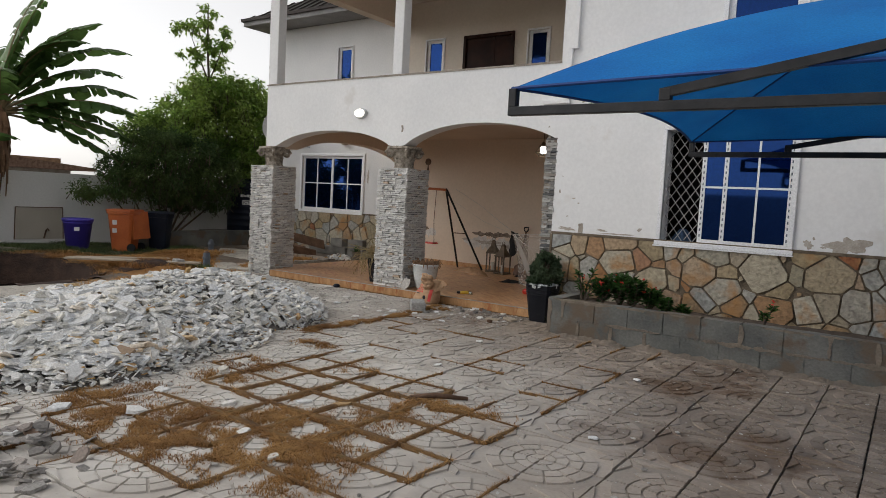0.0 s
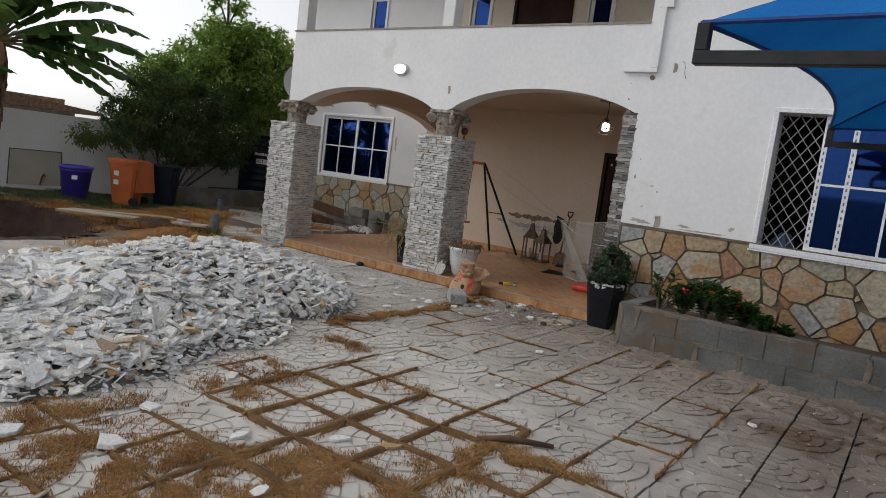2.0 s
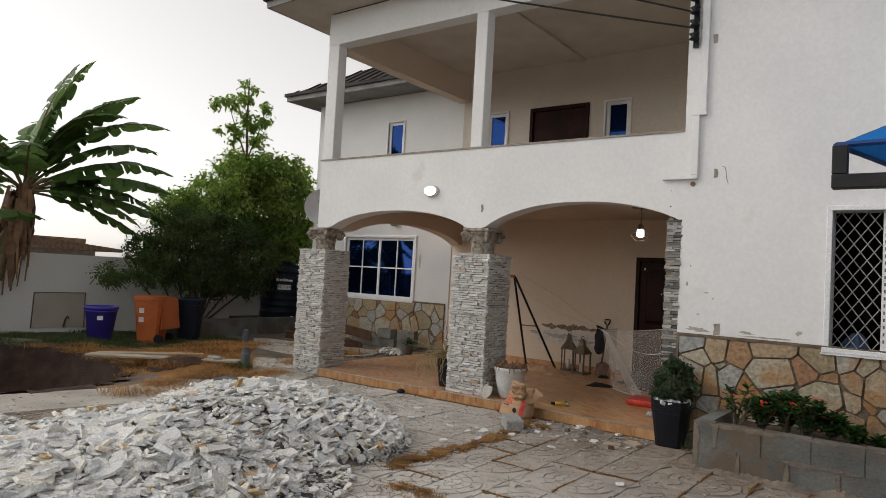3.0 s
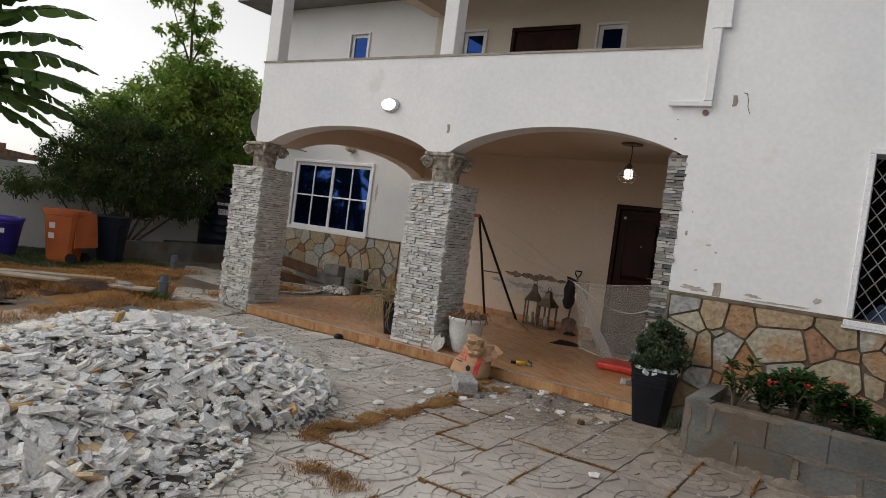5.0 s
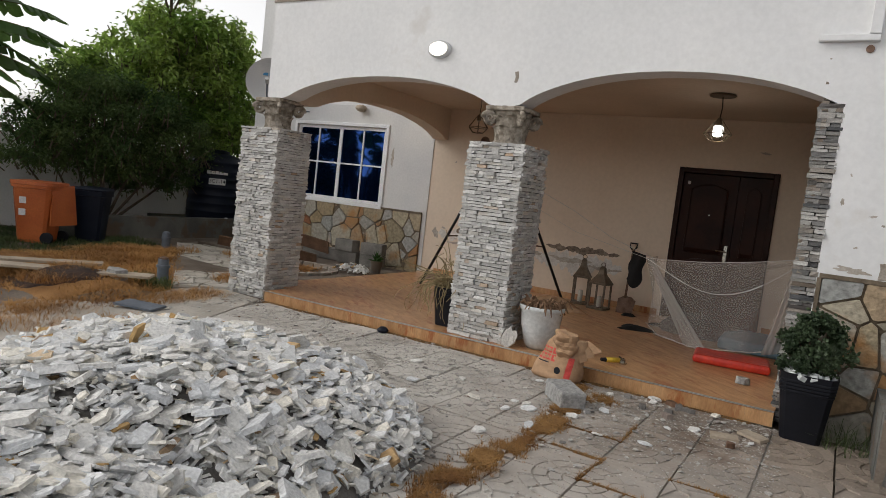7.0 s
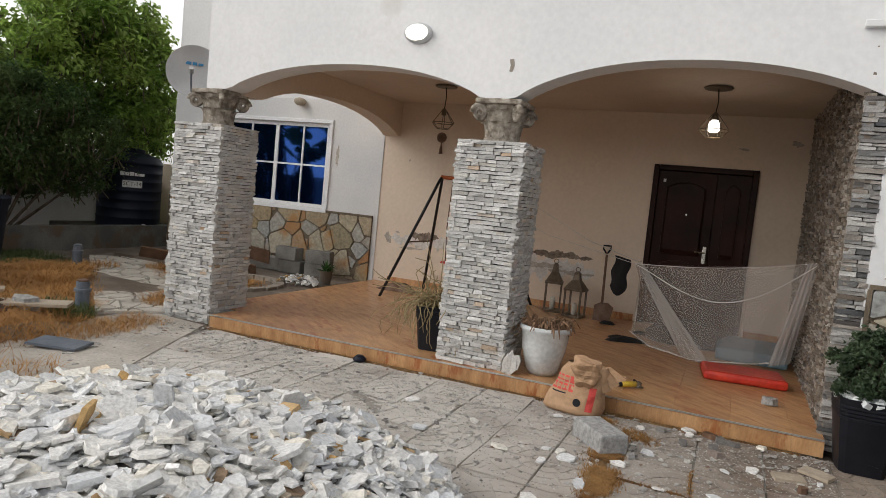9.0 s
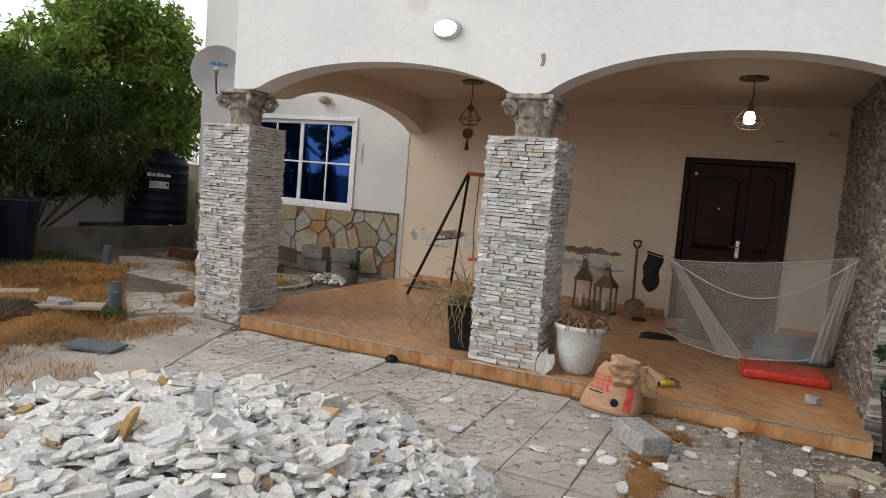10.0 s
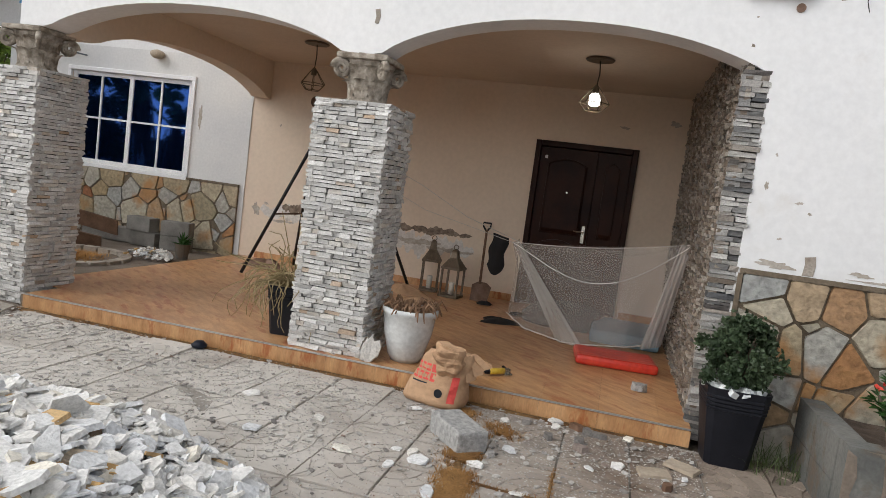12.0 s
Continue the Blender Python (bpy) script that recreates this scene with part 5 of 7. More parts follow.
flat_heap("cloth_heap", -6.28, 10.68, SLAB, 0.19, 0.16, 0.06, CLOTH_BLACK, "crumpled black cloth on the porch tiles", "cloth", 4)
flat_heap("slipper", -6.62, 11.62, SLAB, 0.12, 0.06, 0.05, CLOTH_BLACK, "black slipper on the porch tiles", "slipper", 6, 2)
flat_heap("slipper", -6.10, 11.25, SLAB, 0.14, 0.06, 0.05, CLOTH_BLACK, "black slipper beside the net", "slipper", 7, 2)
flat_heap("paper_scrap", -7.62, 11.45, SLAB, 0.30, 0.2, 0.13, PAPER, "torn brown paper sacks crumpled on the floor", "paper", 9)
flat_heap("paper_scrap", -7.25, 11.1, SLAB, 0.22, 0.14, 0.07, PAPER, "torn brown paper crumpled on the floor", "paper", 10)
flat_heap("paper_scrap", -9.55, 11.55, SLAB, 0.28, 0.18, 0.14, RUST, "crumpled brown cloth under the swing frame", "cloth", 12)
# clothes line and the cloth on it
line_pts = [(-8.6, 12.19, 1.78), (-7.6, 11.7, 1.44), (-6.9, 11.3, 1.15), (-6.16, 10.6, 1.0)]
tagged(part("clothes_line", S().tube(line_pts, 0.004, 5), ROPE), "thin white clothes line across the porch", "line")
tagged(part("clothes_line", S().tube([(-8.7, 12.19, 1.55), (-7.5, 11.6, 1.15), (-6.16, 10.6, 0.97)], 0.003, 5), ROPE), "thin white clothes line across the porch", "line")
s = S()
for k in range(13):
    u = k / 12
    for i in range(7):
        v = i / 6
        s.v.append((-6.52 + 0.19 * v + 0.015 * math.sin(9 * u) - 0.03 * u, 11.0 - 0.05 * v + 0.025 * math.sin(6 * v + 3 * u), 1.03 - 0.03 * v - (0.36 + 0.09 * math.sin(3.1 * v)) * u))
for k in range(12):
    for i in range(6):
        s.f.append((7 * k + i, 7 * k + i + 1, 7 * k + i + 8, 7 * k + i + 7))
tagged(part("hanging_cloth", s, CLOTH_BLACK, smooth=True), "black cloth hung on the clothes line", "cloth")

# mosquito net hung over bedding
net = thing("mosquito_net", "white mosquito net slung over bedding on the porch", "mosquito net")
FL, FR, BL, BR = Vector((-6.22, 10.55, 0.99)), Vector((-4.545, 9.97, 1.24)), Vector((-6.20, 11.95, 0.90)), Vector((-4.56, 11.6, 1.12))


def drape(tops, feet, n=40, m=14, fold=0.05, seed=0):
    s = S()
    for j in range(m + 1):
        v = j / m
        for i in range(n + 1):
            u = i / n
            p = tops(u).lerp(feet(u), v)
            w = fold * math.sin(u * 21 + seed + 2 * v) * (0.25 + v * 0.9)
            p.x += 0.5 * w
            p.y += w
            s.v.append(tuple(p))
    for j in range(m):
        for i in range(n):
            k = j * (n + 1) + i
            s.f.append((k, k + 1, k + n + 2, k + n + 1))
    return s


def along(knots, u):
    for (a, p), (b, q) in zip(knots, knots[1:]):
        if u <= b:
            return Vector(p).lerp(Vector(q), (u - a) / (b - a))
    return Vector(knots[-1][1])


def front_top(u):
    return along([(0.0, (-6.24, 11.2, 1.0)), (0.22, FL), (1.0, FR)], u) - Vector((0, 0, 0.045 * math.sin(math.pi * max(0.0, (u - 0.22) / 0.78))))


def front_foot(u):
    return along([(0.0, (-6.28, 11.2, 0.13)), (0.15, (-5.98, 10.5, 0.125)), (0.38, (-5.56, 10.15, 0.125)), (0.5, (-5.32, 10.1, 0.15)), (0.75, (-4.95, 10.15, 0.19)), (1.0, (-4.74, 10.2, 0.24))], u)


part("front_curtain", drape(front_top, front_foot, 60, 16, 0.035), NET, net, smooth=True)
roof_s = S()
for j in range(11):
    v = j / 10
    for i in range(21):
        u = i / 20
        p = FL.lerp(FR, u).lerp(BL.lerp(BR, u), v)
        p.z -= 0.10 * math.sin(math.pi * u) * math.sin(math.pi * (0.25 + 0.75 * v)) + 0.045 * math.sin(math.pi * u) * (1 - v)
        roof_s.v.append(tuple(p))
for j in range(10):
    for i in range(20):
        k = j * 21 + i
        roof_s.f.append((k, k + 1, k + 22, k + 21))
part("canopy_sheet", roof_s, NET_ROOF, net, smooth=True)
part("seam", S().tube([tuple(FL.lerp(FR, i / 24) + Vector((0, -0.03, -0.385 * math.sin(math.pi * (i / 24) ** 1.12)))) for i in range(25)], 0.004, 5), NET_HEM, net, "thick white seam cord")
part("seam", S().tube([tuple(FL.lerp(FR, i / 24) + Vector((0, -0.012, 0.004 - 0.045 * math.sin(math.pi * i / 24)))) for i in range(25)], 0.003, 5), NET_HEM, net)
part("gather", drape(lambda u: FL.lerp(FL + Vector((0.10, -0.05, 0.0)), u), lambda u: Vector((-5.62, 10.28, 0.13)).lerp(Vector((-5.36, 10.04, 0.13)), u), 16, 14, 0.022, 3.0), NET_FOLD, net, "gathered fold of net", smooth=True)
part("gather", drape(lambda u: FR.lerp(FR + Vector((-0.10, 0.0, -0.01)), u), lambda u: Vector((-4.66, 10.22, 0.24)).lerp(Vector((-4.85, 10.12, 0.20)), u), 14, 14, 0.02, 5.0), NET_FOLD, net, smooth=True)
part("hem", S().tube([tuple(front_foot(i / 40) + Vector((0, 0.01 * math.sin(i * 1.9), 0.012))) for i in range(41)], 0.006, 5), NET_HEM, net, "crumpled net hem on the floor")
tagged(part("foam_mattress", B(-5.32, -4.64, 10.5, 11.4, SLAB + 0.002, 0.25), BLUEFOAM, bevel=0.03), "blue-grey foam mattress under the mosquito net", "mattress")
tagged(part("bedding", S().lathe([(0.5, SLAB + 0.003), (0.5, 0.18), (0.36, 0.30), (0.1, 0.35)], 18, (-5.62, 11.35), 0.3), CLOTH_BLACK, smooth=True), "dark folded bedding under the mosquito net", "bedding")
mat_ob = part("bed_mat", B(-0.349, 0.349, -0.225, 0.225, 0, 0.085), REDPLASTIC, bevel=0.03, m=pose(-5.065, 9.712, SLAB + 0.002, 0, 0, 6.9))
tagged(mat_ob, "folded red plastic wrapped mat on the porch tiles", "mat")

# ---- pots ----
wp = thing("plant_pot", "pale glazed round pot with shrivelled brown plant", "plant pot")
pc = (-6.63, 8.53)
part("pot_body", S().lathe([(0.11, SLAB + 0.001), (0.135, SLAB + 0.04), (0.185, SLAB + 0.22), (0.20, SLAB + 0.36), (0.215, SLAB + 0.375), (0.215, SLAB + 0.41), (0.19, SLAB + 0.41), (0.18, SLAB + 0.37)], 32, pc), GLAZE, wp, smooth=True)
part("soil", S().lathe([(0.18, SLAB + 0.36), (0.05, SLAB + 0.40)], 20, pc), SOIL, wp)
r = random.Random(3)
dry = S()
for i in range(110):
    a, q = r.uniform(0, 6.28), 0.17 * math.sqrt(r.random())
    p = Vector((pc[0] + q * math.cos(a), pc[1] + q * math.sin(a), SLAB + 0.39))
    d = Vector((math.cos(a) * r.uniform(0.2, 1), math.sin(a) * r.uniform(0.2, 1), r.uniform(0.4, 1.2))) * r.uniform(0.05, 0.09)
    e = p + d
    dry.tube([p, e, e + Vector((d.x * 0.8, d.y * 0.8, -r.uniform(0.01, 0.12 if q > 0.13 else 0.03)))], [0.006, 0.010, 0.004], 5)
tagged(part("dry_plant", dry, DEADLEAF, wp, "shrivelled brown succulent stems"), kind="stuff")


def square_pot(name, x, y, z, top, base, h, spin, label):
    p = thing(name, label, "plant pot", pose(x, y, z, 0, 0, spin))
    prof = [(base, 0.0), (base + (top - base) * 0.7, h * 0.72)]
    for k in range(4):
        zz = h * (0.72 + 0.05 * k)
        q = base + (top - base) * (zz / h)
        prof += [(q + 0.004, zz + 0.004), (q + 0.004, zz + 0.016), (q, zz + 0.02)]
    prof += [(top, h), (top - 0.012, h), (top - 0.02, h - 0.05)]
    part("pot_body", S().lathe(prof, 24, (0, 0), 0.82, math.pi / 24), PLASTIC_BLACK, p)
    part("soil", S().lathe([(top - 0.02, h - 0.05), (0.02, h - 0.03)], 16, (0, 0), 0.8), SOIL, p)
    return p


tp = square_pot("plant_pot", -7.70, 8.62, SLAB + 0.001, 0.15, 0.105, 0.40, 8, "black square tapered pot with dry straggling stems")
r = random.Random(8)
tw = S()
for i in range(84):
    a = r.uniform(0, 6.28) if i % 2 else r.uniform(2.4, 4.4)
    L = r.uniform(0.3, 0.8)
    p = Vector((r.uniform(-0.08, 0.08), r.uniform(-0.08, 0.08), 0.36))
    pts = [tuple(p)]
    d = Vector((math.cos(a) * 0.7, math.sin(a) * 0.7, r.uniform(0.5, 1.3))).normalized()
    for k in range(11):
        p = p + d * L / 11
        d = (d + Vector((r.uniform(-0.6, 0.6), r.uniform(-0.6, 0.6), (-0.26 if i % 5 else 0.0) + r.uniform(-0.3, 0.3)))).normalized()
        pts.append(tuple(p))
    tw.tube(pts, [0.0062 - 0.0003 * k for k in range(12)], 5)
for a in (0.3, 1.2, 2.4):
    tw.tube([(0, 0, 0.36), (0.06 * math.cos(a), 0.06 * math.sin(a), 0.65), (0.14 * math.cos(a) - 0.05, 0.1 * math.sin(a), 0.98)], [0.006, 0.005, 0.003], 4)
tagged(part("dry_plant", tw, material("straw_stem", (0.22, 0.17, 0.08), (0.36, 0.29, 0.16), 8.0, 0.9, 0.0), tp, "straggling tan stems"), kind="stuff")

rp = square_pot("plant_pot", -4.36, 8.12, 0.001, 0.195, 0.135, 0.49, 3, "black square tapered pot with a curly green shrub")
r = random.Random(15)
peb = S()
for i in range(70):
    a, q = r.uniform(0, 6.28), 0.185 * math.sqrt(r.random())
    v, fc = lump(r, 6, r.uniform(0.018, 0.036), r.uniform(0.016, 0.03), r.uniform(0.03, 0.05), 0.25)
    peb.add(moved(v, pose(q * math.cos(a), q * math.sin(a), 0.46, r.uniform(-30, 30), r.uniform(-30, 30), r.uniform(0, 360))), fc)
tagged(part("pebble_layer", peb, GLAZE, rp, "white pebbles on the soil"), kind="stuff")
stem = S()
lv = S()
for i in range(52):
    a, zc, q = r.uniform(0, 6.28), r.uniform(0.52, 0.88), math.sqrt(r.random())
    wide = r.uniform(0.13, 0.29) * math.sin(math.pi * min(1.0, 0.28 + (zc - 0.5) * 1.7)) ** 0.7
    tip = Vector((wide * q * math.cos(a), wide * q * math.sin(a), zc))
    stem.tube([(0, 0, 0.45), tuple(Vector((0, 0, 0.5)).lerp(tip, 0.5)), tuple(tip)], [0.010, 0.008, 0.005], 4)
    for k in range(95):
        cc = tip + Vector((r.gauss(0, 0.021), r.gauss(0, 0.021), r.gauss(0, 0.026)))
        m = pose(*cc, r.uniform(-70, 70), r.uniform(-70, 70), r.uniform(0, 360))
        w, L = r.uniform(0.008, 0.015), r.uniform(0.018, 0.034)
        lv.add(moved([(-w, 0, 0), (0, -L * 0.5, 0.006), (w, 0, 0.01), (w * 0.8, L * 0.7, -0.004), (0, L, 0.012), (-w * 0.8, L * 0.6, 0.012)], m), [(0, 1, 2), (0, 2, 3, 5), (5, 3, 4)])
tagged(part("stem", stem, BARK, rp), kind="stuff")
tagged(part("foliage", lv, LEAF_POT, rp, "dense curly green leaves"), kind="stuff")

# ---- things before the step ----
sack = thing("cement_sack", "torn brown paper cement sack with red print, slumped against the step", "sack", pose(-6.25, 8.05, 0.0, 0, 0, -12))


def bag_ring(z):
    """Half width, half depth and sideways shift of the slumped bag at a height."""
    u = z / 0.36
    w = 0.225 * (1 - 0.34 * u ** 1.6) * min(1.0, 0.90 + 2.5 * u)
    d = 0.135 * (1 - 0.55 * u ** 1.5) * min(1.0, 0.75 + 3.0 * u)
    return w, d, 0.065 * u, 0.07 * u


def bag_point(a, z, crumple=0.02):
    w, d, sx, sy = bag_ring(z)
    c, s = math.cos(a), math.sin(a)
    p = Vector((sx + w * math.copysign(abs(c) ** 0.7, c), sy + d * math.copysign(abs(s) ** 0.7, s), z))
    q = crumple * (noise.noise((p.x * 8, p.y * 8, p.z * 8)) + 0.45 * noise.noise((p.x * 21, p.y * 21, p.z * 21)))
    return p + Vector((c, s, 0.15)) * q


def bag_decal(x0, x1, z0, z1, n=6):
    """A printed patch that follows the bag's front."""
    s = S()
    for j in range(n + 1):
        z = z0 + (z1 - z0) * j / n
        w, d, sx, sy = bag_ring(z)
        for i in range(n + 1):
            c = max(-0.98, min(0.98, (x0 + (x1 - x0) * i / n - sx) / w))
            c = math.copysign(abs(c) ** (1 / 0.7), c)
            p = bag_point(-math.acos(c), z)
            s.v.append((p.x, p.y - 0.003, p.z))
    for j in range(n):
        for i in range(n):
            k = j * (n + 1) + i
            s.f.append((k, k + 1, k + n + 2, k + n + 1))
    return s


body, nr, na = S(), 20, 48
for k in range(nr + 1):
    for i in range(na):
        body.v.append(tuple(bag_point(2 * math.pi * i / na, 0.002 + 0.358 * k / nr)))
for k in range(nr):
    for i in range(na):
        body.f.append((k * na + i, k * na + (i + 1) % na, (k + 1) * na + (i + 1) % na, (k + 1) * na + i))
body.f.append(tuple(range(na))[::-1])
part("sack_body", body, PAPER, sack, smooth=True)
# black disc across the mouth paints the shade of the hollow
part("sack_shade_disc", S().prism([tuple(bag_point(2 * math.pi * i / 24, 0.352).xy) for i in range(24)], 0.33, 0.335, "z"), CLOTH_BLACK, sack, "black disc standing for the shade inside the torn sack")
top = S()
for k in range(15):
    v = k / 14
    for i in range(28):
        a = 2 * math.pi * i / 28
        bulge = 0.55 + 0.5 * v - 0.55 * max(0.0, v - 0.6) ** 1.2
        p = Vector((0.125 * bulge * math.copysign(abs(math.cos(a)) ** 0.6, math.cos(a)), 0.05 * bulge * math.sin(a), 0.25 * v))
        p += Vector((math.cos(a), math.sin(a), 0.3)) * 0.036 * (noise.noise((p.x * 9, p.y * 9, p.z * 9 + 4)) + 0.9 * noise.noise((p.x * 19, p.y * 19, p.z * 19)))
        top.v.append(tuple(p))
for k in range(14):
    for i in range(28):
        top.f.append((28 * k + i, 28 * k + (i + 1) % 28, 28 * k + 28 + (i + 1) % 28, 28 * k + 28 + i))
top.f += [tuple(range(28))[::-1], tuple(range(14 * 28, 15 * 28))]
part("sack_top", top, PAPER, sack, "sack end folded over and crumpled", m=pose(0.10, -0.05, 0.21, 16, 8, 6))
part("torn_flap", drape(lambda u: Vector((0.16 + 0.05 * u, 0.03 + 0.10 * u, 0.33 + 0.04 * u)), lambda u: Vector((0.25 + 0.12 * u, -0.02 + 0.13 * u, 0.19 + 0.14 * u)), 14, 10, 0.022, 1.2), PAPER, sack, "torn paper flap")
r = random.Random(17)
for z, x, w, h in ((0.225, -0.135, 0.17, 0.045), (0.165, -0.15, 0.19, 0.048)):
    for i in range(4):
        a = x + w * i / 4
        part("red_print", bag_decal(a, a + w / 4.9, z + r.uniform(-0.004, 0.004), z + 0.012, 3), REDPRINT, sack, "bold red printing, worn")
        part("red_print", bag_decal(a + r.choice((0.0, 0.022)), a + w / 8 + 0.004, z, z + h, 3), REDPRINT, sack)
        part("red_print", bag_decal(a, a + w / 5.2, z + h - 0.013, z + h, 3), REDPRINT, sack)
part("black_print", bag_decal(-0.14, -0.02, 0.142, 0.151, 4), PLASTIC_BLACK, sack, "thin line of black print")
part("red_wedge", bag_decal(0.15, 0.20, 0.05, 0.22, 6), REDPRINT, sack, "red printed band")
seal = S().lathe([(0.006, 0.0), (0.024, 0.001), (0.03, 0.002)], 18)
p = bag_point(-math.acos(0.28 ** (1 / 0.7)), 0.10)
part("round_mark", seal, PLASTIC_BLACK, sack, "round black printed mark", m=pose(p.x, p.y - 0.006, p.z, 82, 0, 4))

grinder = thing("angle_grinder", "yellow and black angle grinder lying on the porch edge", "power tool", pose(-5.90, 8.62, SLAB + 0.032, 0, 0, 42) @ Matrix.Scale(0.72, 4))
part("tool_body", S().tube([(-0.13, 0, 0), (-0.05, 0, 0), (0.05, 0, 0.004)], [0.030, 0.034, 0.032], 12), YELLOW, grinder, smooth=True)
part("gear_head", S().tube([(0.05, 0, 0.004), (0.11, 0, 0.0), (0.13, 0, 0)], [0.034, 0.034, 0.02], 10), CHROME, grinder, "metal gear head")
part("rear_grip", S().tube([(-0.13, 0, 0), (-0.20, 0, 0)], [0.028, 0.022], 10), PLASTIC_BLACK, grinder)
part("disc_guard", S().lathe([(0.055, -0.035), (0.055, -0.028), (0.02, -0.02)], 18, (0.10, 0.0)), CHROME, grinder)
part("side_handle", S().tube([(0.10, 0, 0.01), (0.10, 0.10, 0.02)], 0.014, 8), PLASTIC_BLACK, grinder)

blk = part("cement_block", B(-0.19, 0.19, -0.10, 0.10, 0, 0.135), BLOCKMAT, bevel=0.016, m=pose(-5.93, 7.44, -0.004, 0, 0, -50))
tagged(blk, "rough grey cement block lying on the paving", "cement block")
tagged(part("loose_stone", Shape().add(*lump(random.Random(4), 7, 0.06, 0.045, 0.06)), BLOCKMAT, m=pose(-4.87, 8.95, SLAB + 0.004)), "grey stone lying on the porch tiles", "stone")
tagged(part("dark_pebble", S().lathe([(0.02, 0), (0.055, 0.015), (0.06, 0.035), (0.03, 0.062)], 12), PLASTIC_NAVY, smooth=True, m=pose(-8.15, 8.12, -0.002)), "dark rounded stone beside the step", "stone")
for i, (x, y, a) in enumerate(((-4.80, 7.60, 18), (-4.63, 7.77, -25))):
    tagged(part("broken_tile", S().prism([(-0.10, -0.055), (0.085, -0.06), (0.095, 0.04), (0.02, 0.055), (-0.09, 0.05)], 0, 0.02, "z", 0.97), WOOD, m=pose(x, y, 0.003 + 0.008 * i, 3, 2 * i, a)), "broken pale ceramic tile on the paving", "broken tile", group="broken tiles")
r = random.Random(6)
for i in range(4):
    v, fc = lump(r, 6, r.uniform(0.04, 0.06), r.uniform(0.07, 0.11), 0.014)
    tagged(part("leaning_slab", S().add(v, fc), CHIPS, m=pose(-6.865 + 0.022 * i, 8.30 + 0.02 * r.random(), SLAB + 0.085, 74 + 4 * r.random(), 0, r.uniform(-20, 20))), "thin pale stone slab leaning on the pillar foot", "stone slab", group="slabs at the pillar")
tagged(part("stick", S().tube([(-3.45, 4.1, 0.012), (-3.3, 4.22, 0.03), (-3.08, 4.36, 0.02)], [0.016, 0.022, 0.014], 8), WOOD_BROWN, smooth=True), "short broken brown branch on the paving", "stick")

# ---- planter shrubs ----
def shrub(x, y, z, n, h, seed):
    t = thing("flowering_shrub", "thorny shrub with green leaves and red flowers", "shrub", pose(x, y, z), group="planter shrubs")
    r = random.Random(seed)
    st, lf, fl = S(), S(), S()
    for i in range(n):
        a = r.uniform(0, 6.28)
        lean = r.uniform(0.1, 0.55)
        top = Vector((math.cos(a) * lean * h, math.sin(a) * lean * h * 0.7, h * r.uniform(0.45, 1.0)))
        mid = top * 0.5 + Vector((r.uniform(-0.02, 0.02), r.uniform(-0.02, 0.02), 0.02))
        st.tube([(0, 0, -0.02), tuple(mid), tuple(top)], [0.012, 0.010, 0.008], 5)
        for k in range(22):
            b = r.uniform(0, 6.28)
            L, w = r.uniform(0.06, 0.10), r.uniform(0.014, 0.022)
            c = top * r.uniform(0.3, 1.0) if k > 10 else top - Vector((0, 0, r.uniform(0, 0.05)))
            m = Matrix.Translation(c) @ pose(0, 0, 0, 0, 0, math.degrees(b)) @ pose(0, 0, 0, r.uniform(-10, 50))
            lf.add(moved([(0, 0, 0), (w, L * 0.55, 0.008), (w * 0.6, L * 0.9, 0.0), (0, L, -0.004), (-w * 0.6, L * 0.9, 0.0), (-w, L * 0.55, 0.008)], m), [(0, 1, 2, 3), (0, 3, 4, 5)])
        if r.random() < 0.2:
            for k in range(3):
                c = top + Vector((r.uniform(-0.03, 0.03), r.uniform(-0.03, 0.03), r.uniform(0.02, 0.07)))
                v, fc = lump(r, 6, 0.014, 0.014, 0.008, 0.3)
                fl.add(moved(v, Matrix.Translation(c) @ pose(0, 0, 0, r.uniform(-50, 50), r.uniform(-50, 50))), fc)
    tagged(part("stem", st, BARK, t), kind="stuff")
    tagged(part("leaf_mass", lf, LEAF_THORN, t), kind="stuff")
    if fl.v:
        tagged(part("flower_mass", fl, RED_FLOWER, t, "small red flowers"), kind="stuff")


for i, (x, y, n, h) in enumerate(((-3.62, 7.72, 6, 0.46), (-3.40, 7.80, 14, 0.32), (-3.20, 7.86, 24, 0.38), (-3.02, 7.78, 24, 0.35), (-2.84, 7.86, 18, 0.27), (-2.64, 7.80, 10, 0.16), (-2.44, 7.86, 6, 0.11), (-1.6, 7.9, 2, 0.22))):
    shrub(x, y, 0.37, n, h, 60 + i)
r = random.Random(71)


def blades(s, x, y, z, n, h, spread, r, width=0.004, lie=(0.2, 0.9)):
    for i in range(n):
        a = r.uniform(0, 6.28)
        q = spread * math.sqrt(r.random())
        bx, by = x + q * math.cos(a), y + q * math.sin(a)
        L = h * r.uniform(0.5, 1.2)
        d = r.uniform(0, 6.28)
        lean = r.uniform(*lie) * L
        ox, oy = math.cos(d) * lean, math.sin(d) * lean
        px, py = -math.sin(d) * width, math.cos(d) * width
        k = len(s.v)
        s.v += [(bx - px, by - py, z - 0.01), (bx + px, by + py, z - 0.01), (bx + ox * 0.45 + px * 0.7, by + oy * 0.45 + py * 0.7, z + L * 0.6), (bx + ox * 0.45 - px * 0.7, by + oy * 0.45 - py * 0.7, z + L * 0.6), (bx + ox, by + oy, z + L * 0.8)]
        s.f += [(k, k + 1, k + 2, k + 3), (k + 3, k + 2, k + 4)]


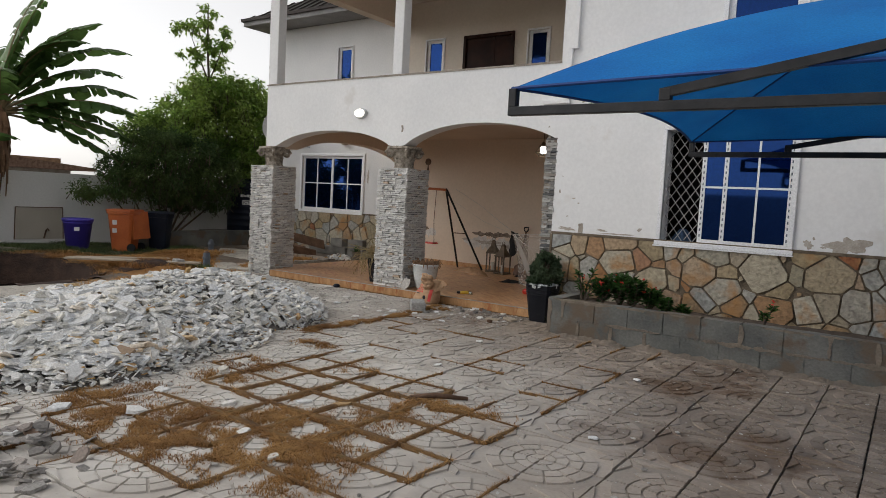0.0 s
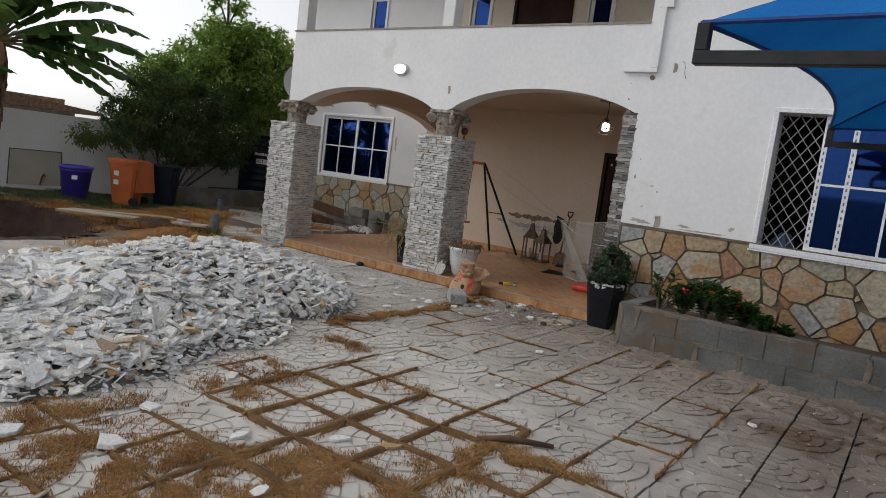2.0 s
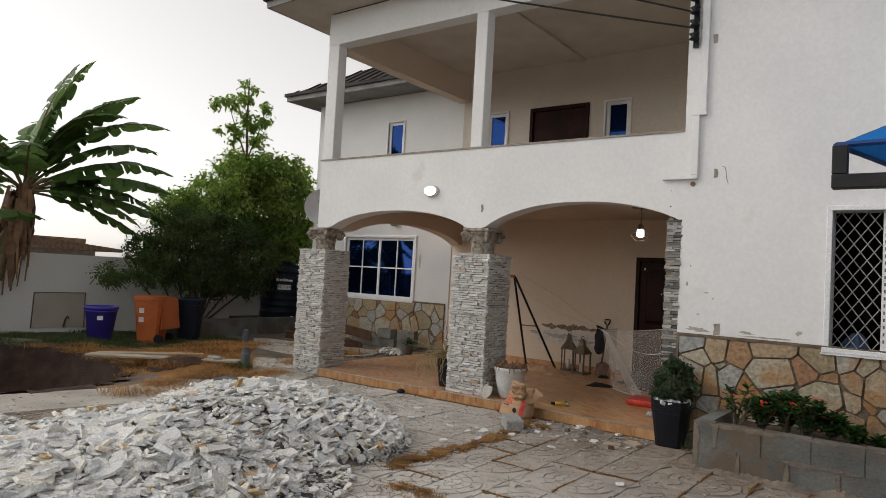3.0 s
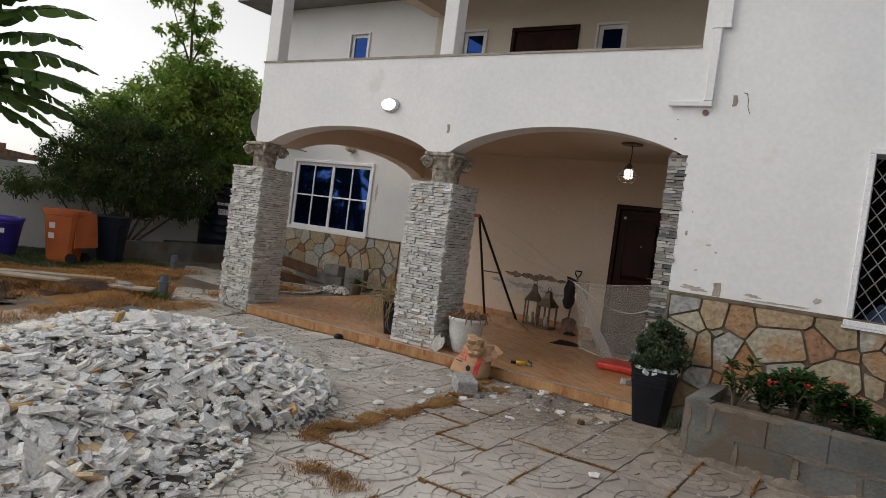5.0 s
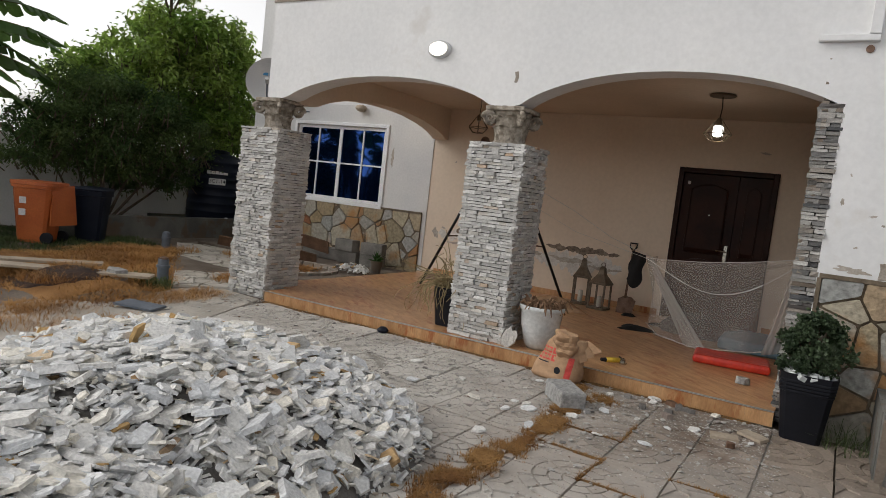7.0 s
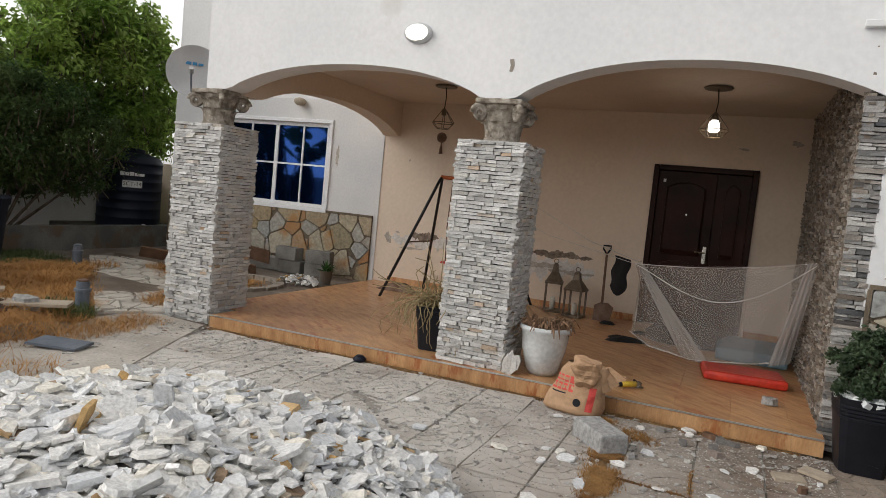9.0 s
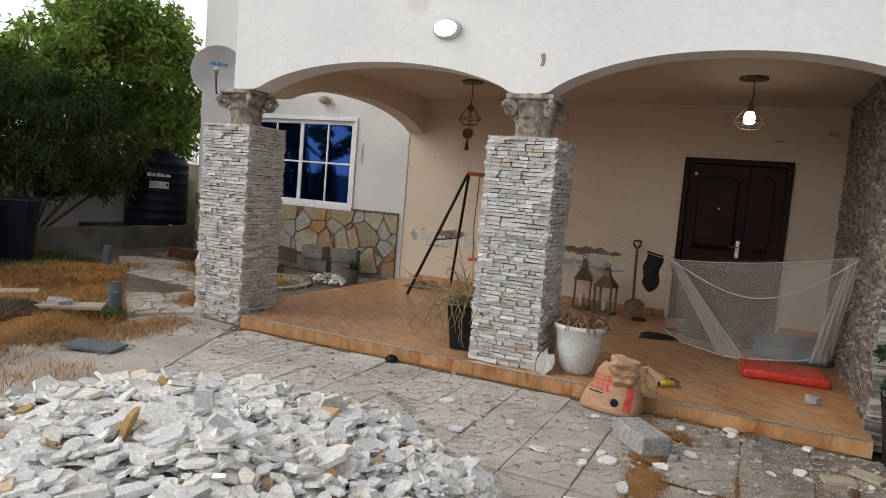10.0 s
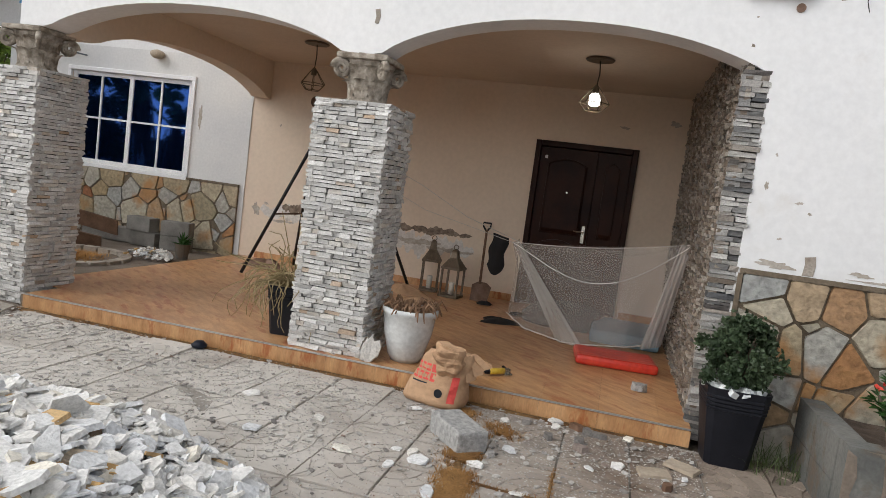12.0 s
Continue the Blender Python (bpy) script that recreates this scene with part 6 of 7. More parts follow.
wd = S()
blades(wd, -4.08, 8.05, 0.0, 60, 0.18, 0.17, r, 0.0025, (0.6, 2.0))
blades(wd, -4.0, 8.2, 0.0, 45, 0.24, 0.14, r, 0.0025, (0.5, 1.8))
tagged(part("weeds", wd, GREENGRASS), "straggling weeds between pot and planter", "weeds", kind="stuff")

# ---- rubble pile ----
def pile_height(x, y):
    h = 0.36 * bump2(x, y, -7.0, 2.9, 1.75, 1.6, 0.9) + 0.45 * bump2(x, y, -7.6, 5.3, 1.6, 1.3, 0.8) + 0.22 * bump2(x, y, -7.0, 4.1, 1.5, 1.2, 1.0) + 0.10 * bump2(x, y, -9.3, 2.7, 0.9, 1.1, 0.9)
    return min(h, 0.50) + (0.04 * noise.noise((x * 3, y * 3, 5)) if h > 0.06 else 0)


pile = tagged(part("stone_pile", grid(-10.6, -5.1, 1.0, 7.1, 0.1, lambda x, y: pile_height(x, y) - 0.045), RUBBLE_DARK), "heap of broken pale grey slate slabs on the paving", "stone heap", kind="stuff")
r = random.Random(99)
SLABS = []
for i in range(22):
    v, fc = lump(r, r.choice((4, 5, 5, 6, 7)), 1.0, r.uniform(0.5, 0.92), r.uniform(0.15, 0.30), 0.14)
    SLABS.append((v, fc))
slab_mesh = [S().add(v, fc).mesh("stone_slab", RUBBLE) for v, fc in SLABS]
rest, made, count = S(), 0, 0
for i in range(70000):
    x, y = r.uniform(-10.5, -5.1), r.uniform(1.0, 7.1)
    h = pile_height(x, y)
    if h < 0.015:
        continue
    if count > 18500:
        break
    near = max(0.0, 1 - math.hypot(x + 6.2, y - 2.5) / 1.6)
    size = min(0.11, r.lognormvariate(-3.14, 0.40)) * (1 + 0.3 * near)
    if h < 0.08:
        size *= 0.6
    gx = (pile_height(x + 0.1, y) - pile_height(x - 0.1, y)) / 0.2
    gy = (pile_height(x, y + 0.1) - pile_height(x, y - 0.1)) / 0.2
    tilt = 8 if r.random() < 0.82 else 24
    m = Matrix.Translation((x, y, h + r.uniform(-0.06, 0.022))) @ pose(0, 0, 0, math.degrees(math.atan(gy)) + r.gauss(0, tilt), -math.degrees(math.atan(gx)) + r.gauss(0, tilt), r.uniform(0, 360)) @ Matrix.Scale(size, 4)
    count += 1
    k = r.randrange(len(SLABS))
    if size > 0.085 and made < 290:
        ob = new("stone_slab", slab_mesh[k])
        ob.parent, ob.matrix_basis = pile, m
        made += 1
    else:
        rest.add(moved(SLABS[k][0], m), SLABS[k][1])
tagged(part("slab_layer", rest, RUBBLE, pile), kind="stuff")

# loose chips over the paving
chips, dark = S(), S()
r = random.Random(123)
for i in range(36000):
    u = r.random()
    if u < 0.36:
        a, q = r.uniform(0, 6.28), r.gauss(1.0, 0.16)
        x, y = -7.6 + 2.35 * q * math.cos(a), 4.3 + 2.75 * q * math.sin(a)
    elif u < 0.84:
        x, y = r.uniform(-10.9, -4.4), r.triangular(6.2, 8.2, 8.05)
    else:
        x, y = r.uniform(-6.5, 0.5), r.uniform(1.5, 7.2)
        if r.random() < 0.45:
            continue
    if (y > 8.2 and x > -10.0) or pile_height(x, y) > 0.05 or (x > -4.5 and y > 7.3):
        continue
    size = r.uniform(0.003, 0.008) if r.random() < 0.95 else r.uniform(0.010, 0.028)
    v, fc = SLABS[r.randrange(len(SLABS))]
    m = Matrix.Translation((x, y, 0.004 if x > -9.9 else 0.008)) @ pose(0, 0, 0, r.gauss(0, 7), r.gauss(0, 7), r.uniform(0, 360)) @ Matrix.Scale(size, 4)
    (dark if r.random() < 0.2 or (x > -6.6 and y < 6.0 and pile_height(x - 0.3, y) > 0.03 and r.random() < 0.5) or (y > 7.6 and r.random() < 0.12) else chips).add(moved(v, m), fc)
for i in range(90):
    x, y = r.gauss(-4.5, 0.34), r.gauss(1.55, 0.22)
    if x > -3.75 or pile_height(x, y) > 0.05:
        continue
    v, fc = SLABS[r.randrange(len(SLABS))]
    heap = 0.07 * max(0.0, 1 - math.hypot((x + 4.6) / 0.8, (y - 1.6) / 0.6))
    m = Matrix.Translation((x, y, 0.004 + heap * r.random())) @ pose(0, 0, 0, r.gauss(0, 14), r.gauss(0, 14), r.uniform(0, 360)) @ Matrix.Scale(r.uniform(0.025, 0.075), 4)
    dark.add(moved(v, m), fc)
tagged(part("stone_chips", chips, CHIPS), "scattered pale stone chips on the paving", "stone chips", kind="stuff")
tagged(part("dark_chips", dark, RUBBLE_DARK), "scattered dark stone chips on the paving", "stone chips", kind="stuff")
r = random.Random(321)
for i, (x, y, s0) in enumerate(((-5.2, 7.0, 0.05), (-5.75, 7.15, 0.06), (-6.45, 6.95, 0.07), (-6.75, 7.3, 0.05), (-7.3, 7.45, 0.06), (-5.0, 7.6, 0.055), (-5.4, 8.05, 0.05), (-4.2, 6.3, 0.05), (-3.9, 5.1, 0.045), (-2.3, 6.0, 0.04), (-2.0, 4.25, 0.045), (-3.7, 3.6, 0.07), (-3.95, 3.45, 0.06), (-4.3, 3.05, 0.07), (-3.75, 2.75, 0.06), (-4.6, 2.5, 0.09), (-4.9, 2.9, 0.08), (-3.3, 2.6, 0.05), (-5.0, 2.2, 0.1), (-5.15, 1.9, 0.09), (-4.75, 1.8, 0.1), (-5.9, 6.7, 0.07), (-6.1, 6.35, 0.06), (-7.0, 6.95, 0.06), (-5.1, 3.6, 0.08), (-4.8, 4.9, 0.05), (-6.11, 7.13, 0.055), (-6.05, 7.04, 0.070), (-6.17, 6.90, 0.045), (-5.50, 6.92, 0.045), (-5.16, 7.46, 0.040), (-6.30, 7.83, 0.045), (-5.73, 7.96, 0.050), (-5.62, 7.47, 0.055), (-5.41, 8.14, 0.060), (-4.93, 8.10, 0.050), (-4.63, 7.61, 0.035), (-6.20, 7.12, 0.035))):
    ob = new("loose_slab", slab_mesh[r.randrange(len(slab_mesh))])
    ob.matrix_basis = Matrix.Translation((x, y, 0.006)) @ pose(0, 0, 0, r.gauss(0, 4), r.gauss(0, 4), r.uniform(0, 360)) @ Matrix.Scale(s0, 4)
    tagged(ob, "loose pale stone slab lying on the paving", "stone slab", group="loose slabs")

for i, (x, y) in enumerate(((-5.59, 8.00), (-5.27, 8.09), (-5.20, 8.04), (-5.13, 8.02), (-5.23, 7.72), (-4.74, 7.42), (-5.71, 7.32), (-5.24, 7.86), (-5.43, 7.81))):
    v, fc = lump(r, 7, r.uniform(0.03, 0.05), r.uniform(0.022, 0.038), r.uniform(0.022, 0.042), 0.35)
    tagged(part("rubble_chunk", S().add(v, fc), WOOD_BROWN if i % 4 == 1 else RUBBLE_DARK, m=pose(x, y, 0.002, 0, 0, r.uniform(0, 360))), "rough dark chunk of broken masonry by the step", "rubble chunk", group="rubble chunks at the step")

# ---- yard ----
def tub(name, x, y, z, r0, r1, h, mat, label, cat, square=0.0, spin=0.0):
    t = thing(name, label, cat, pose(x, y, z, 0, 0, spin))
    part("tub_body", S().lathe([(r0, 0), (r0 + (r1 - r0) * 0.88, h * 0.9), (r1 + 0.012, h * 0.905), (r1 + 0.018, h), (r1 - 0.012, h), (r0 * 0.9, 0.03)], 32, (0, 0), square, math.pi / 32), mat, t, smooth=not square)
    return t


pt = tub("water_tub", -15.35, 7.45, ground_height(-15.35, 7.45), 0.22, 0.30, 0.66, PLASTIC_PURPLE, "purple plastic water tub on the grass", "tub")
part("rim_band", S().lathe([(0.283, 0.55), (0.296, 0.56), (0.296, 0.575), (0.287, 0.585)], 32), PLASTIC_PURPLE, pt)
part("paper_label", S().prism([(-0.05, -0.04), (0.05, -0.04), (0.05, 0.04), (-0.05, 0.04)], -0.287, -0.291, "y"), LABEL, pt, "white paper label", m=pose(0, 0, 0.44, 0, 0, 60))
ob_ = tub("wheeled_bin", -14.95, 8.30, ground_height(-14.95, 8.3) + 0.0, 0.22, 0.31, 0.92, PLASTIC_ORANGE, "large orange wheeled bin with its lid hanging open", "bin", 0.75, 35)
part("bin_rim", S().lathe([(0.315, 0.87), (0.335, 0.88), (0.335, 0.93), (0.315, 0.935)], 32, (0, 0), 0.75, math.pi / 32), PLASTIC_ORANGE, ob_)
part("bin_lid", S().prism([(-0.30, 0.0), (0.30, 0.0), (0.24, 0.62), (-0.24, 0.62)], 0, 0.03, "y", 0.96), PLASTIC_ORANGE, ob_, "orange lid hanging down", m=pose(0.37, 0.05, 0.28, -4, 0, 78))
for sy in (-1, 1):
    part("wheel", S().tube([(0.26, sy * 0.22, 0.09), (0.26, sy * 0.27, 0.09)], 0.09, 16), PLASTIC_BLACK, ob_, "black wheel")
for z in (0.68, 0.50):
    part("paper_label", S().prism([(-0.05, -0.05), (0.05, -0.05), (0.05, 0.05), (-0.05, 0.05)], -0.30, -0.304, "y"), LABEL, ob_, "torn white label", m=pose(-0.1, 0.02, z, 7, 0, 0))
bb = tub("wheeled_bin", -15.05, 9.22, ground_height(-15.05, 9.22), 0.19, 0.26, 0.86, PLASTIC_NAVY, "dark navy wheeled bin with shut lid", "bin", 0.78, 40)
part("bin_lid", S().lathe([(0.28, 0.862), (0.29, 0.88), (0.27, 0.91), (0.1, 0.93)], 32, (0, 0), 0.78, math.pi / 32), PLASTIC_NAVY, bb)
bd = thing("wall_board", "beige board leaning on the compound wall", "board")
part("board_panel", S().prism([(7.05, 0.10), (8.15, 0.10), (8.13, 0.86), (7.07, 0.86)], -17.496, -17.47, "x"), BOARD, bd)
part("board_edge", S().tube([(-17.46, 7.05, 0.10), (-17.46, 7.07, 0.86), (-17.46, 8.13, 0.86), (-17.46, 8.15, 0.10)], 0.012, 4), WOOD_BROWN, bd)
part("tap", S().tube([(-17.45, 7.7, 0.12), (-17.40, 7.72, 0.30), (-17.36, 7.74, 0.36), (-17.34, 7.76, 0.30)], 0.018, 6), RUST, bd, "small rusty tap")
wt = thing("water_tank", "ribbed navy plastic water tank on a block plinth", "water tank", pose(-16.25, 12.75, 0.30))
prof = [(0.57, 0.0)]
for i in range(7):
    z = 0.06 + i * 0.175
    prof += [(0.575, z), (0.575, z + 0.135), (0.584, z + 0.145), (0.584, z + 0.162)]
prof += [(0.58, 1.29), (0.52, 1.38), (0.30, 1.46), (0.24, 1.47), (0.24, 1.53), (0.1, 1.55)]
part("tank_shell", S().lathe(prof, 40), PLASTIC_NAVY, wt, smooth=True)
tm = pose(0, 0, 0, 0, 0, 52)
part("white_print", B(-0.22, -0.14, -0.592, -0.583, 1.02, 1.09).box(-0.13, -0.06, -0.592, -0.585, 1.02, 1.08).box(-0.05, 0.02, -0.593, -0.585, 1.02, 1.09).box(0.03, 0.10, -0.592, -0.585, 1.02, 1.08).box(0.11, 0.2, -0.592, -0.58, 1.02, 1.07), LABEL, wt, "white printed maker mark", m=tm)
part("print_plate", B(-0.17, 0.17, -0.590, -0.578, 0.80, 0.93), LABEL, wt, "white plate with model number", m=tm)
tc = bpy.data.curves.new("tank_number", "FONT")
tc.body, tc.size, tc.align_x, tc.extrude = "SCT-14", 0.105, "CENTER", 0.002
to = new("tank_number", tc)
to.parent, to.matrix_basis = wt, tm @ pose(0, -0.593, 0.835, 90, 0, 0)
tc.materials.append(PLASTIC_NAVY)
part("outlet", S().tube([(0, -0.57, 0.08), (0, -0.66, 0.08)], 0.035, 10), LABEL, wt, "white outlet", m=pose(0, 0, 0, 0, 0, 75))
setting("wall_low_planter", B(-15.75, -15.55, 8.6, 13.9, -0.3, 0.40).box(-17.5, -15.75, 12.0, 14.3, -0.3, 0.295), CEMENT, "low grey cement retaining wall with tank plinth", "low wall", bevel=0.01)


def bollard(x, y, h, label, broken=False):
    b = thing("garden_post", label, "garden post", pose(x, y, ground_height(x, y) - 0.02), group="garden light posts")
    part("post_tube", S().lathe([(0.065, 0), (0.065, h * 0.72), (0.08, h * 0.73), (0.08, h * 0.80), (0.062, h * 0.81), (0.062, h)], 20), PVC, b, smooth=False)
    part("post_cap", S().lathe([(0.05, h), (0.055, h + 0.015), (0.02, h + 0.03)], 14), RUST if broken else PVC, b)


bollard(-11.15, 7.74, 0.36, "grey plastic garden light post with broken top", True)
bollard(-13.87, 9.80, 0.34, "grey plastic garden light post with cap")
for i, (a, b, w, z) in enumerate((((-12.98, 6.22), (-12.0, 7.52), 0.22, 0.125), ((-12.6, 5.90), (-10.82, 7.36), 0.24, 0.165))):
    va, vb = Vector((*a, 0)), Vector((*b, 0))
    L = (vb - va).length
    ang = math.degrees(math.atan2(vb.y - va.y, vb.x - va.x))
    tagged(part("plank", B(0, L, -w / 2, w / 2, 0, 0.03), WOOD, bevel=0.004, m=pose(a[0], a[1], z, 0, 0, ang)), "weathered wooden plank laid across the dug pit", "plank", group="planks over the pit")
for x, y, s0 in ((-11.12, 7.12, 0.14), (-12.05, 7.45, 0.10), (-12.5, 6.1, 0.12)):
    v, fc = lump(random.Random(int(s0 * 1000)), 7, s0, s0 * 0.7, s0 * 0.9)
    tagged(part("support_stone", S().add(v, fc), BLOCKMAT, m=pose(x, y, ground_height(x, y) - 0.01)), "grey stone propping a plank", "stone")
tagged(part("grey_sheet", S().prism([(-0.22, -0.1), (0.18, -0.14), (0.24, 0.08), (-0.16, 0.12)], 0, 0.02, "z", 0.98), PVC, m=pose(-10.15, 6.75, 0.03, 4, 3, 30)), "dark grey broken sheet at the edge of the heap", "sheet")

pw = thing("stone_path", "path of irregular pale flagstones through dry grass", "path", kind="structure")
for poly in cells(0, 4.6, 0, 0.95, 0.30, 44, 0.016):
    cx, cy = sum(p[0] for p in poly) / len(poly), sum(p[1] for p in poly) / len(poly)
    s = S().prism(rounded(poly, 0.1), 0, 0.035, "z", 0.96)
    part("flagstone", s, STONEPATH, pw, m=pose(-10.75, 8.15, -0.004, 0, 0, 142) @ pose(0, -0.5, 0))
part("path_bed", S().prism([(0.0, -0.5), (4.7, -0.5), (4.7, 0.45), (0.0, 0.45)], -0.08, 0.012, "z"), CHIPDUST, pw, "trodden pale sand between the flagstones", m=pose(-10.75, 8.15, -0.004, 0, 0, 142))
# slab of old concrete beside the pit
setting("pavement_strip", S().prism([(-10.75, 2.0), (-10.2, 2.0), (-9.3, 6.6), (-10.0, 8.2), (-10.9, 8.3), (-10.9, 6.2), (-10.6, 5.4), (-10.9, 4.0)], -0.1, 0.006, "z"), STONEPATH, "pale strip of old paving by the pit", "pavement")

# porch end: blocks, boards, rubble, little pot, kerbed bed
for i, (x, y, z, a) in enumerate(((-11.60, 11.82, 0.08, 2), (-11.66, 11.80, 0.283, -3), (-11.12, 11.84, 0.08, 14), (-11.12, 11.84, 0.283, 14), (-12.06, 11.88, 0.08, 4), (-12.48, 11.9, 0.08, 2))):
    tagged(part("cement_block", B(-0.20, 0.20, -0.10, 0.10, 0, 0.20), OLDBLOCK, bevel=0.01, m=pose(x, y, z, 0, 0, a)), "weathered grey cement block stacked by the dado", "cement block", group="stacked blocks")
for i, (x, y, z, rx, rz, L) in enumerate(((-12.3, 11.0, 0.10, 28, 20, 1.1), (-12.55, 10.9, 0.16, 34, 32, 1.0), (-12.1, 11.25, 0.30, 18, 8, 0.9), (-13.3, 10.9, 0.1, 40, 50, 0.8))):
    tagged(part("old_board", B(-L / 2, L / 2, -0.012, 0.012, 0, 0.22), WOOD_BROWN, bevel=0.003, m=pose(x, y, z, rx, 8, rz)), "dark brown old board leaning by the porch", "board", group="old boards")
rh = S()
r = random.Random(14)
for i in range(70):
    a, q = r.uniform(0, 6.28), 0.34 * math.sqrt(r.random())
    v, fc = SLABS[r.randrange(14)]
    rh.add(moved(v, Matrix.Translation((-10.85 + q * math.cos(a), 10.95 + q * 0.7 * math.sin(a), 0.10 + 0.12 * (1 - q / 0.36))) @ pose(0, 0, 0, r.gauss(0, 30), r.gauss(0, 30), r.uniform(0, 360)) @ Matrix.Scale(r.uniform(0.032, 0.065), 4)), fc)
tagged(part("white_rubble", rh, RUBBLE), "small heap of white broken stone by the porch", "stone heap", kind="stuff")
sp_ = thing("plant_pot", "small grey pot with green seedling", "plant pot", pose(-10.62, 11.28, 0.075))
part("pot_body", S().lathe([(0.075, 0), (0.10, 0.19), (0.105, 0.2), (0.09, 0.2), (0.085, 0.17)], 18), CEMENT, sp_)
lf = S()
r = random.Random(2)
for i in range(40):
    L = r.uniform(0.08, 0.2)
    lf.add(moved([(0, 0, 0), (0.016, L * 0.5, 0.01), (0, L, -0.01), (-0.016, L * 0.5, 0.01)], pose(0, 0, 0.18, r.uniform(15, 80), 0, r.uniform(0, 360))), [(0, 1, 2, 3)])
part("seedling", lf, LEAF_THORN, sp_)
kb = S()
for i in range(12):
    a0, a1 = math.radians(-40 + i * 17), math.radians(-40 + i * 17 + 15)
    kb.prism([(-11.5 + 1.05 * q * math.cos(a), 10.2 + 1.05 * q * math.sin(a)) for q, a in ((0.62, a0), (0.74, a0), (0.74, a1), (0.62, a1))], -0.05, 0.11, "z", 0.96)
tagged(part("kerb_ring", kb, BARE), "curved kerb of small cement pieces round a bed", "kerb", kind="structure")
setting("ground_bed", B(-14.55, -10.36, 11.0, BY - 0.02, -0.1, 0.07).box(-11.3, -10.36, 8.9, 11.0, -0.1, 0.07), GROUND, "earth bed along the house wing", "ground")

# dry grass and green weeds
dg, gg = S(), S()
r = random.Random(200)
for i in range(3000):
    x, y = r.uniform(-16.8, -10.3), r.uniform(5.6, 11.4)
    onpath = abs((x + 10.75) * 0.616 + (y - 8.15) * 0.788) < 0.5 and x < -10.7
    if onpath or (x > -10.9 and y > 8.2) or ((x + 13.0) / 2.2) ** 2 + ((y - 4.75) / 1.65) ** 2 < 1 or noise.noise((x * 0.7, y * 0.7, 3)) < -0.18:
        continue
    if (x < -10.8 or y < 8) and x > -14.3 + 0.6 * noise.noise((x, y * 1.3, 8)):
        blades(dg, x, y, ground_height(x, y) + 0.02, 46, 0.05, 0.2, r, 0.0026, (1.2, 3.0))
for x, y, n in ((-11.45, 10.2, 500), (-11.25, 10.0, 400), (-11.6, 9.9, 400), (-11.0, 8.75, 420), (-10.95, 8.95, 300), (-11.2, 9.1, 260), (-12.6, 8.6, 300), (-13.1, 8.9, 300), (-11.75, 7.6, 260), (-11.4, 7.7, 160), (-12.0, 8.3, 140), (-11.3, 10.3, 240), (-11.6, 10.2, 200), (-10.9, 9.4, 120), (-10.75, 8.9, 60), (-9.9, 5.6, 140), (-10.2, 5.2, 140), (-9.7, 6.1, 120), (-12.2, 6.9, 360), (-11.9, 6.6, 360), (-11.3, 6.5, 300), (-11.5, 6.9, 300), (-12.4, 7.2, 200), (-13.0, 10.6, 120), (-13.6, 9.9, 160)):
    blades(dg, x, y, ground_height(x, y) + 0.03, n * 2, 0.10, 0.30, r, 0.0026, (0.8, 2.2))
for x, y, n in ((-11.2, 7.62, 300), (-11.0, 7.5, 260), (-11.35, 7.5, 200), (-14.5, 9.4, 160), (-14.8, 9.6, 120)):
    blades(gg, x, y, ground_height(x, y), n, 0.16, 0.22, r, 0.005)
for i in range(1500):
    x, y = r.uniform(-17.4, -13.9), r.uniform(3.0, 10.2)
    if noise.noise((x * 0.9, y * 0.9, 5)) > -0.3 and ((x + 13.0) / 2.2) ** 2 + ((y - 4.75) / 1.65) ** 2 > 1:
        blades(gg, x, y, ground_height(x, y), 22, 0.09, 0.2, r, 0.004, (0.4, 1.6))
def mat_height(x, y):
    onpath = abs((x + 10.75) * 0.616 + (y - 8.15) * 0.788)
    k = noise.noise((x * 0.9, y * 0.9, 3)) + 0.35 * noise.noise((x * 3.1, y * 3.1, 1)) + 0.25
    if onpath < 0.62 and x < -10.6:
        k -= 1.2 * (0.62 - onpath) / 0.3
    if ((x + 13.0) / 2.2) ** 2 + ((y - 4.75) / 1.65) ** 2 < 1.15:
        return -1.2
    if x > -10.75:
        k -= 1.0
    return ground_height(x, y) + max(-0.05, min(0.05, 0.09 * k)) + 0.012 * noise.noise((x * 9, y * 9, 4))


tagged(part("grass_mat", grid(-14.3, -10.4, 5.9, 11.2, 0.07, mat_height), STRAW, smooth=True), "matted layer of dead brown grass", "grass", kind="stuff")
tagged(part("dry_grass", dg, DRYGRASS), "matted dry brown grass over the yard", "grass", kind="stuff")
tagged(part("green_grass", gg, GREENGRASS), "low green weeds along the compound wall", "grass", kind="stuff")
spoil = grid(-12.6, -10.6, 5.6, 7.5, 0.09, lambda x, y: ground_height(x, y) - 0.03 + 0.13 * bump2(x, y, -11.7, 6.75, 0.85, 0.6, 0.8) + 0.03 * noise.noise((x * 6, y * 6, 0)))
tagged(part("soil_heap", spoil, SOILRED, smooth=True), "small heap of dug reddish soil at the pit edge", "soil heap", kind="stuff")
pit, used = S(), {}
for quad in grid(-17.6, 9.2, -8.0, 14.6, 0.16, ground_height).f:
    corners = [g.v[i] for i in quad]
    cx, cy = sum(p[0] for p in corners) / 4, sum(p[1] for p in corners) / 4
    if ((cx + 13.0) / 2.25) ** 2 + ((cy - 4.75) / 1.7) ** 2 > 1:
        continue
    for i in quad:
        if i not in used:
            used[i] = len(pit.v)
            x, y, z = g.v[i]
            pit.v.append((x, y, z + 0.015 + 0.05 * abs(noise.noise((x * 5, y * 5, 9)))))
    pit.f.append(tuple(used[i] for i in quad))
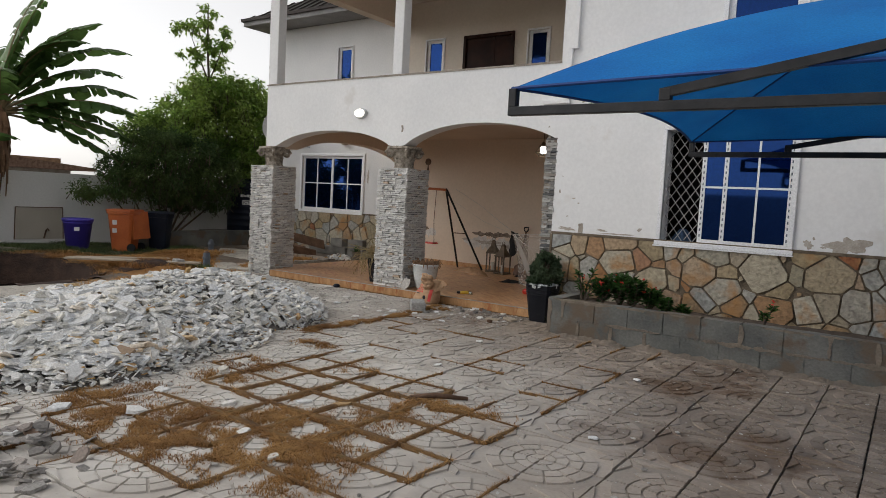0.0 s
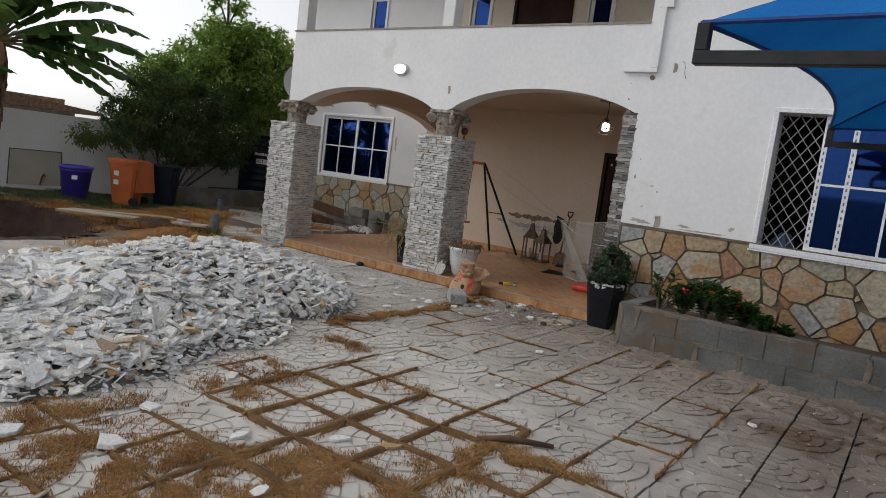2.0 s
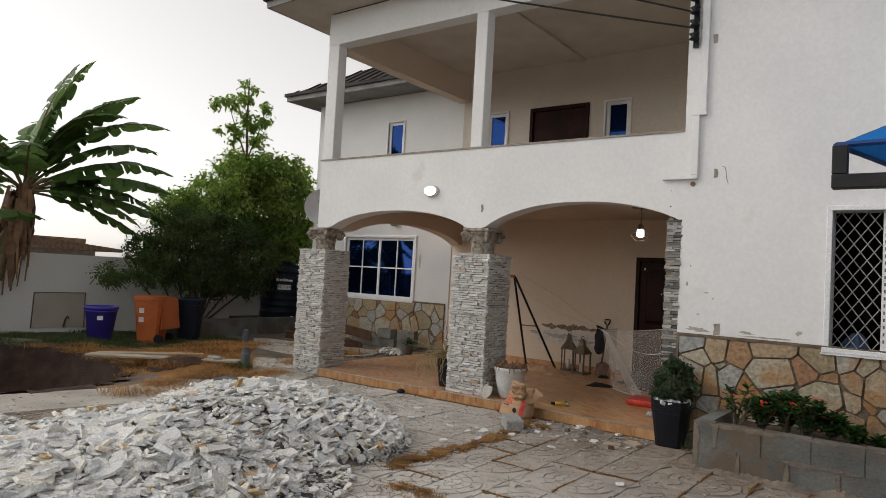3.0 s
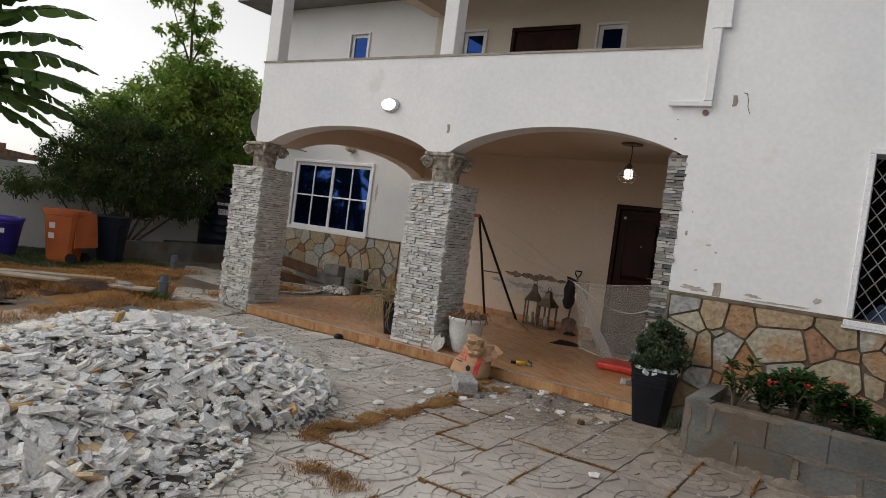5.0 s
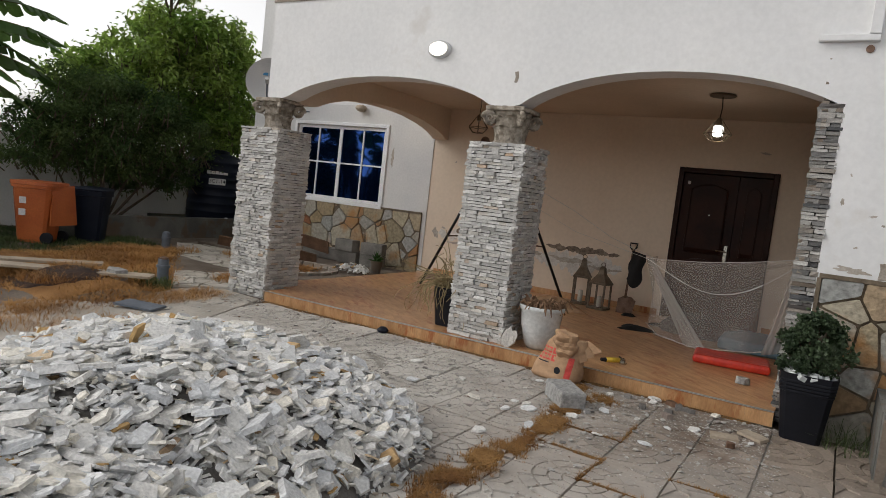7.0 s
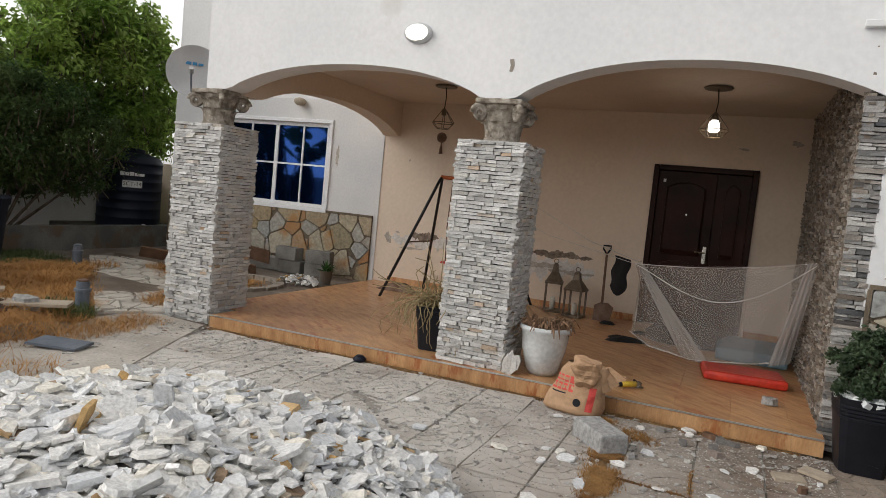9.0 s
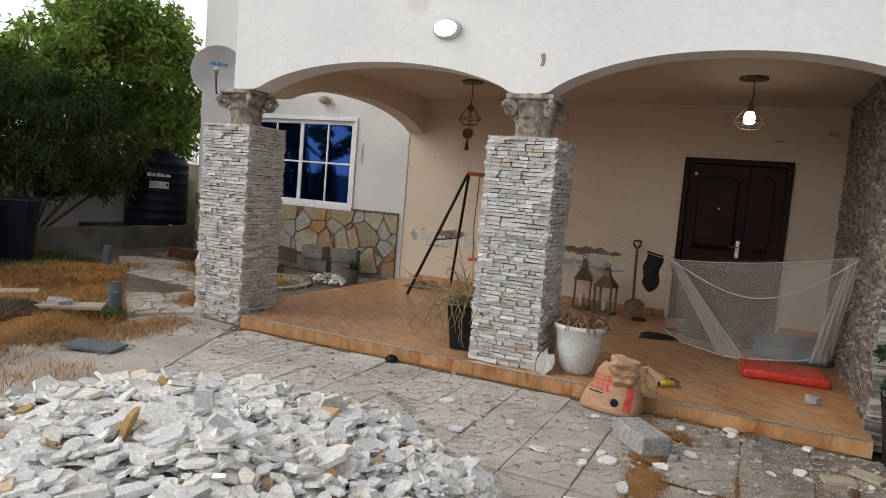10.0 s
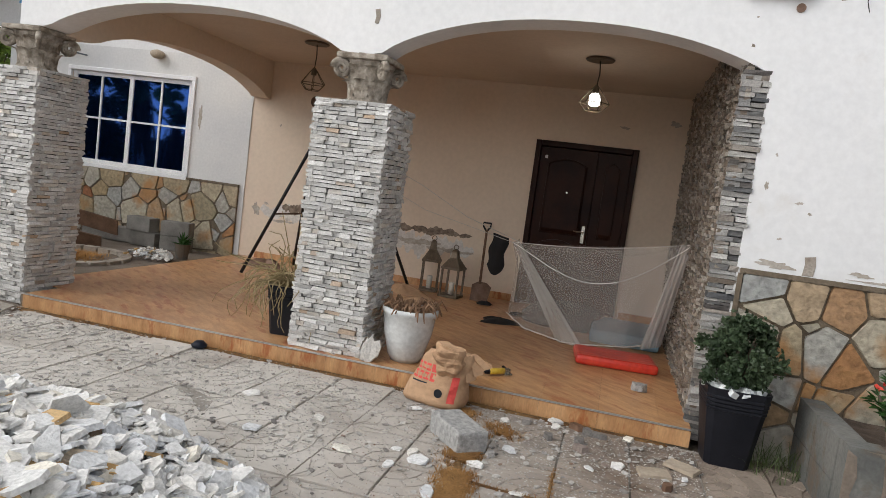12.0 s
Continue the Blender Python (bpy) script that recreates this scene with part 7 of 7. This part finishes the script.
tagged(part("pit_soil", pit, SOILRED, smooth=True), "dark reddish soil of the dug pit", "soil", kind="stuff")

heap = S()
r = random.Random(66)
for i in range(160):
    a, q = r.uniform(0, 6.28), 0.55 * math.sqrt(r.random())
    x, y = -11.75 + q * math.cos(a), 4.95 + 0.8 * q * math.sin(a)
    v, fc = SLABS[r.randrange(len(SLABS))]
    heap.add(moved(v, Matrix.Translation((x, y, max(ground_height(x, y), -0.55) + 0.30 * (1 - q / 0.6))) @ pose(0, 0, 0, r.gauss(0, 22), r.gauss(0, 22), r.uniform(0, 360)) @ Matrix.Scale(r.uniform(0.04, 0.09), 4)), fc)
tagged(part("pit_rubble", heap, CHIPS), "grey broken stone tipped into the dug pit", "stone heap", kind="stuff")

# ---- banana plants ----
def banana_leaf(s, base, az_deg, rise, length, droop, width, r):
    """A torn leaf blade: a curved midrib with ragged strips on both sides."""
    a = math.radians(az_deg)
    out = Vector((math.cos(a), math.sin(a), 0))
    side = Vector((-math.sin(a), math.cos(a), 0))
    pts = []
    n = 26
    p = Vector(base)
    ang = math.radians(rise)
    for i in range(n + 1):
        pts.append(p.copy())
        p = p + (out * math.cos(ang) + Vector((0, 0, math.sin(ang)))) * length / n
        ang -= math.radians(droop) / n * (0.4 + 1.2 * i / n)
    for sg in (-1, 1):
        i = 4
        while i < n:
            k = min(r.choice((1, 1, 2, 2, 3, 4)), n - i)
            sag, reach = r.uniform(0.15, 0.6), r.uniform(0.82, 1.08)
            m = 2 * k
            ring = []
            for q in range(m + 1):
                f = i + k * (0.03 + 0.94 * q / m)
                j = min(n - 1, int(f))
                root = pts[j].lerp(pts[j + 1], f - j)
                u = (f - 4) / (n - 4)
                w = 1.15 * width * max(0.05, math.sin(math.pi * min(1, u * 0.9 + 0.12))) ** 0.6 * reach
                w *= 1 - 0.30 * abs(2 * q / m - 1) ** 2 * r.uniform(0.6, 1.2)
                d = (pts[j + 1] - pts[j]) * 1.3
                ring.append((root, root + side * sg * w * 0.5 + Vector((0, 0, 0.13 * w - 0.4 * w * sag)) + d * 0.5, root + side * sg * w + Vector((0, 0, -w * sag)) + d))
            b = len(s.v)
            for tri in ring:
                s.v += [tuple(p) for p in tri]
            for q in range(m):
                for c in range(2):
                    s.f.append((b + 3 * q + c, b + 3 * q + 3 + c, b + 3 * q + 4 + c, b + 3 * q + 1 + c))
            i += k
    return pts


def banana(x, y, lean, h, leaves, seed, label):
    t = thing("banana_plant", label, "banana plant")
    r = random.Random(seed)
    top = Vector((x + lean[0], y + lean[1], h))
    base = Vector((x, y, 0))
    part("stem", S().tube([tuple(base.lerp(top, u) + Vector((0, 0, 0))) for u in (0, 0.25, 0.5, 0.75, 1)], [0.17, 0.15, 0.13, 0.11, 0.08], 12), BANANA_STEM, t, smooth=True)
    for az_, rise, L, droop, w in leaves:
        s = S()
        rib = banana_leaf(s, top - Vector((0, 0, 0.1)), az_, rise, L, droop, w, r)
        lf = part("leaf", s, LEAF_BANANA, t)
        part("midrib", S().tube([tuple(p) for p in rib], [0.03 * (1 - 0.85 * i / len(rib)) + 0.003 for i in range(len(rib))], 5), BANANA_STEM, lf)
    dead = S()
    for i in range(80):
        a = r.uniform(0, 6.28)
        L = r.uniform(0.6, 1.5)
        st = base.lerp(top, r.uniform(0.7, 1.0))
        o = Vector((math.cos(a), math.sin(a), 0)) * r.uniform(0.12, 0.4)
        w = r.uniform(0.02, 0.07)
        sd = Vector((-math.sin(a), math.cos(a), 0)) * w
        k = len(dead.v)
        p1, p2, p3 = st + o * 0.7 + Vector((0, 0, 0.05)), st + o + Vector((0, 0, -L * 0.45)), st + o * 0.8 + Vector((r.uniform(-0.1, 0.1), r.uniform(-0.1, 0.1), -L))
        dead.v += [tuple(q) for q in (st - sd, st + sd, p1 + sd, p1 - sd, p2 + sd * 1.2, p2 - sd, p3 + sd * 0.5, p3 - sd * 0.5)]
        dead.f += [(k, k + 1, k + 2, k + 3), (k + 3, k + 2, k + 4, k + 5), (k + 5, k + 4, k + 6, k + 7)]
    part("dead_leaves", dead, DEADLEAF, t, "hanging brown dead leaves")


banana(-16.75, 5.75, (-0.3, 0.8), 3.05, [(70, 6, 2.9, 40, 0.42), (60, -8, 2.6, 36, 0.38), (84, 24, 3.0, 50, 0.46), (52, 22, 2.8, 48, 0.42), (55, 82, 3.0, 34, 0.42), (92, 84, 2.9, 28, 0.42), (45, 68, 3.0, 58, 0.46), (72, 74, 2.9, 62, 0.46), (60, 60, 3.2, 74, 0.46), (84, 50, 3.0, 66, 0.46), (66, 36, 2.9, 60, 0.44), (76, 16, 2.6, 52, 0.40), (50, 4, 2.3, 48, 0.36), (100, 66, 2.8, 70, 0.42), (35, 72, 2.7, 85, 0.40), (-70, 60, 2.7, 70, 0.36), (-100, 40, 2.6, 65, 0.36), (200, 55, 2.6, 60, 0.36), (150, 65, 2.7, 60, 0.36), (-20, 45, 2.2, 70, 0.34), (120, 30, 2.6, 60, 0.38), (-60, 20, 2.2, 60, 0.3)], 3, "tall banana plant with torn leaves by the compound wall")
banana(-17.2, 4.3, (0.1, 0.5), 2.0, [(80, 70, 2.8, 65, 0.38), (20, 50, 2.4, 70, 0.36), (-60, 60, 2.6, 65, 0.34), (150, 50, 2.4, 60, 0.34), (50, 35, 2.2, 60, 0.34), (-120, 40, 2.3, 60, 0.3)], 5, "banana plant with torn leaves and brown dead leaves")

# ---- trees ----
def limb_tree(name, label, trunk, limbs, blobs, leaf_mat, leaves, size, seed, trunk_r=0.1, broad=0.5, category="tree"):
    """Trunk and limbs as tapered tubes; the crown is many leaves, gathered in clumps round the limbs' ends."""
    t = thing(name, label, category)
    r = random.Random(seed)
    wood = S()
    for pts, r0 in [(trunk, trunk_r)] + limbs:
        n = len(pts)
        wood.tube(pts, [r0 * (1 - 0.8 * i / (n - 1)) for i in range(n)], 7)
    part("trunk", wood, BARK, t, smooth=True)
    clumps = []
    total = sum(b[3] * b[4] * b[5] for b in blobs)
    for cx, cy, cz, rx, ry, rz in blobs:
        k = 6 if rx < 0.35 else max(4, int(105 * (rx * ry * rz) ** 0.66))
        for i in range(k):
            v = Vector((r.gauss(0, 1), r.gauss(0, 1), r.gauss(0, 1))).normalized() * (r.random() ** 0.33)
            q = 1 + 0.22 * noise.noise((v.x * 2.5 + cx, v.y * 2.5, v.z * 2.5))
            clumps.append((Vector((cx + v.x * rx * q, cy + v.y * ry * q, cz + v.z * rz * q)), r.uniform(0.12, 0.30) * max(0.55, min(1.2, rx))))
    s = S()
    per = max(1, leaves // len(clumps))
    twigs = S()
    for c, rad in clumps:
        twigs.tube([tuple(c - Vector((0, 0, rad * 1.6)) + Vector((r.uniform(-0.2, 0.2), r.uniform(-0.2, 0.2), 0))), tuple(c)], [0.012, 0.005], 3, False)
        for i in range(per):
            o = Vector((r.gauss(0, 0.55), r.gauss(0, 0.55), r.gauss(0, 0.45))) * rad
            L = size * r.uniform(0.6, 1.25)
            w = L * broad * 0.5
            m = Matrix.Translation(c + o) @ pose(0, 0, 0, r.uniform(-75, 35), r.uniform(-35, 35), r.uniform(0, 360))
            s.add([m @ Vector(p) for p in ((0, 0, 0), (w, L * 0.5, 0.12 * L), (0, L, -0.05 * L), (-w, L * 0.5, 0.12 * L))], [(0, 1, 2), (0, 2, 3)])
    tagged(part("twig_layer", twigs, BARK, t), kind="stuff")
    tagged(part("crown", s, leaf_mat, t, "dense irregular leaf crown"), kind="stuff")


limb_tree("broadleaf_tree", "broad-leaved green tree rising above the compound wall",
          [(-17.3, 13.3, 0), (-17.25, 13.1, 1.2), (-17.1, 12.4, 2.6), (-17.0, 11.9, 4.0), (-16.95, 11.75, 5.4), (-16.9, 11.7, 6.6)],
          [([(-17.0, 12.0, 2.2), (-16.7, 12.8, 3.0), (-16.6, 13.5, 3.8)], 0.06), ([(-17.0, 12.0, 2.4), (-17.3, 11.2, 3.2), (-17.2, 10.6, 4.0)], 0.06), ([(-17.0, 11.95, 4.3), (-16.9, 11.4, 5.2), (-16.9, 11.15, 5.7)], 0.03), ([(-17.0, 11.9, 4.6), (-16.9, 12.2, 5.5), (-16.9, 12.3, 6.0)], 0.025)],
          [(-16.9, 13.7, 2.3, 0.7, 0.9, 0.6), (-17.0, 12.2, 3.6, 1.3, 1.4, 1.05), (-16.7, 13.2, 3.2, 1.1, 1.0, 1.0), (-17.1, 11.0, 3.2, 1.0, 0.95, 0.85), (-17.2, 10.2, 2.7, 0.9, 0.8, 0.7), (-16.8, 12.0, 4.2, 0.9, 0.9, 0.55), (-16.6, 13.0, 4.2, 0.8, 0.7, 0.5), (-16.6, 12.6, 2.4, 0.9, 1.0, 0.6), (-16.95, 11.05, 5.7, 0.25, 0.36, 0.26), (-16.9, 11.7, 6.35, 0.22, 0.34, 0.32), (-16.9, 12.3, 5.8, 0.22, 0.32, 0.30), (-16.9, 11.2, 5.0, 0.3, 0.45, 0.28), (-16.9, 12.2, 5.1, 0.28, 0.4, 0.3), (-16.9, 11.75, 5.5, 0.2, 0.3, 0.3)],
          LEAF_TREE, 30000, 0.15, 31, 0.08, 0.5)
limb_tree("feathery_bush", "dark fine-leaved bush with bare lower stems behind the bins",
          [(-16.3, 10.2, 0), (-16.3, 10.2, 0.5), (-16.3, 10.1, 1.1), (-16.3, 10.1, 2.0)],
          [([(-16.3, 10.2, 0.1), (-16.2, 10.2 + dy * 0.5, 0.9 + 0.3 * (1 - abs(dy))), (-16.1 + 0.1 * k, 10.2 + dy, 1.7 + 0.7 * (1 - abs(dy) / 2))], 0.035) for k, dy in enumerate((-2.0, -1.5, -1.0, -0.6, -0.2, 0.3, 0.7, 1.2, 1.6))],
          [(-16.3, 10.1, 2.2, 1.0, 1.7, 0.85), (-16.1, 9.0, 1.75, 0.7, 0.8, 0.6), (-16.2, 11.3, 1.8, 0.9, 1.0, 0.75), (-15.9, 10.2, 1.7, 0.8, 1.6, 0.6), (-16.1, 8.2, 1.35, 0.35, 0.45, 0.25), (-16.2, 9.9, 2.7, 0.6, 0.7, 0.4), (-16.3, 10.9, 1.2, 0.7, 1.2, 0.5)],
          LEAF_BUSH, 50000, 0.085, 32, 0.05, 0.42, "bush")

# a neighbour's low roofs over the wall
nb = thing("neighbour_house", "neighbour's low house with rusty sheet roof beyond the wall", "house", pose(-25, 6.5, 0))
part("wall", B(-3, 2, -4, 4.5, -0.1, 1.88), BARE, nb)
part("roof", S().prism([(-4.6, 1.85), (5.1, 1.85), (5.1, 1.95), (0.2, 2.38), (-4.6, 1.95)], 2.5, -3.5, "x"), RUST, nb)
part("parapet", B(2.2, 2.4, -3.5, 4.0, 1.95, 2.2), DEADLEAF, nb)

# ---- pieces of floors and paving ----
r = random.Random(400)
tile_mesh = B(0.0007, 0.3993, 0.0007, 0.3993, -0.011, 0.0).mesh("floor_tile", PORCH)
x = -10.35
while x < JAMB - 0.14:
    y = 8.24
    while y < BY - 0.02:
        w, d = min(0.4, JAMB - 0.13 - x), min(0.4, BY - 0.003 - y)
        if not (x < -10.0 and y < 8.6):
            ob = new("floor_tile", tile_mesh)
            ob.parent = porch
            ob.matrix_basis = pose(x, y, SLAB) @ Matrix.Diagonal((w / 0.4, d / 0.4, 1, 1))
        y += 0.4
    ob = new("riser_tile", tile_mesh)
    if x > -10.0:
        ob.parent = porch
        ob.matrix_basis = pose(x, 8.2285, -0.006, 90) @ Matrix.Diagonal((min(0.4, JAMB - 0.13 - x) / 0.4, (SLAB - 0.004) / 0.4, 1, 1))
    else:
        bpy.data.objects.remove(ob)
    x += 0.4

P, X0, Y0 = 0.405, -2.505, 3.28


def paving_tile(groove):
    """A cast tile: quarter rings of brick shapes round one corner, star points at the opposite one; groove: how deep the pattern still stands open."""
    s = B(0.006, P - 0.006, 0.006, P - 0.006, -0.035, 0.002 - groove)
    def arc(r0, r1, a0, a1, n):
        pts = [(r0 * math.cos(a0 + (a1 - a0) * i / n), r0 * math.sin(a0 + (a1 - a0) * i / n)) for i in range(n + 1)]
        pts += [(r1 * math.cos(a1 - (a1 - a0) * i / n), r1 * math.sin(a1 - (a1 - a0) * i / n)) for i in range(n + 1)]
        s.prism([(min(P - 0.006, max(0.006, p[0])), min(P - 0.006, max(0.006, p[1]))) for p in pts], -0.008, 0.003, "z", 0.975)
    h = math.pi / 2
    for r0, r1, k in ((0.02, 0.085, 1), (0.095, 0.165, 2), (0.176, 0.25, 3), (0.262, 0.34, 3)):
        for i in range(k):
            g = 0.008 / r1
            arc(r0, r1, h * i / k + g, h * (i + 1) / k - g, 4)
    e = P - 0.006
    s.prism([(e, e), (e, 0.14), (e - 0.055, e - 0.10)][::-1], -0.008, 0.003, "z", 0.95)
    s.prism([(e, e), (0.14, e), (e - 0.10, e - 0.055)], -0.008, 0.003, "z", 0.95)
    s.prism([(e - 0.008, e - 0.012), (e - 0.065, e - 0.11), (e - 0.13, e - 0.13), (e - 0.11, e - 0.065)][::-1], -0.008, 0.001, "z", 0.93)
    return s


pt_shape, worn_shape = paving_tile(0.010), paving_tile(0.0035)
pave = thing("pavement", "cast concrete paving with ring and star pattern, moss in the joints", "paving", kind="structure")
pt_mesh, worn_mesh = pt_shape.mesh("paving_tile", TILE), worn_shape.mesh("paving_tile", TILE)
rest = S()
r = random.Random(500)
single = 0
moss = S()
mossblades = S()
for i in range(-20, 18):
    for j in range(-12, 13):
        xa, ya = X0 + i * P, Y0 + j * P
        cx, cy = xa + P / 2, ya + P / 2
        if cy > 8.24 or cx < -9.9 or cy < -1.5 or cx > 4.5 or (cy > 7.45 and cx > -3.8) or pile_height(cx, cy) > 0.22:
            continue
        ox, oy = (1 if i % 2 == 0 else 0), (1 if j % 2 == 0 else 0)
        spin = {(0, 0): 0, (1, 0): 90, (1, 1): 180, (0, 1): -90}[(ox, oy)]
        worn = cy > 6.2 - 0.9 * noise.noise((cx * 0.8, cy * 0.8, 6)) and cx < -4.2
        loose = -5.6 < cx < -2.5 and 2.0 < cy < 5.4
        m = pose(xa + ox * P, ya + oy * P, r.uniform(-0.006, 0.002), r.gauss(0, 0.35), r.gauss(0, 0.35), spin + r.gauss(0, 0.9 if loose else 0.25))
        if single < 300 and -6.0 < cx < 0.2 and 2.3 < cy < 8.2:
            ob = new("paving_tile", worn_mesh if worn else pt_mesh)
            ob.parent, ob.matrix_basis = pave, m
            single += 1
        else:
            shape = worn_shape if worn else pt_shape
            rest.add(moved(shape.v, m), shape.f)
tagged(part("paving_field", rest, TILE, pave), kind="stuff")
setting("pavement_bed", B(-9.9, 4.6, -1.6, 8.2, -0.06, -0.030), JOINT, "dark packed earth under the paving", "ground")
setting("pavement_dust", grid(-9.9, -4.3, 5.6, 8.2, 0.1, lambda x, y: -0.012 + 0.012 * noise.noise((x * 1.7, y * 1.7, 3)) - 0.02 * max(0.0, 6.4 - y)), CHIPDUST, "grey stone dust trodden into the joints", "ground")
# moss strips along the open joints
def moss_strip(a, b, w, h):
    va, vb = Vector((*a, 0)), Vector((*b, 0))
    n = max(3, int((vb - va).length / 0.05))
    d = (vb - va).normalized()
    sd = Vector((-d.y, d.x, 0))
    k = len(moss.v)
    for i in range(n + 1):
        p = va.lerp(vb, i / n)
        ww = w * (0.6 + 0.7 * abs(noise.noise((p.x * 4, p.y * 4, 1)))+ 0.2 * r.random()) * (0.3 if i in (0, n) else 1)
        off = sd * 0.02 * noise.noise((p.x * 3, p.y * 3, 7))
        hh = h * (0.5 + 0.9 * abs(noise.noise((p.x * 6, p.y * 6, 3))))
        for q, z in ((-1, -0.012), (-0.5, hh * 0.8), (0.0, hh), (0.5, hh * 0.75), (1, -0.012)):
            moss.v.append(tuple(p + off + sd * min(ww, 0.03 + 0.25 * ww) * q + Vector((0, 0, z))))
        blades(mossblades, p.x + off.x, p.y + off.y, 0.0, int(16 + 480 * w), 0.02, ww * 1.5, r, 0.0015, (0.5, 2.2))
    for i in range(n):
        for q in range(4):
            moss.f.append((k + 5 * i + q, k + 5 * i + q + 1, k + 5 * i + q + 6, k + 5 * i + q + 5))


for i in range(-8, 2):
    for j in range(-4, 10):
        xa, ya = X0 + i * P, Y0 + j * P
        dense = max(0.0, 1 - math.hypot((xa + 3.9) / 1.9, (ya - 3.3) / 1.9))
        far = -6.3 < xa < -4.2 and 4.8 < ya < 7.2
        for dx, dy in ((P, 0), (0, P)):
            if xa + dx > -2.4 and ya > 3.0:
                continue
            if pile_height(xa + dx / 2, ya + dy / 2) > 0.12:
                continue
            if r.random() < 0.25 + 0.75 * dense * 1.6 if not far else r.random() < 0.22:
                moss_strip((xa, ya), (xa + dx, ya + dy), 0.014 + 0.055 * dense * r.uniform(0.5, 1.3), 0.012 + 0.014 * dense)
for a, b, w in (((-5.87, 5.4), (-5.8, 6.6), 0.03), ((-5.8, 6.6), (-5.9, 7.6), 0.03), ((-9.9, 8.165), (-4.7, 8.165), 0.025)):
    moss_strip(a, b, w, 0.015)


def moss_patch(x, y, rx, ry, n):
    """Matted strands that gather unevenly and thin out towards the rim."""
    for i in range(n * 8):
        px, py = x + rx * r.gauss(0, 0.62), y + ry * r.gauss(0, 0.85)
        if noise.noise((px * 5, py * 5, 4)) + 0.35 * noise.noise((px * 17, py * 17, 9)) < r.uniform(-0.2, 0.22):
            continue
        blades(mossblades, px, py, 0.006, 3, 0.014, 0.025, r, 0.0021, (1.0, 3.0))


for x, y, rx, ry, n in ((-3.32, 2.85, 0.26, 0.14, 260), (-3.75, 3.1, 0.24, 0.13, 260), (-3.05, 2.5, 0.22, 0.16, 240), (-4.15, 2.75, 0.28, 0.15, 280), (-4.5, 2.35, 0.3, 0.18, 260), (-2.95, 4.2, 0.20, 0.07, 160), (-3.2, 4.0, 0.16, 0.08, 140), (-3.95, 2.2, 0.25, 0.12, 220), (-5.1, 2.5, 0.2, 0.15, 160), (-5.88, 7.45, 0.08, 0.16, 260), (-5.83, 7.1, 0.07, 0.2, 300), (-5.79, 6.7, 0.06, 0.2, 300), (-5.80, 6.3, 0.06, 0.2, 280), (-5.87, 5.9, 0.08, 0.2, 280), (-5.87, 5.5, 0.09, 0.2, 260), (-5.97, 7.9, 0.05, 0.12, 160), (-5.75, 7.72, 0.10, 0.08, 120), (-5.3, 4.9, 0.2, 0.08, 120), (-5.2, 3.9, 0.2, 0.1, 120), (-4.9, 3.45, 0.22, 0.09, 140), (-2.7, 2.1, 0.2, 0.1, 150), (-4.40, 2.48, 0.20, 0.13, 99), (-4.12, 2.83, 0.20, 0.13, 99), (-3.56, 2.65, 0.20, 0.13, 138), (-3.94, 2.41, 0.20, 0.13, 138), (-3.61, 3.14, 0.20, 0.13, 112), (-3.33, 3.56, 0.20, 0.13, 79), (-3.29, 4.02, 0.20, 0.13, 85), (-3.44, 2.37, 0.20, 0.13, 138), (-3.32, 2.78, 0.20, 0.13, 138), (-2.98, 2.80, 0.20, 0.13, 99), (-5.00, 2.38, 0.20, 0.13, 79), (-4.96, 2.85, 0.20, 0.13, 66), (-4.31, 4.47, 0.20, 0.13, 52), (-4.94, 3.90, 0.20, 0.13, 46), (-4.04, 2.60, 0.20, 0.13, 138), (-3.68, 2.91, 0.20, 0.13, 125), (-3.70, 2.49, 0.20, 0.13, 138), (-3.37, 3.22, 0.20, 0.13, 99), (-4.76, 2.38, 0.20, 0.13, 79), (-3.30, 3.78, 0.20, 0.13, 79)):
    moss_patch(x, y, rx, ry, n)
tagged(part("joint_moss", moss, MOSS, smooth=True), "dry brown moss in the open joints", "moss", kind="stuff")
tagged(part("moss_blades", mossblades, MOSSBLADE), "dry brown grass in the open joints", "grass", kind="stuff")
